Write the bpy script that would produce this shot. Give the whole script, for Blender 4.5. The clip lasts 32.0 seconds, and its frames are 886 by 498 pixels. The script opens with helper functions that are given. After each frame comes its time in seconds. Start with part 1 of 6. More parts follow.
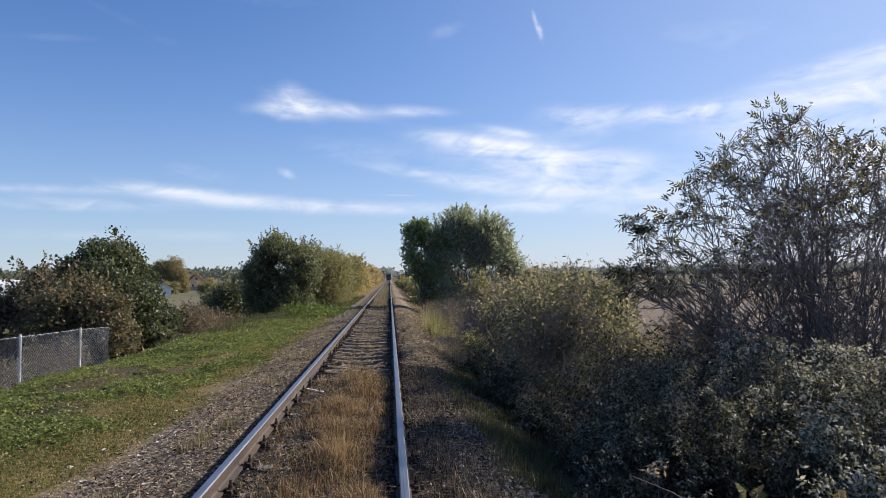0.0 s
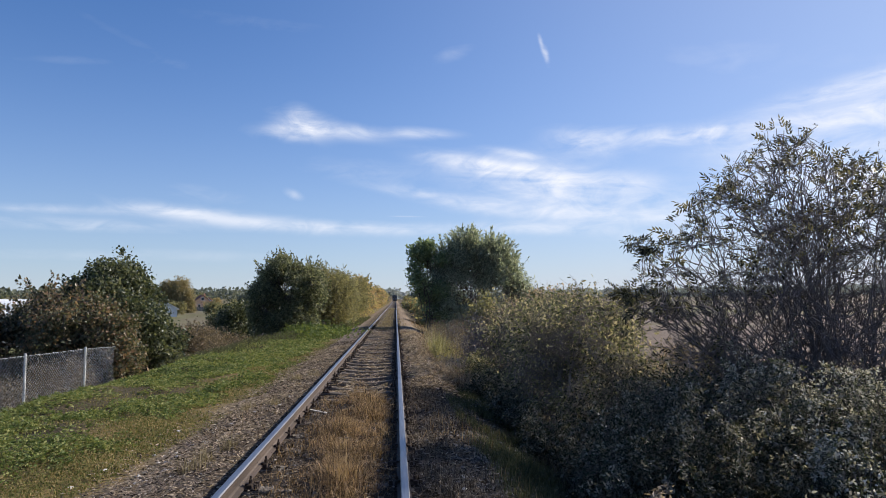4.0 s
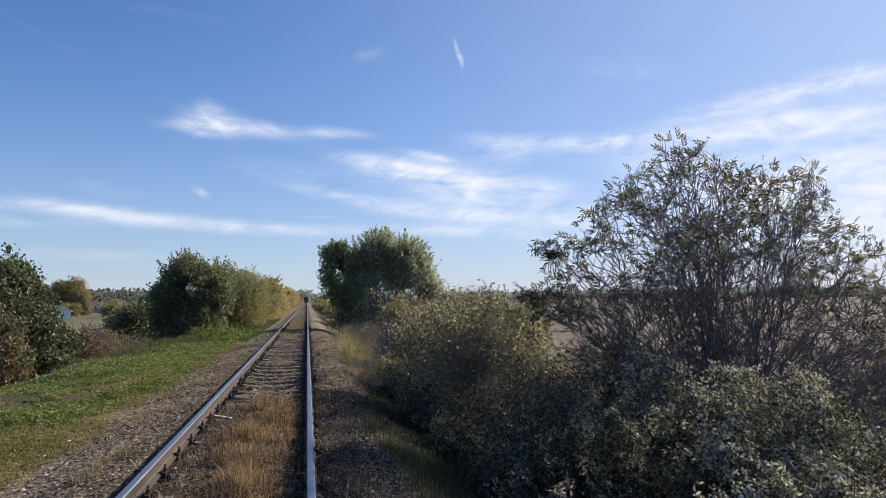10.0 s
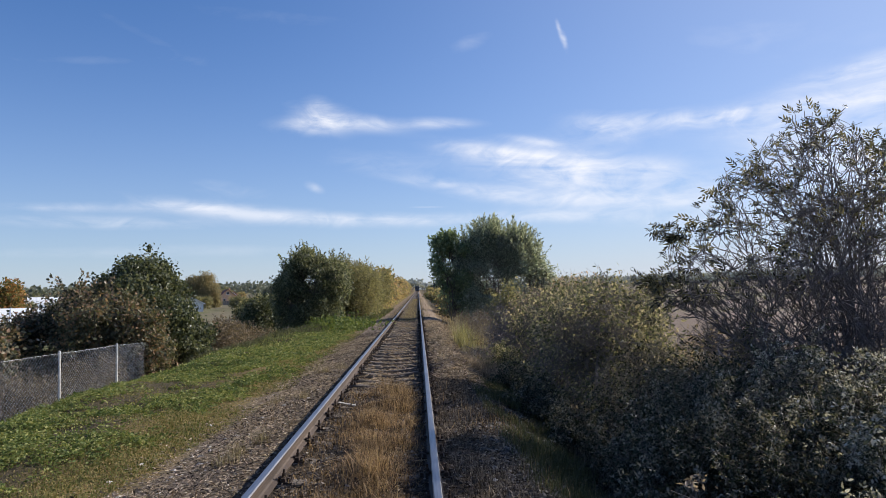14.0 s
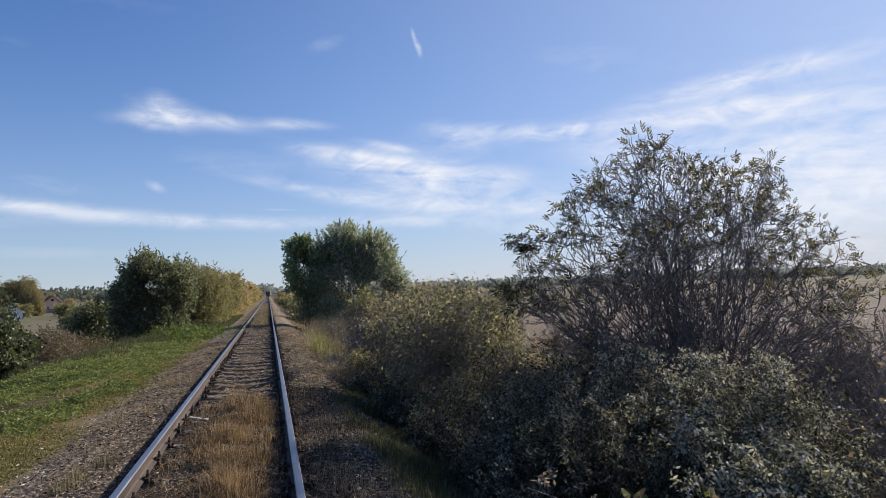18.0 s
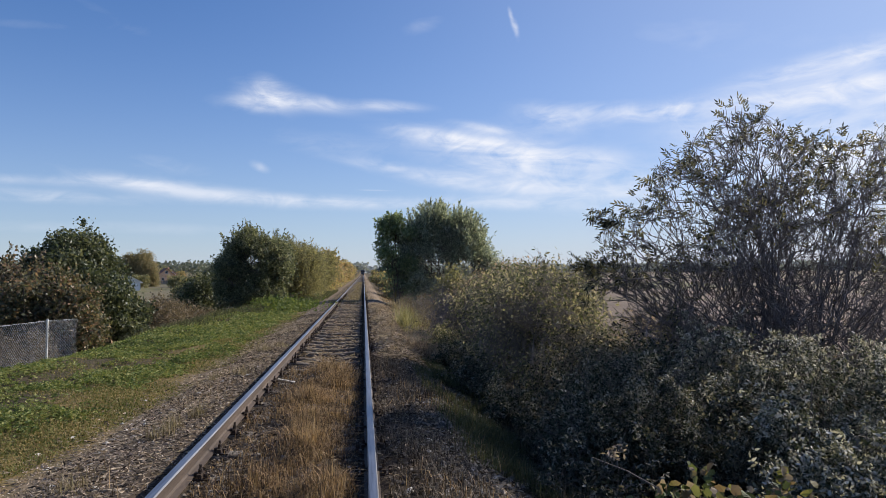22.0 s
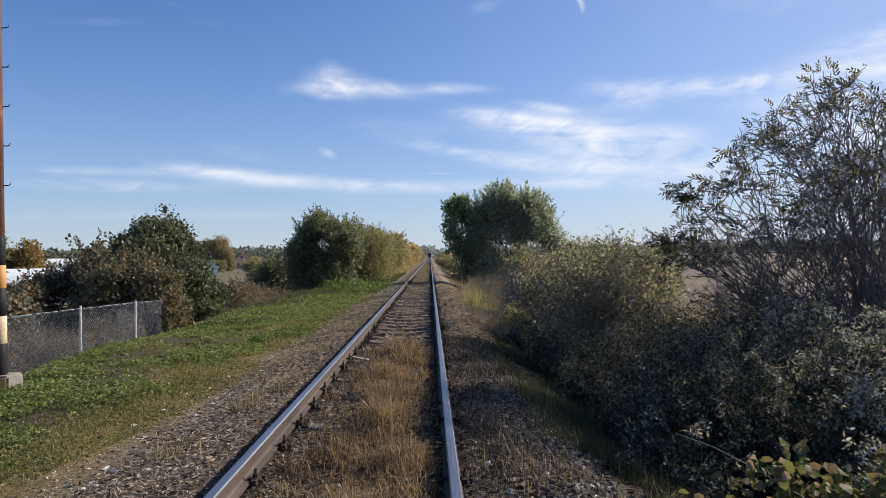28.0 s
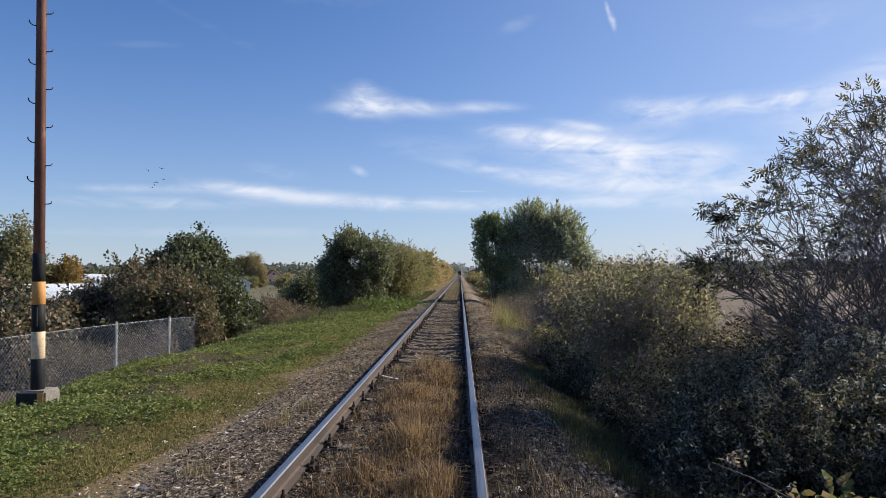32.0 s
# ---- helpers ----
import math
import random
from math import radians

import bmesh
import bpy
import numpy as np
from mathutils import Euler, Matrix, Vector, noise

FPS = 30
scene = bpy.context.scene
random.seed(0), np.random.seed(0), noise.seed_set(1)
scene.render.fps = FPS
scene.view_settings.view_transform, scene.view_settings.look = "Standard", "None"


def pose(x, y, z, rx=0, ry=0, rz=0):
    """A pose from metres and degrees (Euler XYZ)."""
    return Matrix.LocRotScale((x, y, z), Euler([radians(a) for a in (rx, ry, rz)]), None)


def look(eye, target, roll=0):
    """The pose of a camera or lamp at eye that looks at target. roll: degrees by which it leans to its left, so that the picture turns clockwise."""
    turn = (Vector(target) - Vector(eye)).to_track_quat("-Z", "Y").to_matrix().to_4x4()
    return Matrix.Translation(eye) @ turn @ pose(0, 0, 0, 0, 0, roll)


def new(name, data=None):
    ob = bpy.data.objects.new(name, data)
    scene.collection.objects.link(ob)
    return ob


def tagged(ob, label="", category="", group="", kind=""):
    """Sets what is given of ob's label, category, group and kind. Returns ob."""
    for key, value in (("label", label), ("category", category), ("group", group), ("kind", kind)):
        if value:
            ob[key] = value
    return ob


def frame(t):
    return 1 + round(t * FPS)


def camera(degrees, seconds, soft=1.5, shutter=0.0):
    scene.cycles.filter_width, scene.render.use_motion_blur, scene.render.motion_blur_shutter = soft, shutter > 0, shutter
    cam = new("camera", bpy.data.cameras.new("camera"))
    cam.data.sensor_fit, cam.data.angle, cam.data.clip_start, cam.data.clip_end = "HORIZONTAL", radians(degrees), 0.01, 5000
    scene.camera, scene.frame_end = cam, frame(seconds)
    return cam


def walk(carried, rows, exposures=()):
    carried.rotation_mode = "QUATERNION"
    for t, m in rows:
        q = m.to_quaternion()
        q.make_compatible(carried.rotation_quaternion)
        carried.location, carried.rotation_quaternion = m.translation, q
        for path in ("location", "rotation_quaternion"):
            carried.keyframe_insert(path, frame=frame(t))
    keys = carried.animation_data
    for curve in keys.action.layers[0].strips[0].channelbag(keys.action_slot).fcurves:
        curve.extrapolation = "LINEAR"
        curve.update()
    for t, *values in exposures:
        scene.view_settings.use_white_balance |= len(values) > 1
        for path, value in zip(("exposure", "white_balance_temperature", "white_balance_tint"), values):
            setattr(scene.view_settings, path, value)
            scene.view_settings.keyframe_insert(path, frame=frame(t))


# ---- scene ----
cam = camera(66.7, 32.0, 0.5)
PATH = [
    (0, (0.645, -0.800, 1.567), (0.803, 1.192, 1.652), -0.35),
    (0.5, (0.636, -0.773, 1.555), (0.801, 1.218, 1.637), -0.26),
    (1, (0.639, -0.767, 1.551), (0.823, 1.224, 1.615), -0.10),
    (1.5, (0.654, -0.782, 1.560), (0.833, 1.208, 1.657), 0.13),
    (2, (0.655, -0.797, 1.569), (0.829, 1.192, 1.696), 0.02),
    (2.5, (0.665, -0.790, 1.564), (0.834, 1.198, 1.699), -0.20),
    (3, (0.669, -0.800, 1.560), (0.826, 1.189, 1.697), -0.10),
    (3.5, (0.671, -0.796, 1.556), (0.816, 1.194, 1.701), -0.05),
    (5.5, (0.660, -0.801, 1.564), (0.795, 1.188, 1.714), -0.19),
    (6, (0.657, -0.803, 1.561), (0.796, 1.187, 1.708), -0.22),
    (6.5, (0.664, -0.825, 1.562), (0.813, 1.165, 1.697), -0.67),
    (7, (0.659, -0.834, 1.566), (0.789, 1.157, 1.706), -0.67),
    (7.5, (0.642, -0.843, 1.549), (0.750, 1.148, 1.714), 0.09),
    (8, (0.650, -0.848, 1.564), (0.772, 1.141, 1.731), 0.14),
    (8.5, (0.657, -0.811, 1.555), (0.805, 1.176, 1.727), -0.12),
    (9, (0.670, -0.799, 1.556), (0.866, 1.185, 1.719), 0.10),
    (9.5, (0.681, -0.736, 1.547), (0.979, 1.235, 1.705), 0.23),
    (10, (0.698, -0.826, 1.561), (1.091, 1.129, 1.714), -0.04),
    (10.5, (0.691, -0.913, 1.574), (1.068, 1.045, 1.729), -0.35),
    (11, (0.679, -0.911, 1.578), (1.013, 1.054, 1.739), -0.61),
    (11.5, (0.675, -0.889, 1.589), (0.979, 1.081, 1.757), -0.23),
    (12, (0.645, -0.930, 1.584), (0.908, 1.045, 1.760), -0.79),
    (12.5, (0.614, -0.883, 1.579), (0.806, 1.102, 1.735), -0.56),
    (13, (0.620, -0.804, 1.583), (0.769, 1.186, 1.714), -1.39),
    (13.5, (0.624, -0.814, 1.580), (0.715, 1.181, 1.689), -1.56),
    (14, (0.629, -0.804, 1.584), (0.705, 1.191, 1.703), -1.22),
    (14.5, (0.609, -0.780, 1.582), (0.716, 1.214, 1.700), -1.83),
    (16.5, (0.586, -0.853, 1.606), (0.751, 1.138, 1.700), -2.91),
    (17, (0.511, -0.770, 1.597), (0.806, 1.206, 1.687), -3.81),
    (17.5, (0.438, -0.756, 1.602), (0.960, 1.172, 1.701), -3.43),
    (18, (0.513, -0.888, 1.636), (1.016, 1.044, 1.758), -1.52),
    (18.5, (0.606, -0.927, 1.633), (0.991, 1.031, 1.766), -2.27),
    (19, (0.639, -0.908, 1.623), (0.971, 1.061, 1.735), -2.28),
    (19.5, (0.639, -0.833, 1.617), (0.952, 1.141, 1.697), -2.96),
    (20, (0.671, -0.795, 1.609), (0.992, 1.176, 1.709), -3.80),
    (20.5, (0.690, -0.799, 1.594), (1.055, 1.165, 1.693), -3.22),
    (21, (0.690, -0.878, 1.553), (1.096, 1.077, 1.657), -2.36),
    (21.5, (0.673, -1.023, 1.523), (1.010, 0.947, 1.620), -0.80),
    (22, (0.676, -0.938, 1.510), (0.910, 1.047, 1.582), 0.06),
    (22.5, (0.717, -0.962, 1.520), (0.945, 1.022, 1.617), 0.88),
    (23, (0.746, -0.941, 1.546), (0.949, 1.045, 1.665), -0.64),
    (23.5, (0.761, -0.957, 1.545), (0.926, 1.032, 1.677), -0.81),
    (24, (0.777, -0.940, 1.546), (0.950, 1.049, 1.656), -1.15),
    (24.5, (0.775, -0.940, 1.551), (0.959, 1.049, 1.660), -1.05),
    (26.5, (0.765, -0.938, 1.511), (0.966, 1.049, 1.627), -1.14),
    (27, (0.703, -0.968, 1.480), (0.892, 1.020, 1.590), -0.01),
    (27.5, (0.632, -0.973, 1.452), (0.784, 1.020, 1.502), -0.07),
    (28, (0.608, -0.912, 1.448), (0.646, 1.088, 1.469), -0.56),
    (28.5, (0.584, -0.894, 1.462), (0.559, 1.105, 1.489), -0.00),
    (29, (0.598, -0.892, 1.458), (0.555, 1.107, 1.507), -0.05),
    (29.5, (0.602, -0.905, 1.464), (0.557, 1.094, 1.524), 0.09),
    (30, (0.604, -0.855, 1.459), (0.555, 1.143, 1.522), 0.28),
    (30.5, (0.605, -0.875, 1.457), (0.558, 1.124, 1.514), 0.35),
    (31, (0.607, -0.879, 1.470), (0.564, 1.119, 1.527), 0.61),
    (31.5, (0.606, -0.843, 1.475), (0.555, 1.155, 1.545), 0.68),
    (32, (0.611, -0.883, 1.475), (0.560, 1.115, 1.549), -0.18),
]
walk(cam, [(t, look(eye, target, roll)) for t, eye, target, roll in PATH], [(0.0, 0.45), (3.0, 0.39), (9.0, 0.39), (13.0, 0.37), (17.0, 0.45), (18.0, 0.28), (20.0, 0.25), (24.0, 0.37), (28.0, 0.37), (32.0, 0.35)])

# ---- light ----
SUN_AZ, SUN_EL = 65.0, 33.0  # degrees from the track's line towards +x, degrees up
sun_dir = Vector((math.sin(radians(SUN_AZ)) * math.cos(radians(SUN_EL)), math.cos(radians(SUN_AZ)) * math.cos(radians(SUN_EL)), math.sin(radians(SUN_EL))))
sun = new("sun", bpy.data.lights.new("sun", "SUN"))
sun.data.energy, sun.data.angle, sun.data.color = 5.0, radians(0.6), (1.0, 0.93, 0.82)
sun.matrix_world = look(sun_dir * 80, (0, 0, 0))


def build_world():
    w = bpy.data.worlds.new("sky")
    scene.world = w
    w.use_nodes = True
    nt = w.node_tree
    nt.nodes.clear()
    N, L = nt.nodes.new, nt.links.new

    def mth(op, a, b=None, clamp=False):
        n = N("ShaderNodeMath")
        n.operation, n.use_clamp = op, clamp
        for i, v in enumerate((a, b)):
            if v is None:
                continue
            if isinstance(v, (int, float)):
                n.inputs[i].default_value = v
            else:
                L(v, n.inputs[i])
        return n.outputs[0]

    tc = N("ShaderNodeTexCoord")
    sep = N("ShaderNodeSeparateXYZ")
    L(tc.outputs["Generated"], sep.inputs[0])
    az = mth("MULTIPLY", mth("ARCTAN2", sep.outputs[0], sep.outputs[1]), 57.29578)
    el = mth("MULTIPLY", mth("ARCSINE", sep.outputs[2]), 57.29578)
    comb = N("ShaderNodeCombineXYZ")
    L(az, comb.inputs[0]), L(el, comb.inputs[1])

    def noise_tex(sx, sy, scale, detail, rough, shift=0.0, warp=0.0):
        mp = N("ShaderNodeMapping")
        mp.inputs["Scale"].default_value = (sx, sy, 1)
        mp.inputs["Location"].default_value = (shift, shift * 0.7, shift * 1.3)
        mp.inputs["Rotation"].default_value = (0, 0, radians(-7))
        L(comb.outputs[0], mp.inputs[0])
        n = N("ShaderNodeTexNoise")
        n.inputs["Scale"].default_value = scale
        n.inputs["Detail"].default_value = detail
        n.inputs["Roughness"].default_value = rough
        n.inputs["Distortion"].default_value = warp
        L(mp.outputs[0], n.inputs["Vector"])
        return n.outputs[0]

    # wisps: azimuth, elevation, half width, half height, slope, strength
    clouds = [
        (12.6, 20.8, 0.24, 0.48, -1.99, 1.00), (13.0, 20.0, 0.24, 0.53, -1.20, 1.00), (-7.8, 14.4, 2.02, 1.06, -0.11, 0.78), (-9.4, 13.8, 2.40, 0.6, 0.02, 0.62),
        (-4.2, 14.0, 2.89, 0.58, -0.09, 0.68), (1.8, 14.0, 2.89, 0.42, -0.04, 0.62), (-8.0, 15.4, 0.9, 0.5, -0.15, 0.55), (5.0, 20.4, 1.68, 0.58, 0.25, 0.20),
        (26.1, 13.0, 1.44, 0.43, 0.00, 0.95), (21.5, 13.1, 5.29, 0.67, -0.04, 0.85), (16.5, 13.2, 2.89, 0.77, -0.16, 0.50), (16.0, 12.3, 3.37, 0.77, -0.06, 0.35),
        (6.3, 11.5, 3.85, 0.63, -0.14, 0.75), (11.2, 10.6, 5.77, 1.15, -0.11, 0.85), (10.2, 12.2, 1.92, 0.34, -0.18, 0.65), (14.0, 8.9, 6.25, 1.35, -0.12, 0.85),
        (19.6, 9.3, 2.89, 0.87, -0.06, 0.55), (1.5, 9.1, 2.89, 0.38, -0.13, 0.50), (7.7, 7.9, 4.81, 0.58, -0.12, 0.70), (16.8, 6.9, 7.21, 0.96, -0.07, 0.61),
        (22.7, 7.3, 3.37, 1.20, -0.06, 0.40), (-2.4, 10.6, 4.81, 0.96, -0.09, 0.22), (-16.7, 6.8, 5.29, 0.58, -0.12, 0.43), (-18.4, 7.0, 2.89, 0.38, -0.02, 0.40),
        (-9.4, 6.2, 7.70, 0.58, -0.05, 0.61), (1.4, 5.9, 8.66, 0.43, -0.02, 0.54), (12.5, 5.9, 7.21, 0.48, -0.03, 0.50), (1.0, 7.0, 1.25, 0.07, -0.01, 0.43),
        (-26.0, 6.7, 5.29, 0.34, 0.03, 0.43), (-24.9, 5.6, 6.73, 0.43, 0.00, 0.54), (-15.5, 8.4, 2.89, 0.67, -0.07, 0.22), (-8.6, 8.7, 0.67, 0.34, -0.29, 0.45),
        (22.6, 5.0, 5.77, 0.48, -0.04, 0.36), (-25.9, 3.3, 7.70, 0.38, 0.02, 0.18), (-16.7, 3.5, 7.21, 0.48, -0.01, 0.16), (30.5, 13.2, 3.85, 0.58, -0.04, 0.75),
        (35.5, 13.2, 4.81, 0.67, 0.04, 0.95), (34.1, 14.7, 4.33, 0.58, 0.06, 0.55), (37.8, 15.5, 4.33, 0.63, 0.12, 0.90), (41.8, 15.8, 5.29, 0.67, 0.08, 0.80),
        (40.4, 13.2, 4.33, 0.87, -0.00, 0.80), (29.2, 11.7, 4.33, 0.87, -0.09, 0.50), (35.0, 10.2, 6.73, 1.68, -0.10, 0.55), (40.1, 6.6, 10.58, 4.33, -0.10, 0.61),
        (31.1, 8.7, 5.29, 1.44, -0.09, 0.35), (47.6, 8.7, 9.62, 5.77, -0.16, 0.75), (-20.9, 19.4, 9.62, 0.48, -0.37, 0.06), (-22.8, 17.9, 8.66, 0.38, 0.12, 0.10),
        (27.4, 18.5, 5.77, 1.44, -0.14, 0.12), (-11.6, 22.1, 7.70, 0.67, -0.00, 0.08), (75.0, 16.0, 16.00, 8.00, 0.00, 0.80), (-90.0, 14.0, 24.00, 3.00, 0.00, 0.60),
        (160.0, 18.0, 30.00, 5.00, 0.00, 0.60),
    ]
    total = None
    for a0, e0, sa, se, sl, k in clouds:
        da = mth("SUBTRACT", az, a0)
        de = mth("SUBTRACT", mth("SUBTRACT", el, e0), mth("MULTIPLY", da, sl))
        ra, re = mth("DIVIDE", da, sa), mth("DIVIDE", de, se)
        g = mth("MULTIPLY", mth("EXPONENT", mth("MULTIPLY", mth("ADD", mth("MULTIPLY", ra, ra), mth("MULTIPLY", re, re)), -1.0)), k)
        total = g if total is None else mth("ADD", total, g)
    fine = noise_tex(0.26, 0.6, 1.0, 9, 0.58, 3.0, 1.1)
    broad = noise_tex(0.1, 0.26, 1.0, 5, 0.55, 11.0, 0.9)
    streak = noise_tex(0.08, 0.55, 1.0, 7, 0.6, 27.0, 0.8)
    tex = mth("ADD", mth("MULTIPLY", fine, 0.8), mth("ADD", mth("MULTIPLY", broad, 0.5), mth("MULTIPLY", streak, 0.7)))
    body = mth("MULTIPLY", mth("MINIMUM", total, 1.1), mth("ADD", mth("MULTIPLY", mth("SUBTRACT", tex, 1.0), 2.2), 0.62, True))
    dens = mth("MULTIPLY", mth("SUBTRACT", body, 0.03), 0.9, True)
    haze = mth("MULTIPLY", mth("EXPONENT", mth("MULTIPLY", mth("ABSOLUTE", el), -0.115)), 0.86)
    dot = N("ShaderNodeVectorMath")
    dot.operation = "DOT_PRODUCT"
    L(tc.outputs["Generated"], dot.inputs[0])
    dot.inputs[1].default_value = sun_dir
    glow = mth("MULTIPLY", mth("POWER", mth("MAXIMUM", dot.outputs["Value"], 0.0), 3.0), 0.5)
    veil = mth("ADD", mth("MULTIPLY", mth("MAXIMUM", dot.outputs["Value"], 0.0), 0.25), 0.82)
    haze = mth("MINIMUM", mth("ADD", mth("MULTIPLY", haze, veil), glow), 0.95)
    sky = N("ShaderNodeTexSky")
    sky.sky_type, sky.sun_disc = "NISHITA", False
    sky.sun_elevation, sky.sun_rotation = radians(SUN_EL), radians(SUN_AZ)
    sky.air_density, sky.dust_density, sky.ozone_density = 1.0, 0.3, 4.0
    deep = N("ShaderNodeMixRGB")
    deep.blend_type = "MULTIPLY"
    deep.inputs[0].default_value = 1.0
    L(sky.outputs[0], deep.inputs[1])
    deep.inputs[2].default_value = (0.375, 0.745, 1.13, 1)
    mixh = N("ShaderNodeMixRGB")
    L(haze, mixh.inputs[0]), L(deep.outputs[0], mixh.inputs[1])
    mixh.inputs[2].default_value = (6.0, 6.1, 6.8, 1)
    mix = N("ShaderNodeMixRGB")
    L(dens, mix.inputs[0]), L(mixh.outputs[0], mix.inputs[1])
    mix.inputs[2].default_value = (8.0, 8.2, 8.9, 1)
    bg = N("ShaderNodeBackground")
    bg.inputs[1].default_value = 0.09
    L(mix.outputs[0], bg.inputs[0])
    out = N("ShaderNodeOutputWorld")
    L(bg.outputs[0], out.inputs[0])


build_world()


# ---- materials ----
def shader(name, build):
    m = bpy.data.materials.new(name)
    m.use_nodes = True
    nt = m.node_tree
    bsdf = nt.nodes["Principled BSDF"]
    build(nt, bsdf)
    return m


def ramp(nt, fac, stops):
    r = nt.nodes.new("ShaderNodeValToRGB")
    els = r.color_ramp.elements
    while len(els) < len(stops):
        els.new(0.5)
    for e, (p, c) in zip(els, stops):
        e.position, e.color = p, (*c, 1)
    nt.links.new(fac, r.inputs[0])
    return r.outputs[0]


def noise_of(nt, scale, detail=4, rough=0.55, coords="Object", stretch=(1, 1, 1)):
    tc = nt.nodes.new("ShaderNodeTexCoord")
    mp = nt.nodes.new("ShaderNodeMapping")
    mp.inputs["Scale"].default_value = stretch
    nt.links.new(tc.outputs[coords], mp.inputs[0])
    n = nt.nodes.new("ShaderNodeTexNoise")
    n.inputs["Scale"].default_value, n.inputs["Detail"].default_value, n.inputs["Roughness"].default_value = scale, detail, rough
    nt.links.new(mp.outputs[0], n.inputs["Vector"])
    return n.outputs[0]


def bump(nt, bsdf, fac, strength=0.4, distance=0.01):
    b = nt.nodes.new("ShaderNodeBump")
    b.inputs["Strength"].default_value, b.inputs["Distance"].default_value = strength, distance
    nt.links.new(fac, b.inputs["Height"])
    nt.links.new(b.outputs[0], bsdf.inputs["Normal"])


def mixed(nt, fac, a, b, mode="MIX"):
    m = nt.nodes.new("ShaderNodeMixRGB")
    m.blend_type = mode
    for i, v in enumerate((fac, a, b)):
        if isinstance(v, (int, float)):
            m.inputs[i].default_value = v
        elif isinstance(v, tuple):
            m.inputs[i].default_value = (*v, 1)
        else:
            nt.links.new(v, m.inputs[i])
    return m.outputs[0]


def rough_mat(name, stops, scale=8.0, rough=0.85, metal=0.0, fine=60.0, bump_by=0.4, bump_m=0.01, stretch=(1, 1, 1), coords="Object"):
    """A surface whose colour follows broad noise, with a fine grain and relief."""
    def build(nt, b):
        broad, grain = noise_of(nt, scale, 5, 0.6, coords, stretch), noise_of(nt, fine, 3, 0.6, coords, stretch)
        c = ramp(nt, broad, stops)
        g = ramp(nt, grain, [(0.25, (0.72, 0.72, 0.72)), (0.75, (1.2, 1.2, 1.2))])
        nt.links.new(mixed(nt, 1.0, c, g, "MULTIPLY"), b.inputs["Base Color"])
        b.inputs["Roughness"].default_value, b.inputs["Metallic"].default_value = rough, metal
        bump(nt, b, grain, bump_by, bump_m)
    return shader(name, build)


def leaf_mat(name, cols, through_light=0.35, rough=0.5, patch=0.6, spec=0.4):
    """Leaves: each leaf its own tone out of cols, shifted in patches over the bush, with light coming through."""
    def build(nt, b):
        geo = nt.nodes.new("ShaderNodeNewGeometry")
        rnd = geo.outputs["Random Per Island"]
        pn = noise_of(nt, patch, 3, 0.5)
        mx = nt.nodes.new("ShaderNodeMath")
        mx.operation = "MULTIPLY_ADD"
        nt.links.new(pn, mx.inputs[0])
        mx.inputs[1].default_value = 1.1
        mx.inputs[2].default_value = -0.55
        ad = nt.nodes.new("ShaderNodeMath")
        ad.operation, ad.use_clamp = "ADD", True
        nt.links.new(rnd, ad.inputs[0]), nt.links.new(mx.outputs[0], ad.inputs[1])
        n = len(cols)
        col = ramp(nt, ad.outputs[0], [((i + 0.5) / n, c) for i, c in enumerate(cols)])
        nt.links.new(col, b.inputs["Base Color"])
        b.inputs["Roughness"].default_value = rough
        b.inputs["Specular IOR Level"].default_value = spec
        tr = nt.nodes.new("ShaderNodeBsdfTranslucent")
        nt.links.new(mixed(nt, 1.0, col, (1.2, 1.15, 0.76), "MULTIPLY"), tr.inputs[0])
        ms = nt.nodes.new("ShaderNodeMixShader")
        ms.inputs[0].default_value = through_light
        nt.links.new(b.outputs[0], ms.inputs[1]), nt.links.new(tr.outputs[0], ms.inputs[2])
        nt.links.new(ms.outputs[0], nt.nodes["Material Output"].inputs[0])
    return shader(name, build)


M_BARK = rough_mat("bark", [(0.3, (0.055, 0.044, 0.038)), (0.7, (0.15, 0.125, 0.108))], 14, 0.9, fine=90)
M_ELDERBARK = rough_mat("elder_bark", [(0.3, (0.085, 0.07, 0.066)), (0.7, (0.25, 0.212, 0.2))], 9, 0.85, fine=90)
M_TWIG = rough_mat("pale_twig", [(0.3, (0.11, 0.09, 0.077)), (0.7, (0.27, 0.226, 0.195))], 8, 0.8, fine=60)
M_STEM = rough_mat("dry_stem", [(0.3, (0.09, 0.068, 0.054)), (0.7, (0.2, 0.158, 0.125))], 8, 0.8, fine=60)
M_RAILTOP = rough_mat("worn_steel", [(0.3, (0.24, 0.24, 0.26)), (0.7, (0.36, 0.36, 0.38))], 3, 0.42, 0.9, 40, 0.08, 0.002, (1, 0.05, 1))
M_RAIL = rough_mat("rusty_steel", [(0.25, (0.05, 0.036, 0.03)), (0.55, (0.095, 0.068, 0.054)), (0.8, (0.15, 0.11, 0.09))], 5, 0.75, 0.2, 70, 0.4, 0.004, (1, 0.2, 1))
M_IRON = rough_mat("black_iron", [(0.3, (0.03, 0.024, 0.02)), (0.7, (0.09, 0.06, 0.045))], 20, 0.7, 0.4, 120)
M_SLEEPER = rough_mat("weathered_concrete", [(0.25, (0.065, 0.053, 0.044)), (0.5, (0.145, 0.12, 0.1)), (0.8, (0.32, 0.275, 0.23))], 5, 0.92, 0, 60, 0.8, 0.02)


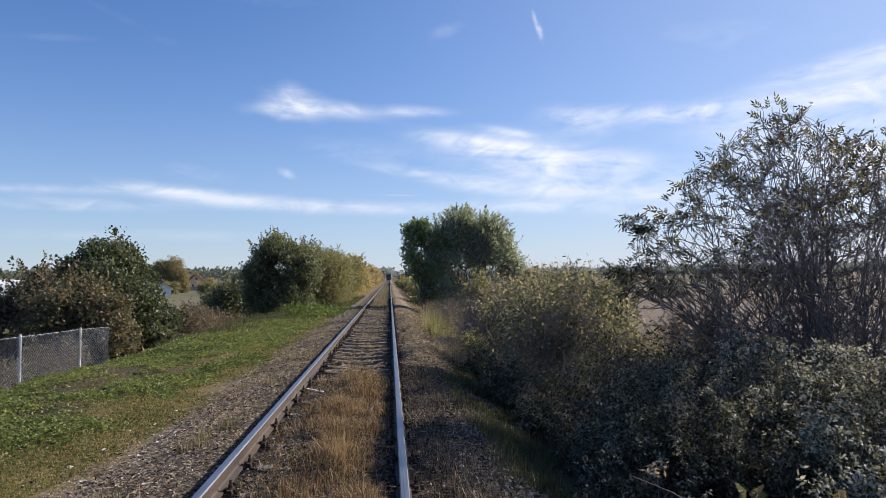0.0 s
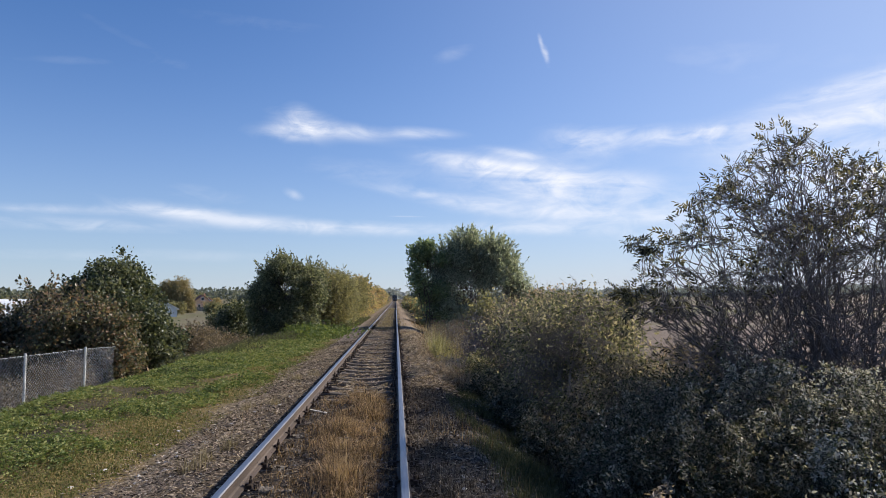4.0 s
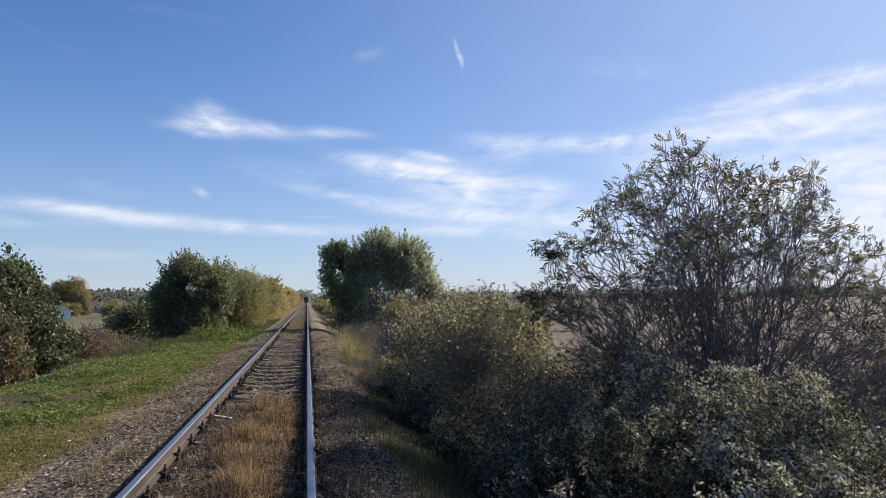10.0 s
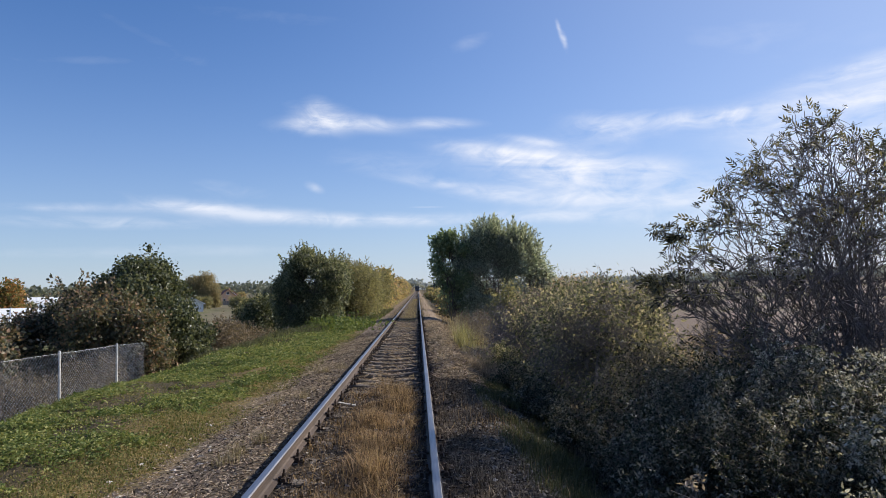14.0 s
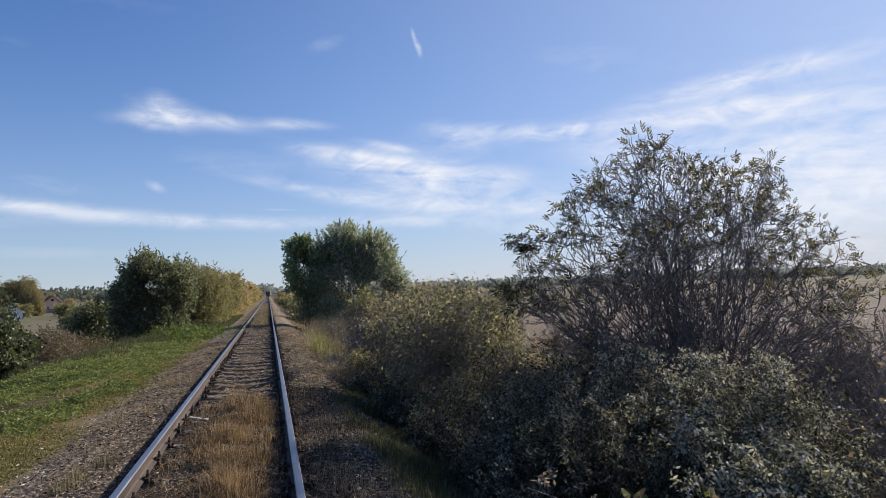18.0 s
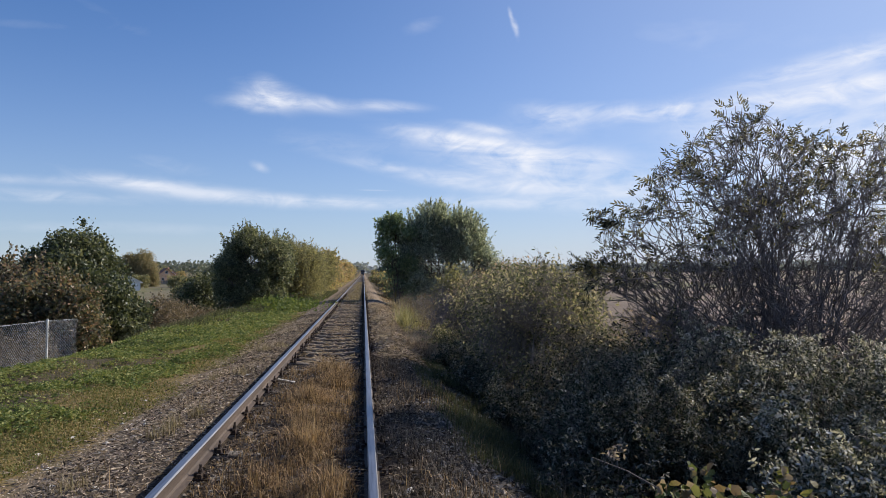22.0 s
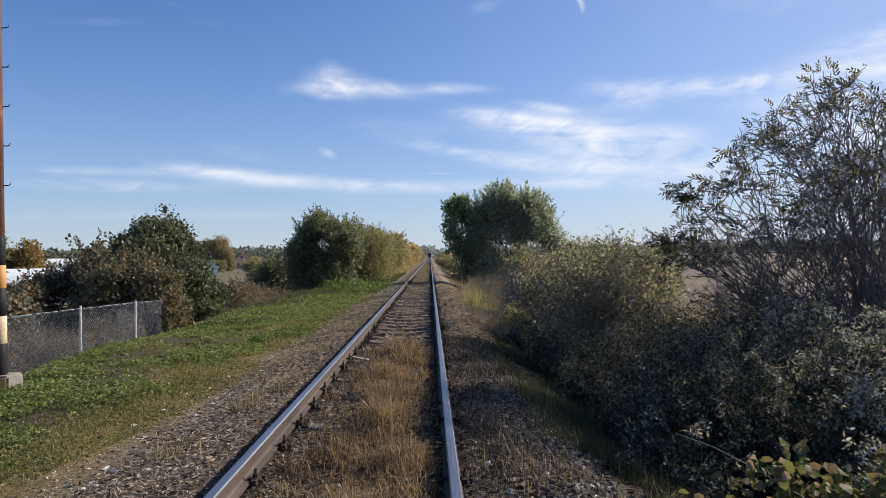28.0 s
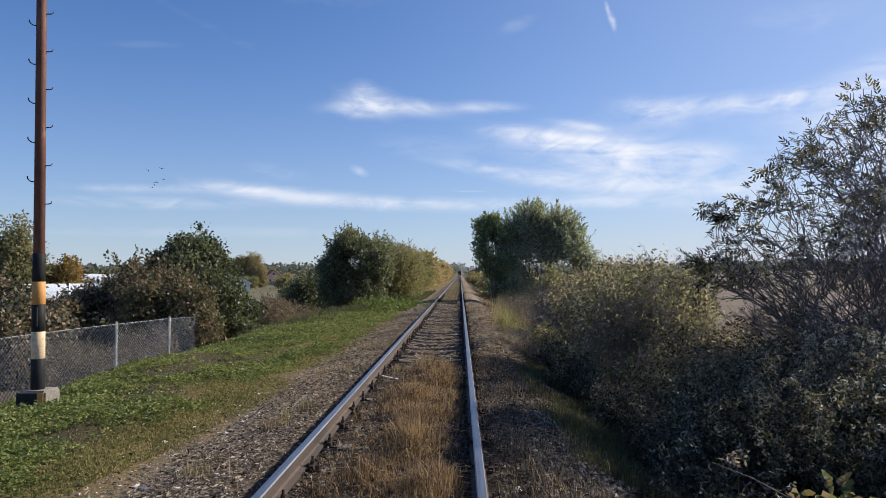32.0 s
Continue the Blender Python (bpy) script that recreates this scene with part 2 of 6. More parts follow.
def stone_build(nt, b):
    geo = nt.nodes.new("ShaderNodeNewGeometry")
    c = ramp(nt, geo.outputs["Random Per Island"], [(0.1, (0.032, 0.026, 0.022)), (0.5, (0.08, 0.066, 0.056)), (0.8, (0.14, 0.12, 0.103)), (0.98, (0.3, 0.275, 0.245))])
    g = ramp(nt, noise_of(nt, 45, 4), [(0.3, (0.65, 0.6, 0.55)), (0.7, (1.15, 1.12, 1.1))])
    nt.links.new(mixed(nt, 1.0, c, g, "MULTIPLY"), b.inputs["Base Color"])
    b.inputs["Roughness"].default_value = 0.9


M_STONE = shader("ballast_stone", stone_build)


def dusty_build(nt, b):
    geo = nt.nodes.new("ShaderNodeNewGeometry")
    c = ramp(nt, geo.outputs["Random Per Island"], [(0.1, (0.13, 0.1, 0.078)), (0.5, (0.26, 0.206, 0.164)), (0.85, (0.37, 0.3, 0.24)), (0.98, (0.6, 0.53, 0.465))])
    g = ramp(nt, noise_of(nt, 45, 4), [(0.3, (0.65, 0.6, 0.55)), (0.7, (1.15, 1.12, 1.1))])
    nt.links.new(mixed(nt, 1.0, c, g, "MULTIPLY"), b.inputs["Base Color"])
    b.inputs["Roughness"].default_value = 0.9


M_STONE_DUSTY = shader("dusty_ballast_stone", dusty_build)


def grey_build(nt, b):
    geo = nt.nodes.new("ShaderNodeNewGeometry")
    c = ramp(nt, geo.outputs["Random Per Island"], [(0.1, (0.04, 0.035, 0.031)), (0.5, (0.095, 0.085, 0.077)), (0.85, (0.18, 0.167, 0.152)), (0.98, (0.36, 0.34, 0.315))])
    g = ramp(nt, noise_of(nt, 45, 4), [(0.3, (0.65, 0.6, 0.55)), (0.7, (1.15, 1.12, 1.1))])
    nt.links.new(mixed(nt, 1.0, c, g, "MULTIPLY"), b.inputs["Base Color"])
    b.inputs["Roughness"].default_value = 0.9


M_STONE_GREY = shader("grey_ballast_stone", grey_build)
M_PALE = rough_mat("pale_stone", [(0.3, (0.4, 0.37, 0.33)), (0.7, (0.66, 0.62, 0.57))], 12, 0.9, fine=80)
M_CONCRETE = rough_mat("plinth_concrete", [(0.25, (0.14, 0.12, 0.1)), (0.5, (0.26, 0.23, 0.2)), (0.8, (0.36, 0.33, 0.29))], 6, 0.93, fine=50, bump_by=0.7)
M_POST = rough_mat("white_concrete_post", [(0.3, (0.42, 0.41, 0.39)), (0.7, (0.62, 0.61, 0.585))], 9, 0.85, fine=60)
M_WIRE = rough_mat("galvanised_wire", [(0.3, (0.55, 0.55, 0.55)), (0.7, (0.72, 0.72, 0.72))], 6, 0.5, 0.2, 60, 0.1)
M_RUST = rough_mat("rust_brown_pipe", [(0.2, (0.06, 0.026, 0.02)), (0.45, (0.13, 0.052, 0.036)), (0.65, (0.19, 0.085, 0.06)), (0.82, (0.38, 0.27, 0.2))], 7, 0.7, 0.15, 50, 0.4, 0.005, (1, 1, 0.3))
M_BLACK = rough_mat("worn_black_paint", [(0.3, (0.012, 0.012, 0.014)), (0.75, (0.035, 0.034, 0.034)), (0.92, (0.12, 0.1, 0.09))], 6, 0.6, 0, 60, 0.2, 0.003)
M_BLACK.node_tree.nodes["Principled BSDF"].inputs["Specular IOR Level"].default_value = 0.15
M_ORANGE = rough_mat("faded_orange_paint", [(0.3, (0.55, 0.24, 0.05)), (0.7, (0.66, 0.33, 0.1)), (0.9, (0.6, 0.42, 0.25))], 6, 0.65, 0, 60, 0.2, 0.003)
M_CREAM = rough_mat("faded_cream_paint", [(0.25, (0.52, 0.34, 0.18)), (0.6, (0.72, 0.56, 0.38)), (0.85, (0.78, 0.68, 0.54))], 7, 0.7, 0, 60, 0.2, 0.003)


def ground_build(nt, b):
    """Earth: gravel by the track, mossy turf beside it, tilled brown fields far out; zones by the distance across the line."""
    tc = nt.nodes.new("ShaderNodeTexCoord")
    sep = nt.nodes.new("ShaderNodeSeparateXYZ")
    nt.links.new(tc.outputs["Object"], sep.inputs[0])
    n1, n2, n3 = noise_of(nt, 0.7, 6, 0.65), noise_of(nt, 14, 6, 0.7), noise_of(nt, 90, 3, 0.7)
    nbig = noise_of(nt, 0.013, 4, 0.6, "Object", (1.0, 0.35, 1))

    def m(op, a, c=None, clamp=False):
        n = nt.nodes.new("ShaderNodeMath")
        n.operation, n.use_clamp = op, clamp
        for i, v in enumerate((a, c)):
            if v is None:
                continue
            if isinstance(v, (int, float)):
                n.inputs[i].default_value = v
            else:
                nt.links.new(v, n.inputs[i])
        return n.outputs[0]

    x = m("ADD", sep.outputs[0], m("MULTIPLY", m("SUBTRACT", n1, 0.5), 1.7))
    gravel = ramp(nt, n3, [(0.3, (0.16, 0.118, 0.084)), (0.5, (0.3, 0.228, 0.166)), (0.72, (0.46, 0.36, 0.272))])
    gravel = mixed(nt, m("MULTIPLY", n2, 0.8), gravel, (0.165, 0.118, 0.08))
    moss = ramp(nt, n2, [(0.3, (0.06, 0.055, 0.02)), (0.45, (0.13, 0.11, 0.038)), (0.57, (0.22, 0.145, 0.055)), (0.75, (0.27, 0.19, 0.1))])
    turf = ramp(nt, n2, [(0.3, (0.032, 0.029, 0.015)), (0.5, (0.068, 0.055, 0.032)), (0.62, (0.115, 0.09, 0.06)), (0.75, (0.175, 0.145, 0.105))])
    litter = ramp(nt, n2, [(0.3, (0.045, 0.035, 0.022)), (0.55, (0.1, 0.078, 0.05)), (0.75, (0.16, 0.13, 0.085))])
    field = ramp(nt, nbig, [(0.3, (0.15, 0.11, 0.085)), (0.48, (0.19, 0.145, 0.115)), (0.56, (0.12, 0.115, 0.05)), (0.7, (0.21, 0.165, 0.13))])
    field = mixed(nt, 0.5, field, ramp(nt, noise_of(nt, 0.3, 5), [(0.3, (0.6, 0.6, 0.6)), (0.7, (1.25, 1.25, 1.25))]), "MULTIPLY")

    def step(at, width, up=True):
        v = m("DIVIDE", m("SUBTRACT", x, at), width)
        return m("ADD", m("MULTIPLY", v, 1.0 if up else -1.0), 0.5, True)

    dirt = ramp(nt, n2, [(0.28, (0.03, 0.023, 0.017)), (0.45, (0.07, 0.053, 0.04)), (0.6, (0.125, 0.094, 0.07)), (0.75, (0.21, 0.16, 0.12))])
    dark = ramp(nt, n2, [(0.3, (0.025, 0.019, 0.015)), (0.55, (0.06, 0.046, 0.036)), (0.75, (0.12, 0.092, 0.07))])
    c = mixed(nt, m("MULTIPLY", step(-0.8, 0.2), step(0.8, 0.2, False)), dirt, dark)
    along = m("ADD", m("DIVIDE", m("SUBTRACT", m("ADD", sep.outputs[1], m("MULTIPLY", n1, 3.0)), 17.5), 2.0), 0.5, True)
    c = mixed(nt, m("MULTIPLY", m("MULTIPLY", along, step(0.85, 0.2)), 0.9), c, gravel)
    c = mixed(nt, step(-1.45, 0.5, False), c, gravel)
    c = mixed(nt, step(-2.15, 0.6, False), c, moss)
    c = mixed(nt, step(-3.6, 1.0, False), c, turf)
    c = mixed(nt, step(-7.4, 1.0, False), c, litter)
    c = mixed(nt, step(1.9, 0.6), c, litter)
    c = mixed(nt, step(14.0, 4.0), c, field)
    c = mixed(nt, step(-16.0, 6.0, False), c, mixed(nt, 0.35, field, (0.1, 0.12, 0.04)))
    nt.links.new(c, b.inputs["Base Color"])
    b.inputs["Roughness"].default_value = 0.95
    b.inputs["Specular IOR Level"].default_value = 0.15
    bump(nt, b, n2, 0.8, 0.05)


M_GROUND = shader("earth", ground_build)
L_ELDER = leaf_mat("elder_leaf", [(0.03, 0.032, 0.022), (0.064, 0.063, 0.04), (0.13, 0.12, 0.066), (0.26, 0.225, 0.118)], 0.34, 0.45, 1.1, 0.32)
# One bramble leaf in two copies: shade toned dark, then sunlight toned pale.
L_SHADEBRAMBLE = leaf_mat("shade_toned_bramble_leaf", [(0.018, 0.024, 0.014), (0.034, 0.042, 0.026), (0.074, 0.08, 0.054), (0.155, 0.136, 0.105), (0.33, 0.3, 0.245)], 0.25, 0.55, 1.4, 0.15)
L_SUNBRAMBLE = leaf_mat("sun_toned_bramble_leaf", [(0.03, 0.037, 0.024), (0.08, 0.087, 0.06), (0.19, 0.19, 0.145), (0.38, 0.352, 0.295), (0.64, 0.6, 0.54)], 0.26, 0.6, 1.6, 0.22)
L_BROADLEAF = leaf_mat("broad_autumn_leaf", [(0.06, 0.08, 0.035), (0.11, 0.13, 0.05), (0.2, 0.2, 0.075), (0.2, 0.14, 0.09), (0.3, 0.235, 0.175)], 0.35, 0.6, 2.5, 0.15)
L_FARLEFT = leaf_mat("far_olive_leaf", [(0.1, 0.115, 0.09), (0.135, 0.15, 0.115), (0.175, 0.18, 0.135)], 0.3, 0.85, 0.02)
L_ROSE = leaf_mat("rose_leaf", [(0.07, 0.08, 0.043), (0.158, 0.164, 0.09), (0.29, 0.275, 0.163), (0.49, 0.425, 0.3)], 0.5, 0.5, 1.2, 0.25)
L_RUSSET = leaf_mat("russet_rose_leaf", [(0.09, 0.083, 0.054), (0.2, 0.172, 0.114), (0.36, 0.28, 0.2), (0.54, 0.4, 0.31)], 0.45, 0.5, 1.2, 0.25)
L_TWIGGY = leaf_mat("dull_olive_leaf", [(0.18, 0.155, 0.115), (0.27, 0.225, 0.16), (0.36, 0.285, 0.2), (0.42, 0.31, 0.24)], 0.55, 0.5, 0.7, 0.3)
L_WILLOW = leaf_mat("willow_leaf", [(0.15, 0.185, 0.15), (0.245, 0.285, 0.23), (0.355, 0.395, 0.32), (0.49, 0.52, 0.44)], 0.5, 0.4, 0.5, 0.4)
L_POPLAR = leaf_mat("dark_green_leaf", [(0.13, 0.18, 0.11), (0.2, 0.26, 0.15), (0.28, 0.34, 0.2)], 0.5, 0.4, 0.5, 0.45)
L_PLUM = leaf_mat("deep_green_leaf", [(0.068, 0.083, 0.05), (0.122, 0.138, 0.083), (0.195, 0.208, 0.128), (0.3, 0.305, 0.21)], 0.52, 0.42, 0.6, 0.4)
L_HAZEL = leaf_mat("autumn_hazel_leaf", [(0.04, 0.045, 0.029), (0.09, 0.093, 0.057), (0.165, 0.155, 0.098), (0.25, 0.205, 0.14), (0.34, 0.225, 0.155)], 0.36, 0.42, 0.5, 0.4)
L_RUSSETHAZEL = leaf_mat("russet_hazel_leaf", [(0.065, 0.072, 0.044), (0.125, 0.125, 0.074), (0.2, 0.178, 0.108), (0.31, 0.2, 0.13)], 0.42, 0.4, 0.6, 0.4)
L_CHERRY = leaf_mat("dark_cherry_leaf", [(0.034, 0.046, 0.027), (0.064, 0.08, 0.044), (0.11, 0.126, 0.068), (0.2, 0.205, 0.12)], 0.42, 0.4, 0.6, 0.4)
L_YELLOW = leaf_mat("yellowing_leaf", [(0.25, 0.225, 0.125), (0.35, 0.295, 0.16), (0.44, 0.345, 0.185), (0.44, 0.31, 0.185)], 0.5, 0.6, 0.3, 0.2)
L_OLIVE = leaf_mat("olive_leaf", [(0.17, 0.17, 0.1), (0.245, 0.235, 0.135), (0.34, 0.305, 0.175)], 0.5, 0.6, 0.3, 0.2)
L_WEEPING = leaf_mat("ochre_willow_leaf", [(0.2, 0.185, 0.11), (0.3, 0.26, 0.15), (0.42, 0.335, 0.19)], 0.4, 0.6, 0.1, 0.2)
L_TURNING = leaf_mat("turning_leaf", [(0.12, 0.135, 0.06), (0.22, 0.19, 0.07), (0.33, 0.22, 0.085), (0.4, 0.2, 0.085)], 0.4, 0.55, 0.12, 0.2)
# Far leaves: distance haze is mixed into the tones, strongest for the woods.
L_GREY = leaf_mat("haze_tinted_grey_green_leaf", [(0.12, 0.14, 0.12), (0.16, 0.178, 0.15), (0.2, 0.21, 0.18)], 0.3, 0.8, 0.1)
L_FARWOOD = leaf_mat("haze_tinted_wood_leaf", [(0.27, 0.3, 0.315), (0.325, 0.35, 0.36), (0.38, 0.395, 0.395)], 0.3, 0.85, 0.02)
L_BROWNBUSH = leaf_mat("brown_bush_leaf", [(0.125, 0.1, 0.074), (0.185, 0.15, 0.104), (0.26, 0.2, 0.138)], 0.38, 0.6, 0.5)
L_CLOVER = leaf_mat("clover_leaf", [(0.08, 0.112, 0.036), (0.132, 0.175, 0.05), (0.195, 0.23, 0.072), (0.3, 0.3, 0.11)], 0.4, 0.5, 0.9, 0.25)
L_TURF = leaf_mat("short_turf_blade", [(0.1, 0.115, 0.035), (0.155, 0.158, 0.05), (0.235, 0.2, 0.076), (0.32, 0.25, 0.12)], 0.3, 0.7, 0.9, 0.15)
L_DRY = leaf_mat("dry_grass_blade", [(0.055, 0.039, 0.028), (0.135, 0.09, 0.056), (0.3, 0.195, 0.11), (0.52, 0.37, 0.225)], 0.35, 0.7, 2.5, 0.15)
L_STRAW = leaf_mat("pale_straw", [(0.2, 0.155, 0.122), (0.36, 0.285, 0.225), (0.52, 0.425, 0.34)], 0.3, 0.7, 1.5, 0.15)
L_LITTER = leaf_mat("dead_leaf", [(0.035, 0.027, 0.021), (0.07, 0.055, 0.043), (0.13, 0.103, 0.08), (0.32, 0.265, 0.205)], 0.1, 0.8, 1.5, 0.1)
L_WEED = leaf_mat("yellow_green_weed", [(0.09, 0.125, 0.035), (0.13, 0.17, 0.05), (0.19, 0.22, 0.07)], 0.4, 0.6, 0.9, 0.2)
L_REED = leaf_mat("pale_reed_blade", [(0.15, 0.12, 0.075), (0.26, 0.21, 0.13), (0.4, 0.33, 0.22)], 0.35, 0.65, 1.0, 0.15)
L_SEDGE = leaf_mat("yellow_sedge_blade", [(0.16, 0.15, 0.07), (0.26, 0.245, 0.12), (0.42, 0.38, 0.22)], 0.4, 0.65, 1.0, 0.15)
L_GREENGRASS = leaf_mat("green_grass_blade", [(0.05, 0.058, 0.03), (0.085, 0.095, 0.045), (0.15, 0.145, 0.075)], 0.35, 0.6, 1.0, 0.2)


# ---- mesh helpers ----
def mesh_of(name, verts, tris, material, smooth=False):
    me = bpy.data.meshes.new(name)
    v, f = np.asarray(verts, np.float32).reshape(-1, 3), np.asarray(tris, np.int32).reshape(-1, 3)
    me.vertices.add(len(v)), me.loops.add(len(f) * 3), me.polygons.add(len(f))
    me.vertices.foreach_set("co", v.ravel())
    me.loops.foreach_set("vertex_index", f.ravel())
    me.polygons.foreach_set("loop_start", np.arange(0, len(f) * 3, 3, dtype=np.int32))
    me.polygons.foreach_set("use_smooth", np.full(len(f), smooth))
    me.update(calc_edges=True)
    me.materials.append(material)
    return me


def part(name, bm, material, parent, label=""):
    """Links a bmesh, or a mesh, as one mesh object under a thing or a part."""
    if isinstance(bm, bpy.types.Mesh):
        me = bm
    else:
        me = bpy.data.meshes.new(name)
        bm.to_mesh(me), bm.free()
        me.materials.append(material)
    ob = new(name, me)
    ob.parent = parent
    return tagged(ob, label) if label else ob


def thing(name, at, label, category, group="", kind="", rz=0.0):
    ob = new(name)
    ob.empty_display_size = 0.2
    ob.matrix_world = pose(*at, 0, 0, rz)
    return tagged(ob, label, category, group, kind)


def box_bm(size, at=(0, 0, 0), bevel=0.0, bm=None):
    bm = bm or bmesh.new()
    r = bmesh.ops.create_cube(bm, size=1, matrix=Matrix.Translation(at) @ Matrix.Diagonal((*size, 1)))
    if bevel:
        edges = list({e for v in r["verts"] for e in v.link_edges})
        bmesh.ops.bevel(bm, geom=edges, offset=bevel, segments=2, affect="EDGES")
    return bm


def lathe_bm(profile, seg=20, at=(0, 0)):
    """A turned solid from (radius, z) rows."""
    bm = bmesh.new()
    rings = []
    for r, z in profile:
        rings.append([bm.verts.new((at[0] + r * math.cos(a), at[1] + r * math.sin(a), z)) for a in (2 * math.pi * k / seg for k in range(seg))])
    for a, b in zip(rings, rings[1:]):
        for k in range(seg):
            f = bm.faces.new((a[k], a[(k + 1) % seg], b[(k + 1) % seg], b[k]))
            f.smooth = True
    bm.faces.new(list(reversed(rings[0]))), bm.faces.new(rings[-1])
    return bm


def tubes(paths, sides=5):
    """Tapered tubes along polylines of equal length: paths n x k x 3, radii n x k. Returns verts and tris."""
    pts, rad = paths
    n, k, _ = pts.shape
    d = np.gradient(pts, axis=1)
    d /= np.linalg.norm(d, axis=2, keepdims=True) + 1e-9
    ref = np.where(np.abs(d[..., 2:3]) < 0.9, np.array([0, 0, 1.0]), np.array([1.0, 0, 0]))
    u = np.cross(d, ref)
    u /= np.linalg.norm(u, axis=2, keepdims=True) + 1e-9
    w = np.cross(d, u)
    a = np.arange(sides) * 2 * np.pi / sides
    ring = pts[:, :, None] + rad[:, :, None, None] * (np.cos(a)[:, None] * u[:, :, None] + np.sin(a)[:, None] * w[:, :, None])
    verts = ring.reshape(-1, 3)
    base = (np.arange(n)[:, None, None] * k + np.arange(k - 1)[None, :, None]) * sides
    s, s2 = np.arange(sides)[None, None], ((np.arange(sides) + 1) % sides)[None, None]
    q = np.stack([base + s, base + s2, base + sides + s2, base + sides + s], -1).reshape(-1, 4)
    return verts, np.concatenate([q[:, [0, 1, 2]], q[:, [0, 2, 3]]])


def join(*pieces):
    vs, fs, n = [], [], 0
    for v, f in pieces:
        vs.append(v), fs.append(f + n)
        n += len(v)
    return np.concatenate(vs), np.concatenate(fs)


def nearest(rng, spots, ends, tries=14):
    """For each end, the nearest of a few spots drawn by chance."""
    cand = spots[rng.integers(0, len(spots), (len(ends), tries))]
    return cand[np.arange(len(ends)), np.argmin(((cand - ends[:, None]) ** 2).sum(2), 1)]


def unit(v):
    return v / (np.linalg.norm(v, axis=-1, keepdims=True) + 1e-9)


# leaf outlines: along, across, lift
LEAF4 = (np.array([[0, 0, 0], [0.45, -0.5, 0.06], [1, 0, -0.05], [0.45, 0.5, 0.06]]), np.array([[0, 1, 2], [0, 2, 3]]))
LEAF6 = (np.array([[0, 0, 0], [0.28, -0.42, 0.07], [0.65, -0.4, 0.05], [1, 0, -0.1], [0.65, 0.4, 0.05], [0.28, 0.42, 0.07]]),
         np.array([[0, 1, 5], [1, 2, 5], [2, 4, 5], [2, 3, 4]]))


def scatter_leaves(pts, dirs, rng, length, width, shape=LEAF4, vary=0.35, droop=0.0):
    """One leaf at each point, pointing along its direction."""
    tv, tf = shape
    n = len(pts)
    d = unit(dirs + np.array([0, 0, -droop]))
    r = unit(np.cross(d, unit(rng.normal(size=(n, 3)))))
    up = np.cross(r, d)
    s = (1 + vary * rng.uniform(-1, 1, n))[:, None, None]
    v = pts[:, None] + s * length * (tv[None, :, 0:1] * d[:, None]) + s * width * tv[None, :, 1:2] * r[:, None] + s * length * tv[None, :, 2:3] * up[:, None]
    f = tf[None] + (np.arange(n) * len(tv))[:, None, None]
    return v.reshape(-1, 3), f.reshape(-1, 3)


def pinnate(leaflets=7, spread=1.05, ll=0.52, width=0.34, first=0.3, gap=0.3, tv=LEAF6[0], tf=LEAF6[1]):
    """A compound leaf: pairs of leaflets on a stalk, with an end leaflet."""
    vs, fs = [], []
    rows = [(first + gap * (k // 2), (1 if k % 2 else -1)) for k in range(leaflets - 1)] + [(first + gap * ((leaflets - 1) // 2) - 0.05, 0)]
    for n, (at, side) in enumerate(rows):
        ang = side * spread
        ca, sa = math.cos(ang), math.sin(ang)
        x, y, z = tv[:, 0] * ll, tv[:, 1] * ll * width / 0.5, tv[:, 2] * ll
        vs.append(np.stack([at + ca * x - sa * y, sa * x + ca * y, z - 0.3 * np.abs(sa * x) - 0.15 * (at + x) ** 2], 1))
        fs.append(tf + n * len(tv))
    return np.concatenate(vs), np.concatenate(fs)


PINNATE = pinnate(7, 0.85, 0.45, 0.2, 0.3, 0.26)
TRIPLE = pinnate(3, tv=LEAF4[0], tf=LEAF4[1])
TRIPLE_NEAR = pinnate(3, width=0.27)


def curve_paths(a, b, rng, k=6, bow=0.12, lift=0.0, wobble=0.02):
    """Bent polylines from the points a to the points b."""
    t = np.linspace(0, 1, k)[None, :, None]
    span = np.linalg.norm(b - a, axis=1)[:, None, None]
    off = rng.normal(size=(len(a), 1, 3)) * bow * span
    off[..., 2] += lift * span[..., 0]
    wob = rng.normal(size=(len(a), k, 3)) * wobble * span
    wob[:, 0] = 0
    return a[:, None] * (1 - t) + b[:, None] * t + 4 * t * (1 - t) * off * 0.5 + wob


# ---- ground ----
PROFILE_X = np.array([-4000, -400, -60, -25, -14, -10, -8.2, -7.7, -5.7, -3.5, -2.2, -1.62, -1.15, -0.85, -0.6, 0.6, 0.85, 1.15, 1.62, 2.3, 3.2, 4.5, 7, 12, 30, 120, 500, 1200, 4000])
PROFILE_Z = np.array([4, -2.6, -3.2, -2.9, -2.2, -1.6, -1.1, -0.98, -0.41, -0.39, -0.34, -0.2, -0.14, -0.17, -0.3, -0.3, -0.17, -0.14, -0.2, -0.5, -0.85, -1.2, -1.5, -1.8, -1.9, -1.0, 3.0, 8.0, 12])


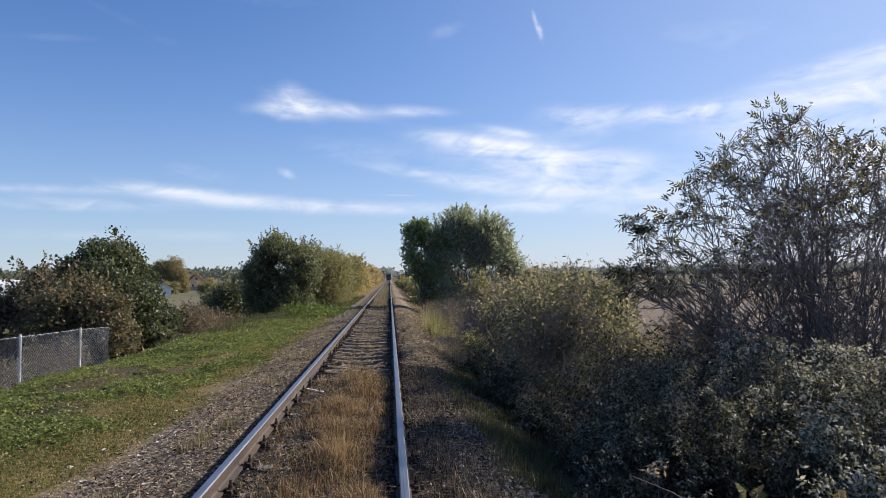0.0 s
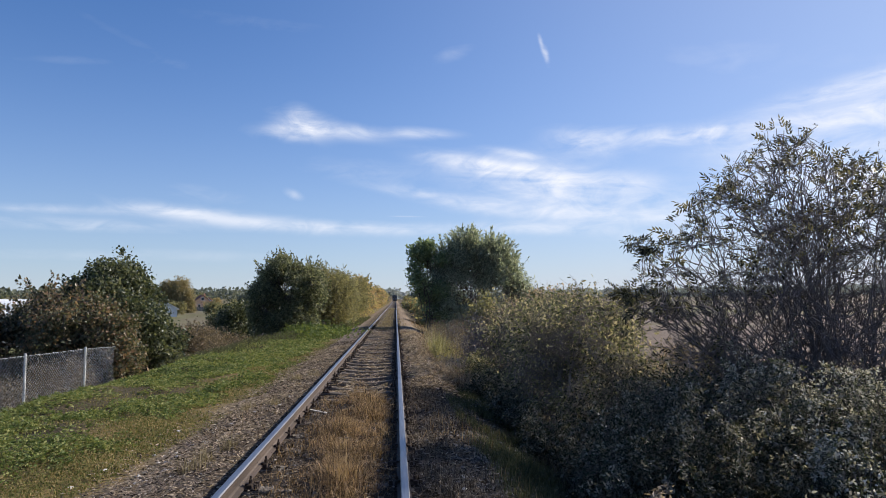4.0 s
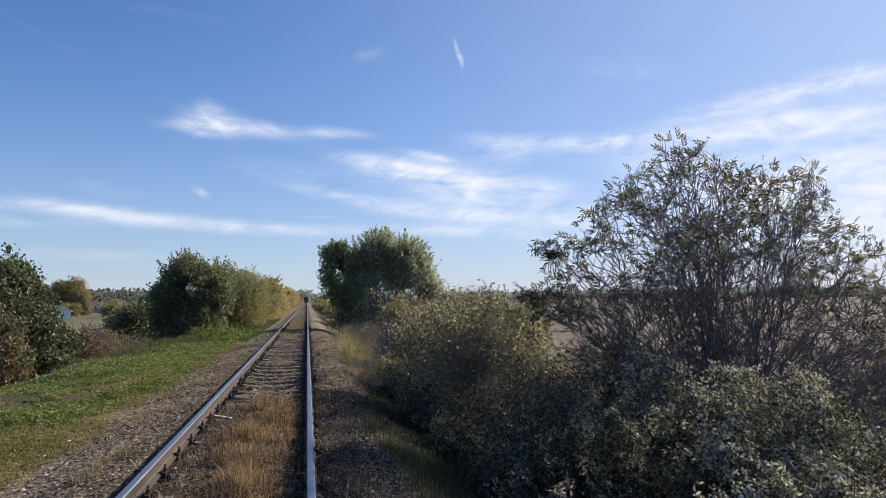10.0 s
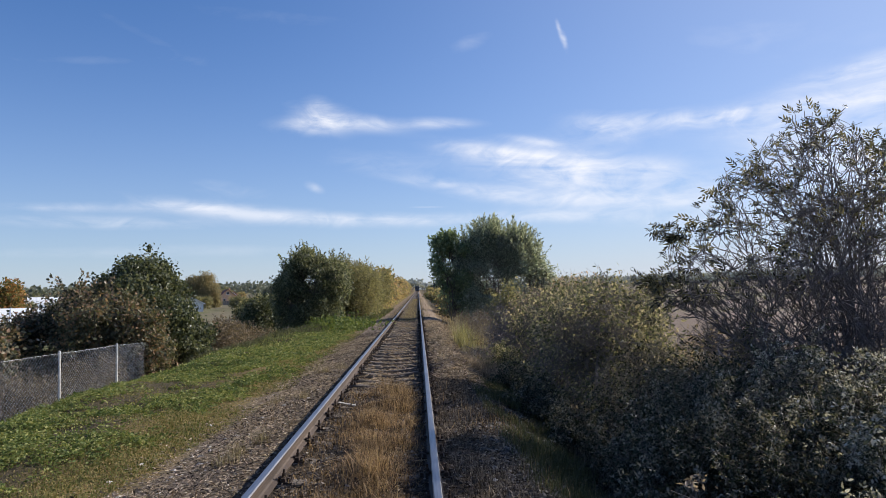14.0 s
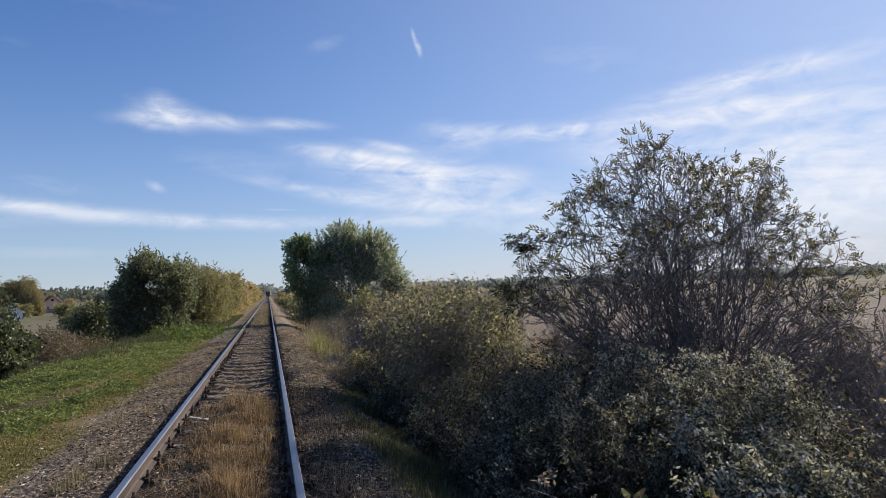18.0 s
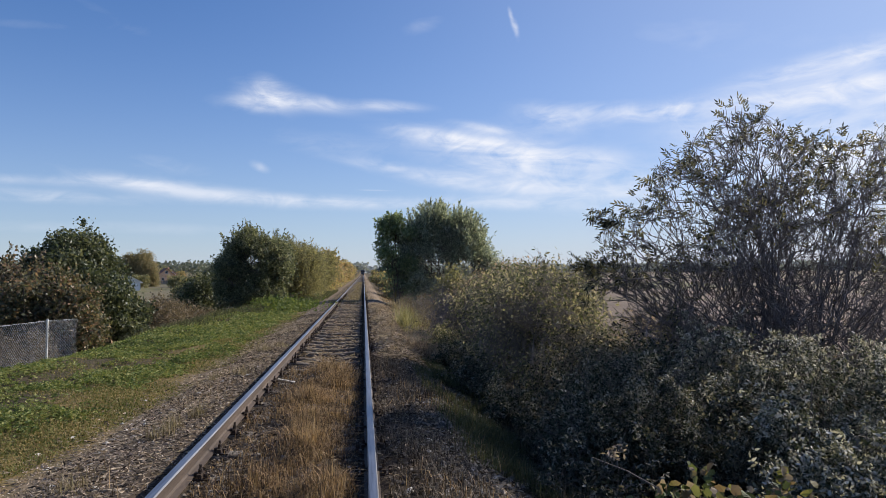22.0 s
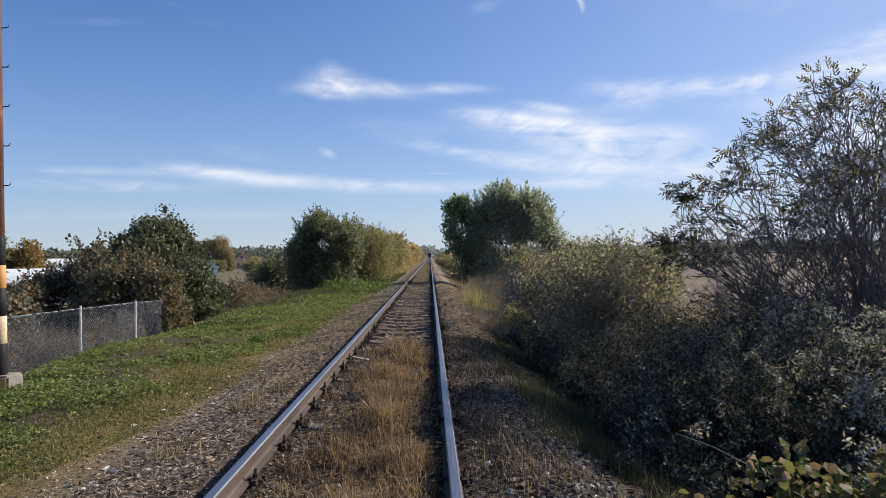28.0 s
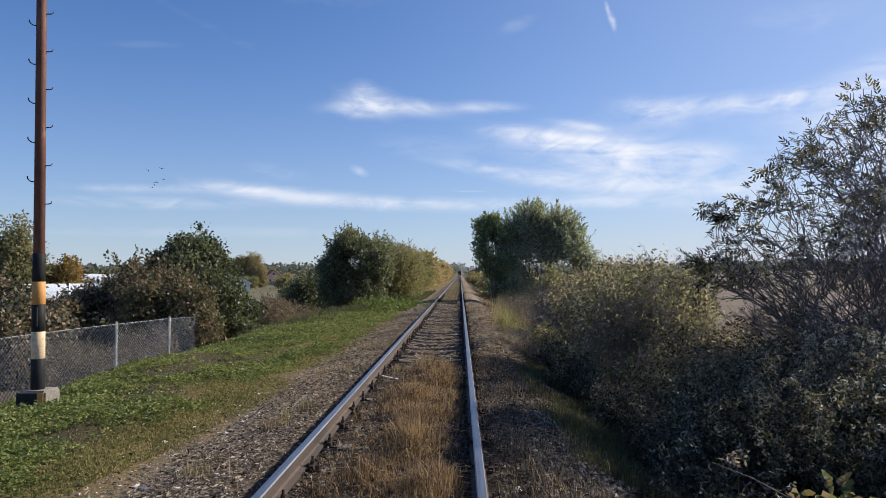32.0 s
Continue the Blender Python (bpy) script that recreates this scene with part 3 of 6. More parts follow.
def gz(x, y):
    """The ground's height."""
    x, y = np.asarray(x, float), np.asarray(y, float)
    z = np.interp(x, PROFILE_X, PROFILE_Z)
    far = np.clip((np.hypot(x, y) - 300) / 1500, 0, 1)
    z = z + far ** 1.3 * np.where(x < 0, 14.0, 4.0)
    out = np.clip((np.abs(x) - 1.9) / 3.0, 0, 1)
    z = z + out * (0.05 * np.sin(1.3 * x + 0.7 * y) + 0.04 * np.sin(0.9 * y - 1.1 * x + 2) + 0.03 * np.sin(2.9 * y + 0.6 * x))
    bed = np.clip((0.75 - np.abs(x)) / 0.15, 0, 1)
    z = z + bed * np.interp(y, [0, 10.5, 13, 31, 36, 60], [0.11, 0.105, 0.0, 0.0, 0.06, 0.06])
    z = z + 0.19 * np.exp(-((x - 1.38) / 0.3) ** 2) * np.interp(y, [11.5, 14.5, 27, 36], [0, 1, 0.85, 0]) * (1 + 0.45 * np.sin(0.95 * y + 1.2))
    z = z + 0.012 * np.sin(5.1 * x + 3 * y) * np.clip((np.abs(x) - 1.5), 0, 1)
    return z


def build_ground():
    def axis(lo, hi, fine_lo, fine_hi, step, grow=1.16):
        v = list(np.arange(fine_lo, fine_hi + step / 2, step))
        s = step
        while v[-1] < hi:
            s *= grow
            v.append(v[-1] + s)
        s, w = step, []
        p = fine_lo
        while p > lo:
            s *= grow
            p -= s
            w.append(p)
        return np.array(w[::-1] + v)
    xs, ys = axis(-3500, 3500, -9, 9, 0.16), axis(-3500, 4500, -4, 34, 0.22)
    X, Y = np.meshgrid(xs, ys, indexing="ij")
    v = np.stack([X, Y, gz(X, Y)], -1).reshape(-1, 3)
    nx, ny = len(xs), len(ys)
    i = (np.arange(nx - 1)[:, None] * ny + np.arange(ny - 1)[None]).ravel()
    f = np.concatenate([np.stack([i, i + ny, i + ny + 1], 1), np.stack([i, i + ny + 1, i + 1], 1)])
    ob = new("ground", mesh_of("ground", v, f, M_GROUND, True))
    tagged(ob, "gravel, mossy turf and brown fields of flat farmland", "ground", kind="structure")


build_ground()


# ---- railway track ----
SLEEPER_STEP, SLEEPER_AT = 0.815, 5.62


def rail_mesh(y0, y1):
    """A flat-bottomed rail: foot, web and worn head, along y."""
    prof = [(-0.0625, -0.16), (0.0625, -0.16), (0.0625, -0.15), (0.02, -0.138), (0.009, -0.12), (0.009, -0.052), (0.034, -0.04), (0.036, -0.012), (0.028, -0.001),
            (0.0, 0.0), (-0.028, -0.001), (-0.036, -0.012), (-0.034, -0.04), (-0.009, -0.052), (-0.009, -0.12), (-0.02, -0.138), (-0.0625, -0.15)]
    ys = [y0, 0, 8, 16, 32, 64, 128, 300, y1]
    bm = bmesh.new()
    rings = [[bm.verts.new((x, y, z)) for x, z in prof] for y in ys]
    n = len(prof)
    for a, b in zip(rings, rings[1:]):
        for k in range(n):
            f = bm.faces.new((a[k], b[k], b[(k + 1) % n], a[(k + 1) % n]))
            f.material_index = 1 if k in (7, 8, 9, 10) else 0
    bm.faces.new(rings[0]), bm.faces.new(list(reversed(rings[-1])))
    bmesh.ops.recalc_face_normals(bm, faces=bm.faces)
    me = bpy.data.meshes.new("rail")
    bm.to_mesh(me), bm.free()
    me.materials.append(M_RAIL), me.materials.append(M_RAILTOP)
    return me


def sleeper_mesh():
    """A concrete sleeper: raised rail seats that slope down to a low, narrow waist."""
    bm = bmesh.new()
    half = [(-1.2, 0.17, 0.26, -0.2), (-1.15, 0.15, 0.26, -0.172), (-0.56, 0.14, 0.24, -0.163), (-0.5, 0.12, 0.22, -0.168), (-0.26, 0.085, 0.17, -0.205), (-0.18, 0.075, 0.16, -0.214)]
    rows = half + [(-x, t, w, z) for x, t, w, z in reversed(half)]
    rings = []
    for x, top, bot, z in rows:
        rings.append([bm.verts.new(p) for p in ((x, -bot / 2, -0.36), (x, bot / 2, -0.36), (x, top / 2 + 0.012, z - 0.015), (x, top / 2 - 0.005, z), (x, -top / 2 + 0.005, z), (x, -top / 2 - 0.012, z - 0.015))])
    for a, b in zip(rings, rings[1:]):
        for k in range(6):
            bm.faces.new((a[k], a[(k + 1) % 6], b[(k + 1) % 6], b[k]))
    bm.faces.new(rings[0]), bm.faces.new(rings[-1])
    bmesh.ops.recalc_face_normals(bm, faces=bm.faces)
    me = bpy.data.meshes.new("sleeper")
    bm.to_mesh(me), bm.free()
    me.materials.append(M_SLEEPER)
    return me


def chair_mesh(side):
    """A ribbed base plate with clamps, bolts and nuts on both sides of the rail's foot."""
    bm = box_bm((0.34, 0.15, 0.014), (0, 0, -0.163))
    for s in (-1, 1):
        box_bm((0.035, 0.13, 0.04), (s * 0.088, 0, -0.14), 0, bm)
        box_bm((0.06, 0.06, 0.02), (s * 0.07, 0, -0.125), 0, bm)
        bmesh.ops.create_cone(bm, cap_ends=True, segments=6, radius1=0.019, radius2=0.019, depth=0.03, matrix=Matrix.Translation((s * 0.088, 0, -0.1)))
        bmesh.ops.create_cone(bm, cap_ends=True, segments=6, radius1=0.011, radius2=0.011, depth=0.05, matrix=Matrix.Translation((s * 0.088, 0, -0.075)))
        for y in (-0.045, 0.045):
            bmesh.ops.create_cone(bm, cap_ends=True, segments=6, radius1=0.02, radius2=0.017, depth=0.05, matrix=Matrix.Translation((s * 0.14, y, -0.14)))
    me = bpy.data.meshes.new("rail_chair")
    bm.to_mesh(me), bm.free()
    me.materials.append(M_IRON)
    return me


def build_track():
    track = thing("railway_track", (0, 0, 0), "single straight railway track with worn steel rails on concrete sleepers", "railway track")
    for x in (-0.7525, 0.7525):
        r = part("rail", rail_mesh(-12, 1400), None, track, "rusty steel rail with a worn shiny head")
        r.location.x = x
    sm, cm = sleeper_mesh(), chair_mesh(1)
    rng = random.Random(4)
    for k in range(-9, 60):
        s = part("sleeper", sm, None, track)
        s.location = (rng.uniform(-0.02, 0.02), SLEEPER_AT + k * SLEEPER_STEP + rng.uniform(-0.06, 0.06), rng.uniform(-0.028, 0.0))
        s.rotation_euler.z = rng.uniform(-0.035, 0.035)
        for x in (-0.7525, 0.7525):
            c = part("rail_chair", cm, None, s)
            c.location.x = x
    v = np.array([vv.co[:] for vv in sm.vertices])
    f = np.array([[p.vertices[0], p.vertices[i], p.vertices[i + 1]] for p in sm.polygons for i in range(1, len(p.vertices) - 1)])
    pieces = [(v + [0, SLEEPER_AT + k * SLEEPER_STEP, 0], f) for k in range(60, 330)]
    far = part("far_sleepers", mesh_of("far_sleepers", *join(*pieces), M_SLEEPER), None, track)
    tagged(far, kind="stuff")
    # a broken pale strip lies loose by the rail
    bm = box_bm((0.3, 0.05, 0.012), (0, 0, 0), 0.003)
    st = part("strip", bm, M_PALE, None)
    st.matrix_world = pose(-0.5, 9.75, -0.15, 4, 6, -24)
    tagged(st, "broken pale wooden strip lying on a sleeper", "strip")


build_track()


def patchy(x, y, s=1.0, k=0.0):
    """A smooth field of about -1 to 1 for patches of growth."""
    return (np.sin(1.7 * s * x + 0.6 * s * y + k) + np.sin(0.9 * s * y - 1.3 * s * x + 1.7 * k + 1) + np.sin(2.3 * s * y + 0.4 * s * x + 2.1 * k)) / 2.2


def stones(n, rng, xs, ys, size, lift=0.0):
    """Angular lumps on the ground."""
    base = np.array([[1, 0.2, 0], [-1, 0, 0.1], [0, 1, 0], [0.1, -1, 0], [0.2, 0.1, 0.9], [0, 0, -1], [0.7, 0.6, 0.5], [-0.5, -0.7, 0.6]], float)
    tri = np.array([[0, 6, 4], [6, 2, 4], [2, 1, 4], [1, 7, 4], [7, 3, 4], [3, 0, 4], [0, 2, 6], [1, 3, 7]])
    v = base[None] * rng.uniform(0.6, 1.25, (n, 8, 1))
    a = rng.uniform(0, 6.28, n)
    t = rng.uniform(-0.5, 0.5, n)
    c, s = np.cos(a)[:, None], np.sin(a)[:, None]
    x, y, z = v[..., 0], v[..., 1] * 0.8, v[..., 2] * 0.65
    z2 = z + x * np.tan(t)[:, None] * 0.6
    v = np.stack([c * x - s * y, s * x + c * y, z2], -1) * size[:, None, None]
    v += np.stack([xs, ys, gz(xs, ys) + size * 0.2 + lift], -1)[:, None]
    return v.reshape(-1, 3), (tri[None] + (np.arange(n) * 8)[:, None, None]).reshape(-1, 3)


def build_ballast():
    rng = np.random.default_rng(11)
    n = 40000
    y = np.where(rng.random(n) < 0.12, rng.uniform(-9, 1.5, n), 1.0 + 40 * rng.random(n) ** 1.6)
    side = rng.random(n)
    x = np.where(side < 0.5, rng.normal(-1.45, 0.36, n), np.where(side < 0.88, rng.normal(1.45, 0.36, n), rng.uniform(-0.72, 0.72, n)))
    size = (0.007 + 0.022 * rng.random(n) ** 2 * (1 + 0.02 * np.abs(y))) * np.where(x > 0.8, 1.2, 0.62)
    dusty = (x < -0.8) | ((y > 12.0) & (x > 0.8))
    for sel, m, label in ((~dusty, M_STONE, "grey-brown crushed stone ballast along the track"), (dusty, M_STONE_DUSTY, "dusty pale brown crushed stone on the path and shoulder")):
        b = new("ballast", mesh_of("ballast", *stones(int(sel.sum()), rng, x[sel], y[sel], size[sel]), m))
        tagged(b, label, "ballast", kind="stuff")
    n = 9000
    x, y = rng.normal(-1.9, 0.42, n), 3 + 9 * rng.random(n) ** 1.3
    b = new("gravel", mesh_of("gravel", *stones(n, rng, x, y, 0.006 + 0.012 * rng.random(n) ** 2), M_STONE_DUSTY))
    tagged(b, "fine grey-brown gravel of the trodden path", "gravel", kind="stuff")
    n = 16000
    x, y = rng.normal(1.4, 0.26, n), 12.3 + 20 * rng.random(n)
    keep = x > 0.9
    x, y = x[keep], y[keep]
    b = new("ballast", mesh_of("ballast", *stones(len(x), rng, x, y, 0.015 + 0.03 * rng.random(len(x)) ** 2), M_STONE_DUSTY))
    tagged(b, "sunlit heap of straw-strewn ballast on the shoulder", "ballast", kind="stuff")
    n = 9000
    x, y = rng.uniform(-0.66, 0.66, n), 3 + 34 * rng.random(n)
    up = np.where(y < 12, 0.06, 0.02)
    size = 0.01 + 0.028 * rng.random(n) ** 1.5
    r = new("rubble", mesh_of("rubble", *stones(n, rng, x, y, size * 0.8, up * rng.random(n)), M_STONE))
    tagged(r, "loose rubble and grit lying between the sleepers", "rubble", kind="stuff")
    n = 3000
    y = 2.2 + 9.5 * rng.random(n) ** 1.2
    x = rng.normal(1.72, 0.2, n)
    keep = (x > 1.05) & (patchy(x * 2, y, 1.4, 8) > -0.6)
    x, y = x[keep], y[keep]
    b = new("ballast", mesh_of("ballast", *stones(len(x), rng, x, y, 0.018 + 0.03 * rng.random(len(x)) ** 1.6), M_STONE_GREY))
    tagged(b, "coarse pale grey ballast stones on the bank", "ballast", kind="stuff")
    pale = [stones(1, rng, np.zeros(1), np.zeros(1) - 500, np.array([0.05])) for _ in range(5)]
    meshes = []
    for v, f in pale:
        v = v - v.mean(0)
        meshes.append(mesh_of("stone", v, f, M_PALE))
    for k in range(190):
        yy = 3.2 + 9 * rng.random() ** 1.9
        xx = rng.normal(-1.95, 0.32) if k % 3 else rng.normal(1.5, 0.22)
        o = new("stone", meshes[k % 5])
        s = rng.uniform(0.3, 1.05)
        o.location, o.scale, o.rotation_euler.z = (xx, yy, float(gz(xx, yy)) + 0.004), (s * rng.uniform(0.8, 1.3), s, s * 0.7), rng.uniform(0, 6)
        tagged(o, "small pale angular stone lying on gravel", "stone", "pale stones beside the rail")


build_ballast()


# ---- bushes and trees ----
def crown_points(rng, blobs, n, shell=0.35):
    """Points in the outer part of a set of (x, y, z, rx, ry, rz) lobes."""
    b = np.array(blobs, float)
    vol = (b[:, 3] * b[:, 4] * b[:, 5]) ** 0.75
    pick = rng.choice(len(b), n, p=vol / vol.sum())
    d = unit(rng.normal(size=(n, 3)))
    r = (shell + (1 - shell) * rng.random(n)) ** 0.6
    return b[pick, :3] + d * r[:, None] * b[pick, 3:] * (1 + 0.06 * rng.normal(size=(n, 1))), d, pick


def plant(name, at, blobs, label, category, leaf, rng, clumps=260, per=26, spread=0.28, length=0.09, width=0.05, shape=LEAF4, stems=14, stem_r=0.03,
          shoots=0, shoot_len=0.7, bark=None, droop=0.2, group="", twigs=True, trunk=0, shoot_leaves=14, gappy=0.45):
    """A bush or tree: stems that fork to leaf clumps gathered in lobes, with loose shoots that break the outline. Lobes are relative to the base."""
    base = np.array([at[0], at[1], float(gz(at[0], at[1]))])
    th = thing(name, tuple(base), label, category, group)
    clumps, per, spread, length, width = int(clumps * 1.5), int(per * 1.35), spread * 0.95, length * 1.15, width * 1.25
    b = np.array(blobs, float)
    cen, cdir, pick = crown_points(rng, blobs, clumps)
    gap = patchy(cen[:, 0] * 1.3 + at[1], cen[:, 2] * 1.7 + cen[:, 1] * 0.9, 3.2 / (1 + 0.25 * b[:, 2].max()), at[0])
    ok = rng.random(clumps) < np.clip(0.9 + gappy * gap, 0.35, 1)
    cen, cdir = cen[ok], cdir[ok]
    clumps = len(cen)
    cen[:, 2] = np.maximum(cen[:, 2], 0.05)
    # stems reach the lobes, boughs the clumps
    tops = b[rng.integers(0, len(b), stems), :3] + rng.normal(size=(stems, 3)) * b[:, 3:].mean() * 0.3
    tops[:, 2] = np.maximum(tops[:, 2], 0.3)
    foot = np.zeros((stems, 3))
    foot[:, :2] = rng.normal(size=(stems, 2)) * (0.02 if trunk else 0.22 * max(0.3, stem_r * 12))
    foot[:, 2] = -0.15
    sp = curve_paths(foot, tops, rng, 7, 0.1, 0.05)
    pieces = [tubes((sp, np.linspace(1, 0.35, 7)[None] * stem_r * rng.uniform(0.6, 1.2, (stems, 1))), 6)]
    if trunk:
        tp = curve_paths(np.array([[0, 0, -0.2]]), np.array([[0.05, 0.0, trunk]]), rng, 7, 0.03)
        pieces.append(tubes((tp, np.linspace(1.3, 0.7, 7)[None] * stem_r * 2.4), 8))
    src = nearest(rng, sp[:, 2:].reshape(-1, 3), cen)
    if twigs:
        tw = curve_paths(src, cen, rng, 5, 0.12)
        pieces.append(tubes((tw, np.linspace(0.4, 0.1, 5)[None] * stem_r * np.ones((clumps, 1))), 3))
    lp = np.repeat(cen, per, 0) + np.clip(rng.normal(size=(clumps * per, 3)), -1.7, 1.7) * spread * np.array([1, 1, 0.8])
    ld = np.repeat(cdir, per, 0) * 0.5 + rng.normal(size=(clumps * per, 3)) * 0.8
    if shoots:
        ps = cen[rng.integers(0, clumps, shoots * 3)]
        top = ps[np.argsort(-ps[:, 2] - rng.random(len(ps)) * 0.8)][:shoots]
        tip = top + unit(np.stack([rng.normal(0, 0.35, shoots), rng.normal(0, 0.35, shoots), np.ones(shoots)], 1)) * shoot_len * rng.uniform(0.5, 1.2, (shoots, 1))
        sh = curve_paths(top, tip, rng, 6, 0.06)
        pieces.append(tubes((sh, np.linspace(0.3, 0.08, 6)[None] * stem_r * np.ones((shoots, 1))), 3))
        k = shoot_leaves
        u = rng.random((shoots, k, 1))
        lp2 = (top[:, None] * (1 - u) + tip[:, None] * u).reshape(-1, 3)
        ld2 = rng.normal(size=(shoots * k, 3)) * 0.7 + np.repeat(tip - top, k, 0)
        lp, ld = np.concatenate([lp, lp2]), np.concatenate([ld, ld2])
    lp[:, 2] = np.maximum(lp[:, 2], 0.02)
    part("stem", mesh_of("stem", *join(*pieces), bark or M_BARK), None, th)
    part("foliage", mesh_of("foliage", *scatter_leaves(lp, ld, rng, length, width, shape, 0.4, droop), leaf), None, th)
    return th


def lobes(rng, n, rx, ry, h, low=0.25, size=0.42):
    """Lobes that fill a rounded, uneven mass of half widths rx and ry and height h."""
    out = []
    for k in range(n):
        a, r = rng.uniform(0, 6.28), math.sqrt(rng.random()) * 0.75
        x, y = math.cos(a) * r * rx, math.sin(a) * r * ry
        top = h * (1 - 0.45 * r * r) * rng.uniform(0.8, 1.0)
        s = size * rng.uniform(0.75, 1.2)
        rz = max(0.25, top * s)
        z = top - rz if k % 2 == 0 else rng.uniform(low * h, max(low * h + 0.05, top - rz))
        out.append((x, y, z, rx * s, ry * s, rz))
    return out


def outline_lobes(rng, xs, tops, n, size, depth, low=0.3, lows=None):
    """Many small lobes that fill an uneven outline: heights over stations across the crown."""
    out = []
    xs, tops = np.array(xs, float), np.array(tops, float)
    for k in range(n):
        r = size * rng.uniform(0.65, 1.3)
        x = rng.uniform(xs[0] + r, xs[-1] - r)
        t = float(np.interp(x, xs, tops)) * rng.uniform(0.93, 1.03)
        b = low if lows is None else float(np.interp(x, xs, lows))
        z = t - r if k % 3 == 0 else rng.uniform(min(b + r * 0.6, t - r), t - r)
        squeeze = math.sqrt(max(0.1, 1 - (2 * (x - xs[0]) / (xs[-1] - xs[0]) - 1) ** 2))
        out.append((x, rng.uniform(-1, 1) * depth * squeeze, max(z, r * 0.5), r, r, r * rng.uniform(0.85, 1.3)))
    return out


def build_elder():
    """A fan of arching stems from one stool, forking twice, with compound leaves in sprays towards the outline."""
    rng = np.random.default_rng(21)
    base = np.array([6.85, 8.1, float(gz(6.85, 8.1))])
    th = thing("elder_bush", tuple(base), "large multi-stemmed elder bush with thin autumn leaves and bare lower stems", "bush")
    hub = np.array([6.85, 0.1])
    rim = np.array([(11.2, -0.9), (11.5, -0.2), (11.5, 0.6), (11.0, 1.3), (10.43, 1.8), (9.9, 2.15), (9.3, 2.6), (8.75, 2.9), (8.4, 3.3), (8.25, 3.8), (7.75, 3.55), (7.3, 3.65), (6.85, 3.6), (6.5, 3.95), (5.9, 3.9),
                    (5.4, 3.7), (5.2, 3.3), (4.8, 3.1), (4.4, 2.55), (3.95, 2.45), (3.55, 2.28), (3.95, 1.9), (3.4, 1.55), (3.75, 1.05), (4.3, 0.6), (4.8, 0.2)]) - hub
    rim_a, rim_r = np.unwrap(np.arctan2(rim[:, 1], rim[:, 0])), np.hypot(rim[:, 0], rim[:, 1])

    def reach(p):
        """The part of the way from the hub to the outline at points in the world."""
        k = 8.95 / (p[:, 1] + 0.95)
        x, z = 0.62 + (p[:, 0] - 0.62) * k - hub[0], 1.52 + (p[:, 2] - 1.52) * k - hub[1]
        a = np.arctan2(z, x)
        a = np.where(a < -1.6, a + 2 * np.pi, a)
        return np.hypot(x, z) / np.interp(a, rim_a, rim_r), a

    def held(p, most):
        """Draws points that stick out back towards the stool."""
        f, _ = reach(p)
        mid = np.array([hub[0], 8.1, hub[1]])
        return mid + (p - mid) * np.minimum(1.0, most / np.maximum(f, 1e-3))[:, None]

    n = 150
    a = np.radians(np.concatenate([rng.uniform(-14, 174, n - 62), rng.uniform(140, 172, 12), rng.uniform(-14, 22, 14), rng.normal(69, 2.0, 6), rng.normal(99, 5.0, 9), rng.normal(146.5, 1.0, 4), rng.normal(157, 1.0, 5), rng.normal(74, 3.0, 7), rng.normal(110, 3.0, 5)]))
    r = np.interp(a, rim_a, rim_r) * np.concatenate([rng.uniform(0.5, 0.9, n - 36), rng.uniform(0.82, 0.95, 36)])
    tip = np.stack([hub[0] + np.cos(a) * r, 8.1 + np.clip(rng.normal(0, 0.75, n), -1.7, 1.5) * np.clip(r / 3, 0.3, 1), hub[1] + np.sin(a) * r], 1)
    near = (tip[:, 1:2] + 0.95) / 8.95
    tip[:, [0, 2]] = np.array([0.62, 1.52]) + (tip[:, [0, 2]] - np.array([0.62, 1.52])) * near
    foot = base + np.stack([rng.normal(0, 0.3, n) + 0.12 * (tip[:, 0] - base[0]), rng.normal(0, 0.28, n), np.full(n, -0.1)], 1)
    bend = foot + (tip - foot) * np.array([0.3, 0.4, 0]) + np.stack([np.zeros(n), np.zeros(n), (tip[:, 2] - foot[:, 2]) * 0.52 + 0.55], 1) + rng.normal(0, 0.14, (n, 3))
    t = np.linspace(0, 1, 14)[None, :, None]
    main = (1 - t) ** 2 * foot[:, None] + 2 * t * (1 - t) * bend[:, None] + t * t * tip[:, None] + rng.normal(0, 0.028, (n, 14, 3)) * (t > 0.05)
    pieces = [tubes((main - base, np.linspace(1, 0.3, 14)[None] * rng.uniform(0.005, 0.016, (n, 1))), 6)]

    def fork(paths, count, lo, lengths, up, spread, k=6):
        """Side shoots from along a set of polylines."""
        m = len(paths) * count
        who = np.repeat(np.arange(len(paths)), count)
        at = rng.integers(lo, paths.shape[1] - 1, m)
        src = paths[who, at]
        along = unit(paths[who, at + 1] - paths[who, at])
        way = unit(along + rng.normal(size=(m, 3)) * spread + np.array([0, 0, up]))
        end = held(src + way * rng.uniform(*lengths, (m, 1)), 0.91 + 0.1 * rng.random(m))
        return curve_paths(src, end, rng, k, 0.1, -0.06, 0.02)
    bough = fork(main, 4, 4, (0.5, 1.3), 0.1, 0.55, 9)
    bough = bough + rng.normal(0, 0.014, bough.shape) * (np.arange(9) > 0)[None, :, None]
    pieces.append(tubes((bough - base, np.linspace(0.01, 0.0045, 9)[None] * rng.uniform(0.7, 1.2, (len(bough), 1))), 5))
    side = np.concatenate([fork(bough, 4, 2, (0.25, 0.65), 0.12, 0.65), fork(main, 2, 3, (0.25, 0.8), 0.05, 0.8)])
    pieces.append(tubes((side - base, np.linspace(0.0068, 0.004, 6)[None] * rng.uniform(0.7, 1.2, (len(side), 1))), 4))
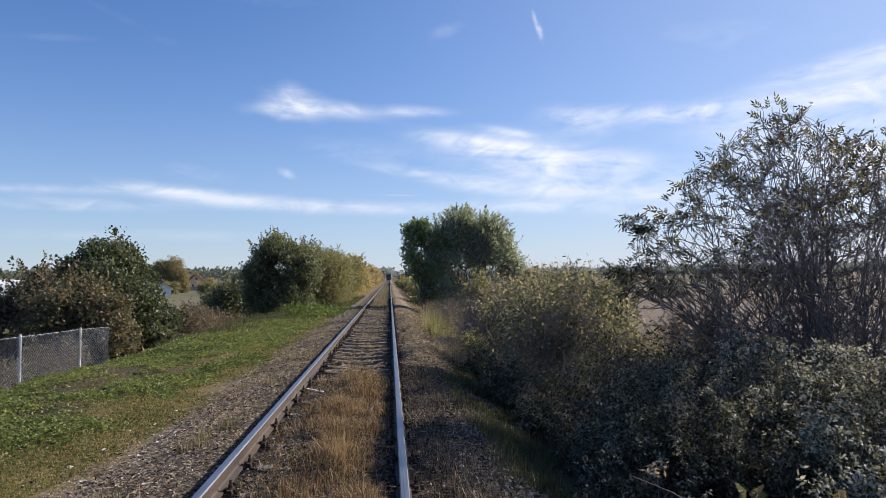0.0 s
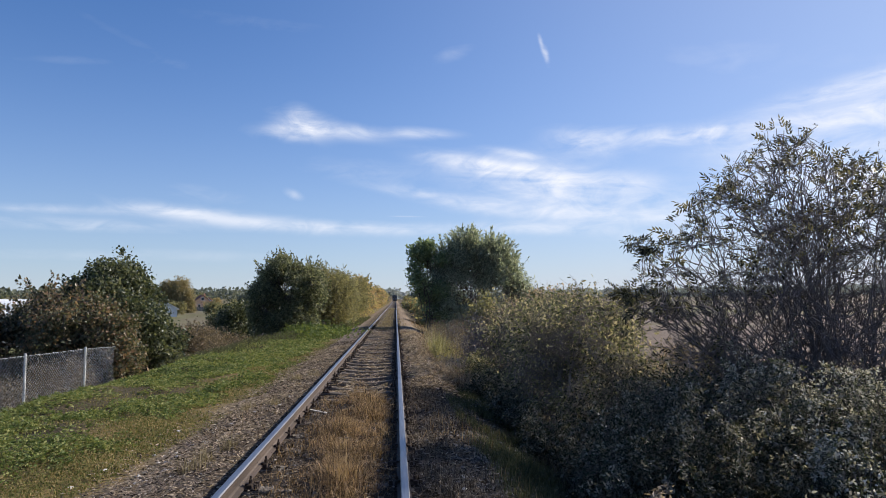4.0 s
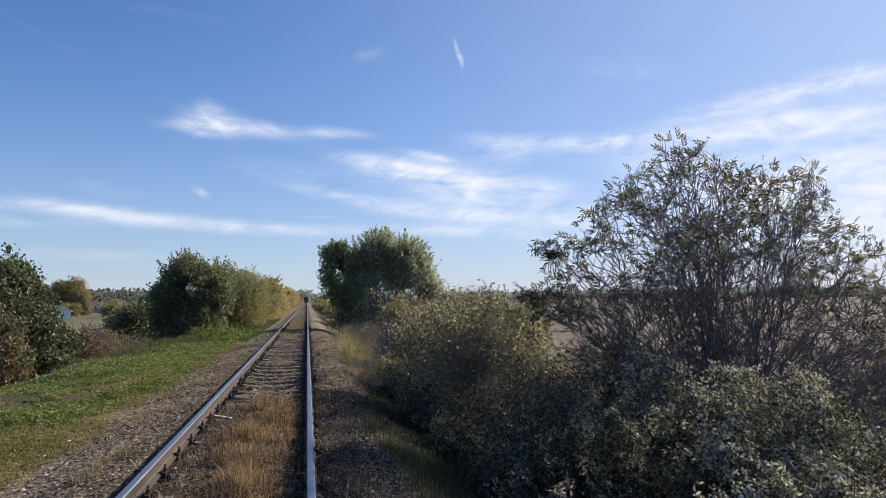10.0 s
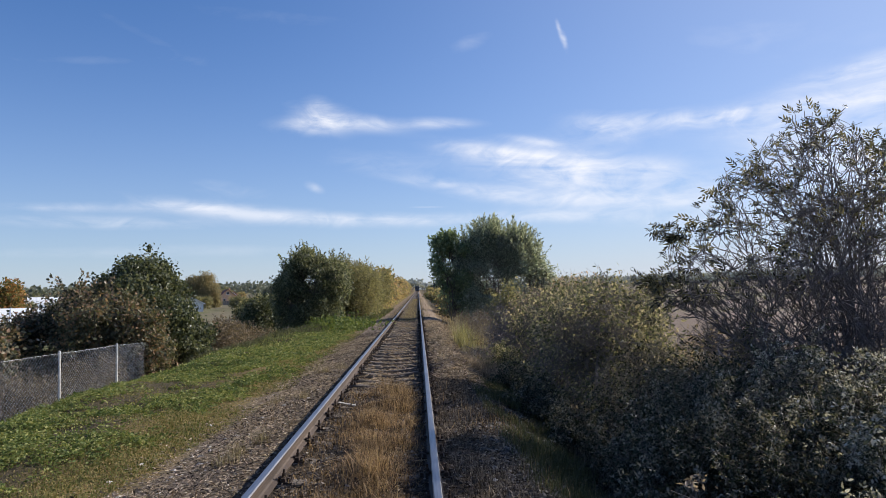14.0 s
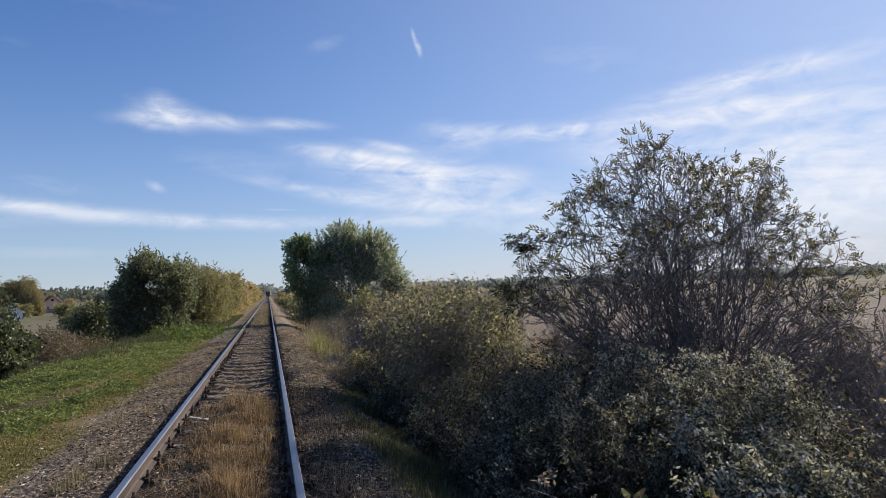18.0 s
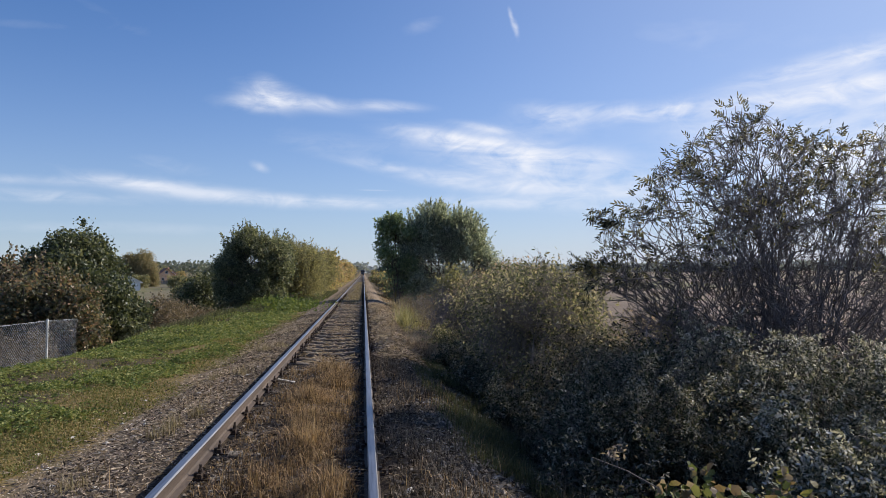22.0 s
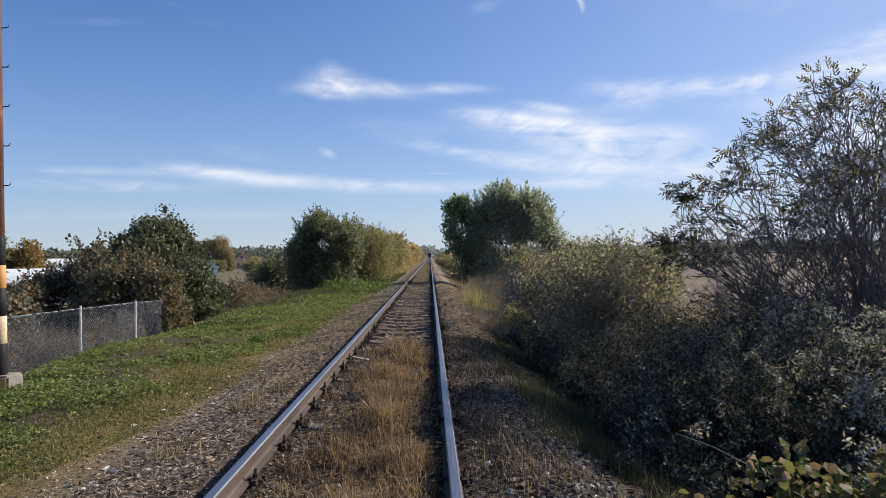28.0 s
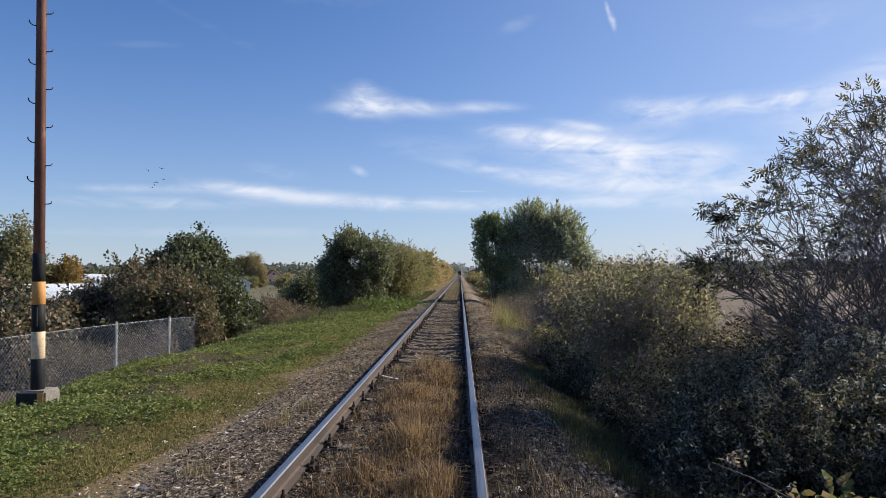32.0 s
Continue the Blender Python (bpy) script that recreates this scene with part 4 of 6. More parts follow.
    fine = fork(side, 3, 1, (0.1, 0.34), 0.12, 0.8, 4)
    arch = np.array([[(5.2, 8.1, 1.0), (4.75, 8.1, 1.55), (4.35, 8.1, 1.98), (4.12, 8.1, 2.2), (3.93, 8.1, 2.3)], [(4.9, 8.1, 0.9), (4.5, 8.1, 1.2), (4.1, 8.1, 1.45), (3.9, 8.1, 1.56), (3.72, 8.1, 1.64)]])
    pieces.append(tubes((arch - base, np.linspace(0.009, 0.005, 5)[None] * np.ones((2, 1))), 5))
    spur = curve_paths(np.repeat(arch[:, 3:], 14, 0).reshape(-1, 3), np.repeat(arch[:, 3:], 14, 0).reshape(-1, 3) + np.clip(rng.normal(size=(56, 3)), -1.5, 1.5) * np.array([0.1, 0.1, 0.06]) + np.array([0.0, 0, 0.03]), rng, 4, 0.1)
    pieces.append(tubes((spur - base, np.linspace(0.005, 0.003, 4)[None] * np.ones((56, 1))), 3))
    pieces.append(tubes((fine - base, np.linspace(0.0045, 0.003, 4)[None] * np.ones((len(fine), 1))), 3))
    part("stem", mesh_of("stem", *join(*pieces), M_ELDERBARK), None, th, "grey-brown arching stems and twigs")
    # leaves towards the outline, thick in sprays; the low, inner growth is bare
    ends = np.concatenate([fine[:, -1], side[:, -1], bough[:, -1]])
    f, ang = reach(ends)
    spray = patchy(ends[:, 0] * 2.2, ends[:, 2] * 2.2 + ends[:, 1], 1.0, 0.7)
    chance = 0.95 * np.clip((f - 0.45) * 2.1, 0.03, 1.0) * np.clip(0.72 + 0.6 * spray, 0.1, 1) * np.interp(np.degrees(ang), [-10, 12, 28, 150, 165, 175], [0.1, 0.35, 0.85, 0.85, 0.45, 0.2])
    keep = rng.random(len(ends)) < chance
    lp = np.concatenate([np.repeat(ends[keep], rng.integers(1, 3, int(keep.sum())), 0), spur[:, -1], spur[:, 2]])
    out = lp - np.array([hub[0], 8.1, hub[1] + 0.3])
    ld = unit(out) * 0.75 + rng.normal(size=lp.shape) * 0.55
    lp = lp - base + rng.normal(size=lp.shape) * 0.025
    part("foliage", mesh_of("foliage", *scatter_leaves(lp, ld, rng, 0.128, 0.11, PINNATE, 0.45, 0.5), L_ELDER), None, th, "narrow green and yellowing leaflets")


build_elder()


def bramble(at, rx, ry, h, seed, leaf, label, clumps=420, per=14, shape=TRIPLE, length=0.09, name="bramble_bush", cat="bush", canes=26, spread=0.16, outline=None, slim=0.62):
    """A low thicket: arching canes and leaves in threes."""
    rng = np.random.default_rng(seed)
    base = np.array([at[0], at[1], float(gz(*at))])
    th = thing(name, tuple(base), label, cat, "bushes on the embankment")
    lb = outline_lobes(rng, *outline, 34, 0.4, ry, 0.1) if outline else lobes(rng, 12, rx, ry, h, 0.2, 0.4)
    cen, cdir, _ = crown_points(rng, lb, clumps, 0.45)
    g = gz(cen[:, 0] + base[0], cen[:, 1] + base[1]) - base[2]
    cen[:, 2] = np.maximum(cen[:, 2], g + 0.05)
    a = np.stack([rng.normal(0, rx * 0.4, canes), rng.normal(0, ry * 0.4, canes), np.zeros(canes)], 1)
    a[:, 2] = gz(a[:, 0] + base[0], a[:, 1] + base[1]) - base[2] - 0.05
    e = cen[rng.integers(0, clumps, canes)] * 1.06
    cp = curve_paths(a, e, rng, 9, 0.05, 0.3)
    tw = curve_paths(nearest(rng, cp[:, 3:].reshape(-1, 3), cen), cen, rng, 4, 0.12)
    fine = np.repeat(cen, 1 if name == "bramble_bush" else 2, 0)
    ft = curve_paths(fine, fine + np.clip(rng.normal(size=fine.shape), -1.5, 1.5) * spread * 1.25, rng, 3, 0.1)
    st = join(tubes((cp, np.linspace(0.008, 0.003, 9)[None] * np.ones((canes, 1))), 4), tubes((tw, np.linspace(0.004, 0.002, 4)[None] * np.ones((clumps, 1))), 3),
              tubes((ft, np.linspace(0.003, 0.0018, 3)[None] * np.ones((len(fine), 1))), 3))
    part("stem", mesh_of("stem", *st, M_STEM if name == "bramble_bush" else M_TWIG), None, th)
    # growth comes in tufts and leaves gaps
    full = np.clip(0.85 + (0.75 if name == "bramble_bush" else 1.15) * patchy(cen[:, 0] * 1.5 + seed, cen[:, 1] * 1.5 + cen[:, 2] * 2.1, 1.6), 0.08, 1.9)
    num = np.maximum(2, (per * full).astype(int))
    lp = np.repeat(cen, num, 0)
    way = unit(cdir + rng.normal(size=cdir.shape) * 0.7 + np.array([0, 0, 0.25]))
    u = rng.uniform(-1.0, 1.3, (len(lp), 1))
    spine = np.repeat(way, num, 0) * u * spread * 1.3 - np.array([0, 0, 1]) * u * u * spread * 0.35
    lp = lp + spine + np.clip(rng.normal(size=lp.shape), -1.6, 1.6) * spread * 0.5
    gl = gz(lp[:, 0] + base[0], lp[:, 1] + base[1]) - base[2]
    lp[:, 2] = np.maximum(lp[:, 2], gl + 0.02)
    ld = np.repeat(cdir, num, 0) * 0.6 + rng.normal(size=lp.shape) * 0.6
    part("foliage", mesh_of("foliage", *scatter_leaves(lp, ld, rng, length, length * (slim if shape is LEAF4 else 1.0), shape, 0.5, 0.3), leaf), None, th)


def cane_bramble(at, size, seed, leaf, label, canes=60, per=26, length=0.12, shape=None, twigs=3):
    """A bramble of arching canes with leaves along them: half widths across and along the line, and height."""
    rng = np.random.default_rng(seed)
    rx, ry, h = size
    base = np.array([at[0], at[1], float(gz(*at))])
    th = thing("bramble_bush", tuple(base), label, "bush", "bushes on the embankment")
    a, far = rng.uniform(0, 6.28, canes), np.sqrt(rng.random(canes))
    foot = np.stack([np.cos(a) * far * rx * 0.5, np.sin(a) * far * ry * 0.5, np.zeros(canes)], 1)
    tip = np.stack([np.cos(a) * far * rx, np.sin(a) * far * ry, h * (1 - 0.55 * far ** 2) * rng.uniform(0.45, 0.95, canes)], 1)
    for p in (foot, tip):
        p[:, 2] += gz(p[:, 0] + base[0], p[:, 1] + base[1]) - base[2]
    main = curve_paths(foot, tip, rng, 10, 0.08, 0.45, 0.02)
    pieces = [tubes((main, np.linspace(0.007, 0.003, 10)[None] * rng.uniform(0.7, 1.2, (canes, 1))), 4)]
    src = np.repeat(main, twigs, 0)
    src = src[np.arange(len(src)), rng.integers(3, 10, len(src))]
    side = curve_paths(src, src + unit(rng.normal(size=src.shape) + np.array([0, 0, 0.3])) * rng.uniform(0.2, 0.5, (len(src), 1)), rng, 10, 0.1, 0.1)
    pieces.append(tubes((side, np.linspace(0.004, 0.002, 10)[None] * np.ones((len(side), 1))), 3))
    part("stem", mesh_of("stem", *join(*pieces), M_STEM), None, th)
    lines = np.concatenate([main, side])
    who = np.repeat(np.arange(len(lines)), per)
    full = rng.random(len(lines)) * 0.7 + 0.3
    who = who[rng.random(len(who)) < full[who]]
    u = rng.uniform(2.0, 8.99, len(who))
    k = u.astype(int)
    lp = lines[who, k] + (lines[who, k + 1] - lines[who, k]) * (u - k)[:, None] + rng.normal(size=(len(who), 3)) * 0.03
    g = gz(lp[:, 0] + base[0], lp[:, 1] + base[1]) - base[2]
    lp[:, 2] = np.maximum(lp[:, 2], g + 0.02)
    ld = unit(lines[who, k + 1] - lines[who, k]) * 0.5 + rng.normal(size=lp.shape) * np.array([0.7, 0.7, 0.35])
    part("foliage", mesh_of("foliage", *scatter_leaves(lp, ld, rng, length, length, shape or TRIPLE_NEAR, 0.45, 0.25), leaf), None, th)


def dry_shrub(at, size, seed, label, canes=150, leaves=900):
    """Bare arching brown twigs that fork, with a few leaves left on them."""
    rng = np.random.default_rng(seed)
    rx, ry, h = size
    base = np.array([at[0], at[1], float(gz(*at))])
    th = thing("dry_shrub", tuple(base), label, "bush", "bushes on the embankment")
    foot = np.stack([rng.normal(0, rx * 0.35, canes), rng.normal(0, ry * 0.35, canes), np.full(canes, -0.05)], 1)
    tip = foot + np.stack([rng.normal(0, rx * 0.6, canes), rng.normal(0, ry * 0.5, canes), h * rng.uniform(0.15, 1.0, canes)], 1)
    main = curve_paths(foot, tip, rng, 9, 0.12, 0.35, 0.02)
    pieces = [tubes((main, np.linspace(0.011, 0.004, 9)[None] * rng.uniform(0.5, 1.2, (canes, 1))), 5)]
    src = np.repeat(main, 9, 0)
    at_k = rng.integers(2, 8, len(src))
    along = unit(src[np.arange(len(src)), at_k + 1] - src[np.arange(len(src)), at_k])
    src = src[np.arange(len(src)), at_k]
    side = curve_paths(src, src + unit(along + rng.normal(size=src.shape) * 0.6) * rng.uniform(0.2, 0.75, (len(src), 1)), rng, 6, 0.12, 0.05, 0.03)
    pieces.append(tubes((side, np.linspace(0.005, 0.0022, 6)[None] * np.ones((len(side), 1))), 3))
    part("stem", mesh_of("stem", *join(*pieces), M_ELDERBARK), None, th, "brown forking twigs")
    ends = side[rng.integers(0, len(side), leaves), -1]
    part("foliage", mesh_of("foliage", *scatter_leaves(ends, rng.normal(size=ends.shape), rng, 0.06, 0.035, LEAF6, 0.4, 0.3), L_HAZEL), None, th, "a few yellow-green leaves")


def build_right_bushes():
    # Leaf colours carry the light: dark tones for shaded growth, pale for sunlit.
    dark = "dense bramble thicket with dark green leaves in shaded tones"
    sunny = "tall bramble with grey-green and russet leaves in sunlit tones"
    bramble((4.3, 6.4), 1.6, 1.4, 2.1, 31, L_SHADEBRAMBLE, dark, 1000, 38, LEAF4, 0.046, slim=0.42)
    cane_bramble((3.9, 6.0), (1.3, 1.2, 2.0), 131, L_SHADEBRAMBLE, dark, 80, 60, 0.055)
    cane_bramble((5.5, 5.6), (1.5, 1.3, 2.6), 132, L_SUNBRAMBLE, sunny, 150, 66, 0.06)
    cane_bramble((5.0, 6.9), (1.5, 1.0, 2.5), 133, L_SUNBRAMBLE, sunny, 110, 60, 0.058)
    bramble((5.8, 5.7), 1.4, 1.2, 2.2, 32, L_SHADEBRAMBLE, dark, 900, 34, LEAF4, 0.046, slim=0.42)
    bramble((3.7, 8.2), 1.1, 1.6, 1.8, 33, L_SHADEBRAMBLE, dark, 1000, 30, LEAF4, 0.047, outline=([-0.9, -0.6, -0.1, 0.5, 1.2], [0.8, 1.3, 1.6, 1.7, 1.5]), slim=0.42)
    bramble((3.6, 10.6), 1.4, 1.7, 1.95, 34, L_ROSE, "olive wild rose bush beside the brambles", 1300, 13, LEAF4, 0.06, "wild_rose_bush", outline=([-1.1, -0.85, -0.4, 0.1, 0.7, 1.4], [1.3, 2.15, 2.55, 2.6, 2.5, 1.9]), slim=0.45)
    bramble((5.6, 9.8), 1.9, 1.5, 1.7, 35, L_SHADEBRAMBLE, dark, 600, 26, LEAF4, 0.06)
    bramble((8.0, 7.6), 1.6, 1.2, 1.2, 36, L_SHADEBRAMBLE, dark, 420, 26, LEAF4, 0.06)
    cane_bramble((4.8, 4.1), (0.8, 0.6, 1.6), 154, L_SUNBRAMBLE, "bramble with grey-green leaves in sunlit tones", 85, 50, 0.075)
    bramble((3.05, 6.4), 0.6, 1.1, 0.85, 38, L_SHADEBRAMBLE, dark, 420, 26, LEAF4, 0.046, slim=0.42)
    cane_bramble((2.8, 5.1), (0.45, 0.6, 0.5), 139, L_SHADEBRAMBLE, "low trailing bramble at the foot of the bank", 26, 20, 0.07)
    cane_bramble((2.95, 2.85), (0.8, 0.5, 1.05), 137, L_BROADLEAF, "low bramble with broad green, yellow and russet leaves", 60, 34, 0.058, LEAF6)
    weedy = "low leafy weeds and bramble on the shaded bank"
    cane_bramble((2.8, 8.4), (0.4, 1.0, 0.6), 161, L_SHADEBRAMBLE, weedy, 36, 34, 0.06)
    cane_bramble((2.7, 10.6), (0.4, 1.0, 0.65), 162, L_SHADEBRAMBLE, weedy, 36, 34, 0.06)
    cane_bramble((2.75, 13.0), (0.5, 1.2, 0.8), 163, L_SHADEBRAMBLE, weedy, 40, 34, 0.065)
    cane_bramble((2.75, 15.4), (0.5, 1.1, 0.9), 164, L_ROSE, weedy, 40, 34, 0.065)
    dry_shrub((8.3, 5.9), (1.5, 1.2, 2.1), 140, "tangle of bare brown arching twigs", 150, 700)
    dry_shrub((10.2, 7.4), (1.6, 1.4, 2.6), 141, "tangle of bare brown arching twigs with few leaves", 150, 1400)
    dry_shrub((6.9, 4.6), (1.1, 0.9, 1.2), 142, "low tangle of bare brown twigs", 90, 400)
    dry_shrub((8.7, 9.7), (1.7, 0.8, 2.3), 143, "bare brown thorn twigs behind the elder", 190, 500)
    dry_shrub((5.6, 9.9), (1.2, 0.8, 1.5), 144, "bare brown thorn twigs behind the elder", 80, 300)
    dry_shrub((10.9, 9.2), (1.5, 0.8, 2.4), 145, "bare brown thorn twigs behind the elder", 150, 900)
    bramble((9.6, 9.5), 2.0, 1.8, 2.0, 39, L_SHADEBRAMBLE, dark, 480, 24, LEAF4, 0.07)
    dry_shrub((3.05, 17.6), (0.6, 1.5, 2.0), 146, "bare grey-brown twigs beside the rose bush", 130, 300)
    rose = "olive-green wild rose bush turning russet at its top"
    olive = "dull olive thorn bush with sparse leaves"
    bramble((4.2, 16.9), 1.9, 2.5, 3.75, 41, L_RUSSET, rose, 1700, 14, LEAF4, 0.072, "wild_rose_bush", "bush", 120, 0.2, ([-1.25, -0.85, -0.35, 0.3, 1.0, 1.9], [1.0, 1.9, 2.6, 2.95, 2.8, 1.8]), 0.45)
    bramble((3.95, 13.0), 1.6, 2.6, 2.9, 42, L_ROSE, rose, 1700, 14, LEAF4, 0.066, "wild_rose_bush", "bush", 110, 0.2, ([-1.5, -1.2, -0.8, -0.3, 0.4, 1.1, 1.8], [1.5, 2.15, 2.55, 2.65, 2.6, 2.35, 1.5]), 0.5)
    bramble((6.3, 15.2), 1.5, 1.9, 1.9, 43, L_TWIGGY, olive, 600, 13, LEAF4, 0.066, "thorn_bush", "bush", 120, 0.2)
    bramble((5.2, 20.8), 1.3, 1.6, 2.6, 44, L_TWIGGY, olive, 800, 13, LEAF4, 0.072, "thorn_bush", "bush", 90, 0.2)
    bramble((7.6, 13.0), 1.8, 1.8, 1.7, 45, L_TWIGGY, olive, 520, 14, LEAF4, 0.052, "thorn_bush", "bush", 90, 0.2)
    bramble((6.6, 24.5), 2.0, 2.6, 3.4, 46, L_TWIGGY, olive, 800, 14, LEAF4, 0.08, "thorn_bush", "bush", 90, 0.23)
    bramble((3.3, 27.0), 0.8, 2.0, 1.5, 50, L_BROWNBUSH, "low dead-brown scrub beside the ballast", 260, 14, LEAF4, 0.05, "scrub_bush", "bush", 80, 0.18)
    bramble((3.4, 32.0), 0.9, 2.4, 1.7, 51, L_BROWNBUSH, "low dead-brown scrub beside the ballast", 260, 14, LEAF4, 0.055, "scrub_bush", "bush", 80, 0.2)
    bramble((3.0, 22.5), 0.6, 1.8, 1.1, 52, L_REED, "pale dry weeds and scrub beside the ballast", 200, 14, LEAF4, 0.05, "scrub_bush", "bush", 70, 0.18)
    bramble((9.4, 11.8), 2.0, 1.6, 2.2, 47, L_BROWNBUSH, "brown twiggy thorn scrub behind the elder", 420, 12, LEAF4, 0.052, "thorn_bush", "bush", 90, 0.2)
    bramble((11.4, 10.0), 2.2, 1.8, 2.6, 53, L_BROWNBUSH, "brown twiggy thorn scrub behind the elder", 380, 12, LEAF4, 0.052, "thorn_bush", "bush", 120, 0.2)
    bramble((8.6, 17.0), 1.8, 2.0, 2.5, 48, L_TWIGGY, olive, 420, 13, LEAF4, 0.07, "thorn_bush", "bush", 90, 0.2)


build_right_bushes()


def build_dead_canes():
    rng = np.random.default_rng(91)
    sprig = thing("dead_weed", (2.8, 4.57, float(gz(2.8, 4.57))), "dead pale forked weed standing before dark bushes", "weed")
    h = -0.0 - float(gz(2.8, 4.57))
    a = np.array([[0.02, 0, 0], [0.0, 0, h - 0.12], [0, 0, h - 0.12], [0.03, 0, h * 0.6], [-0.03, 0, h - 0.02]])
    b = np.array([[0.0, 0, h - 0.1], [0.09, 0.02, h + 0.16], [-0.14, -0.02, h + 0.05], [0.12, 0.03, h - 0.18], [-0.12, 0.02, h - 0.16]])
    part("stem", mesh_of("stem", *tubes((curve_paths(a, b, rng, 6, 0.12), np.linspace(0.004, 0.002, 6)[None] * np.ones((5, 1))), 5), M_TWIG), None, sprig)
    lp = np.array([0, 0, h]) + rng.normal(size=(34, 3)) * np.array([0.06, 0.03, 0.03])
    part("foliage", mesh_of("foliage", *scatter_leaves(lp, rng.normal(size=lp.shape), rng, 0.06, 0.026, LEAF4, 0.5), L_STRAW), None, sprig, "curled pale dry leaves")
    cane = np.array([[[2.3, 3.75, 0.2], [2.42, 3.4, 0.2], [2.52, 3.05, 0.17], [2.6, 2.7, 0.13], [2.72, 2.3, -0.05], [2.8, 2.1, -0.65]]])
    o = new("dead_cane", mesh_of("dead_cane", *tubes((cane, np.array([[0.003, 0.004, 0.0045, 0.005, 0.006, 0.007]])), 6), M_STEM, True))
    tagged(o, "bare dead cane leaning out of the bramble", "cane")
    for n, (x, y, z, dx, dy, dz) in enumerate([(4.6, 4.6, 0.55, 0.5, 0.1, 0.25), (5.6, 4.9, 0.5, 0.5, 0.2, -0.2), (3.9, 5.6, 0.75, 0.25, 0.0, 0.4), (5.0, 3.9, 0.42, 0.35, -0.1, 0.12)]):
        line = np.array([[[x - 0.25 * dx, y, float(gz(x, y)) - 0.05], [x, y, z], [x + dx * 0.5, y + dy * 0.5, z + dz * 0.8], [x + dx, y + dy, z + dz]]])
        o = new("dead_cane", mesh_of("dead_cane", *tubes((line, np.array([[0.005, 0.004, 0.0035, 0.002]])), 5), M_STEM, True))
        tagged(o, "pale dead bramble cane arching over leaves", "cane")


build_dead_canes()


def build_far_right_trees():
    rng = np.random.default_rng(51)
    plant("poplar_tree", (2.9, 42), outline_lobes(rng, [-1.4, -1.2, -0.7, -0.3, 0.2, 0.8, 1.3], [4.6, 5.4, 5.9, 6.0, 5.9, 5.4, 4.6], 46, 0.36, 0.9, lows=[3.4, 2.8, 1.6, 0.6, 0.3, 0.3, 0.3]),
          "dense dark green young poplar tree beside the track", "tree", L_POPLAR, rng, 240, 30, 0.25, 0.12, 0.085, stems=12, stem_r=0.05, shoots=50, shoot_len=0.6, trunk=2.0)
    plant("willow_bush", (5.8, 42), outline_lobes(rng, [-2.9, -2.2, -1.2, -0.3, 0.3, 1.2, 2.0, 2.9, 3.6], [4.3, 5.1, 5.8, 6.3, 6.0, 5.6, 5.0, 4.4, 3.4], 190, 0.36, 1.1, 0.0),
          "tall grey-green willow bush with upright shoots", "tree", L_WILLOW, rng, 800, 32, 0.28, 0.18, 0.045, stems=40, stem_r=0.045, shoots=620, shoot_len=1.7, shoot_leaves=44, gappy=0.35)
    plant("yellow_bush", (4.7, 30), lobes(rng, 9, 0.6, 0.8, 3.5), "yellow-green leafy bush among thorn bushes", "bush", L_OLIVE, rng, 150, 26, 0.25, 0.1, 0.06, stems=10, stem_r=0.03, shoots=14)
    for k in range(16):
        y = 56 + k * 11 + rng.uniform(-3, 3)
        plant("hedge_bush", (5.2 + rng.uniform(-0.6, 1.2), y), lobes(rng, 7, 2.2, 5.2, rng.uniform(3.0, 4.0)), "yellowing hedge bush beside the track", "bush",
              L_YELLOW if k % 3 else L_OLIVE, rng, 100, 11, 0.5, 0.36, 0.22, stems=8, stem_r=0.04, shoots=16, group="hedge along the line", twigs=False)
    plant("oak_tree", (11, 180), lobes(rng, 9, 6, 6, 9.5), "far grey-green tree with haze-tinted leaves", "tree", L_GREY, rng, 220, 30, 0.7, 0.5, 0.4, stems=8, stem_r=0.2, trunk=2.5, twigs=False)


build_far_right_trees()


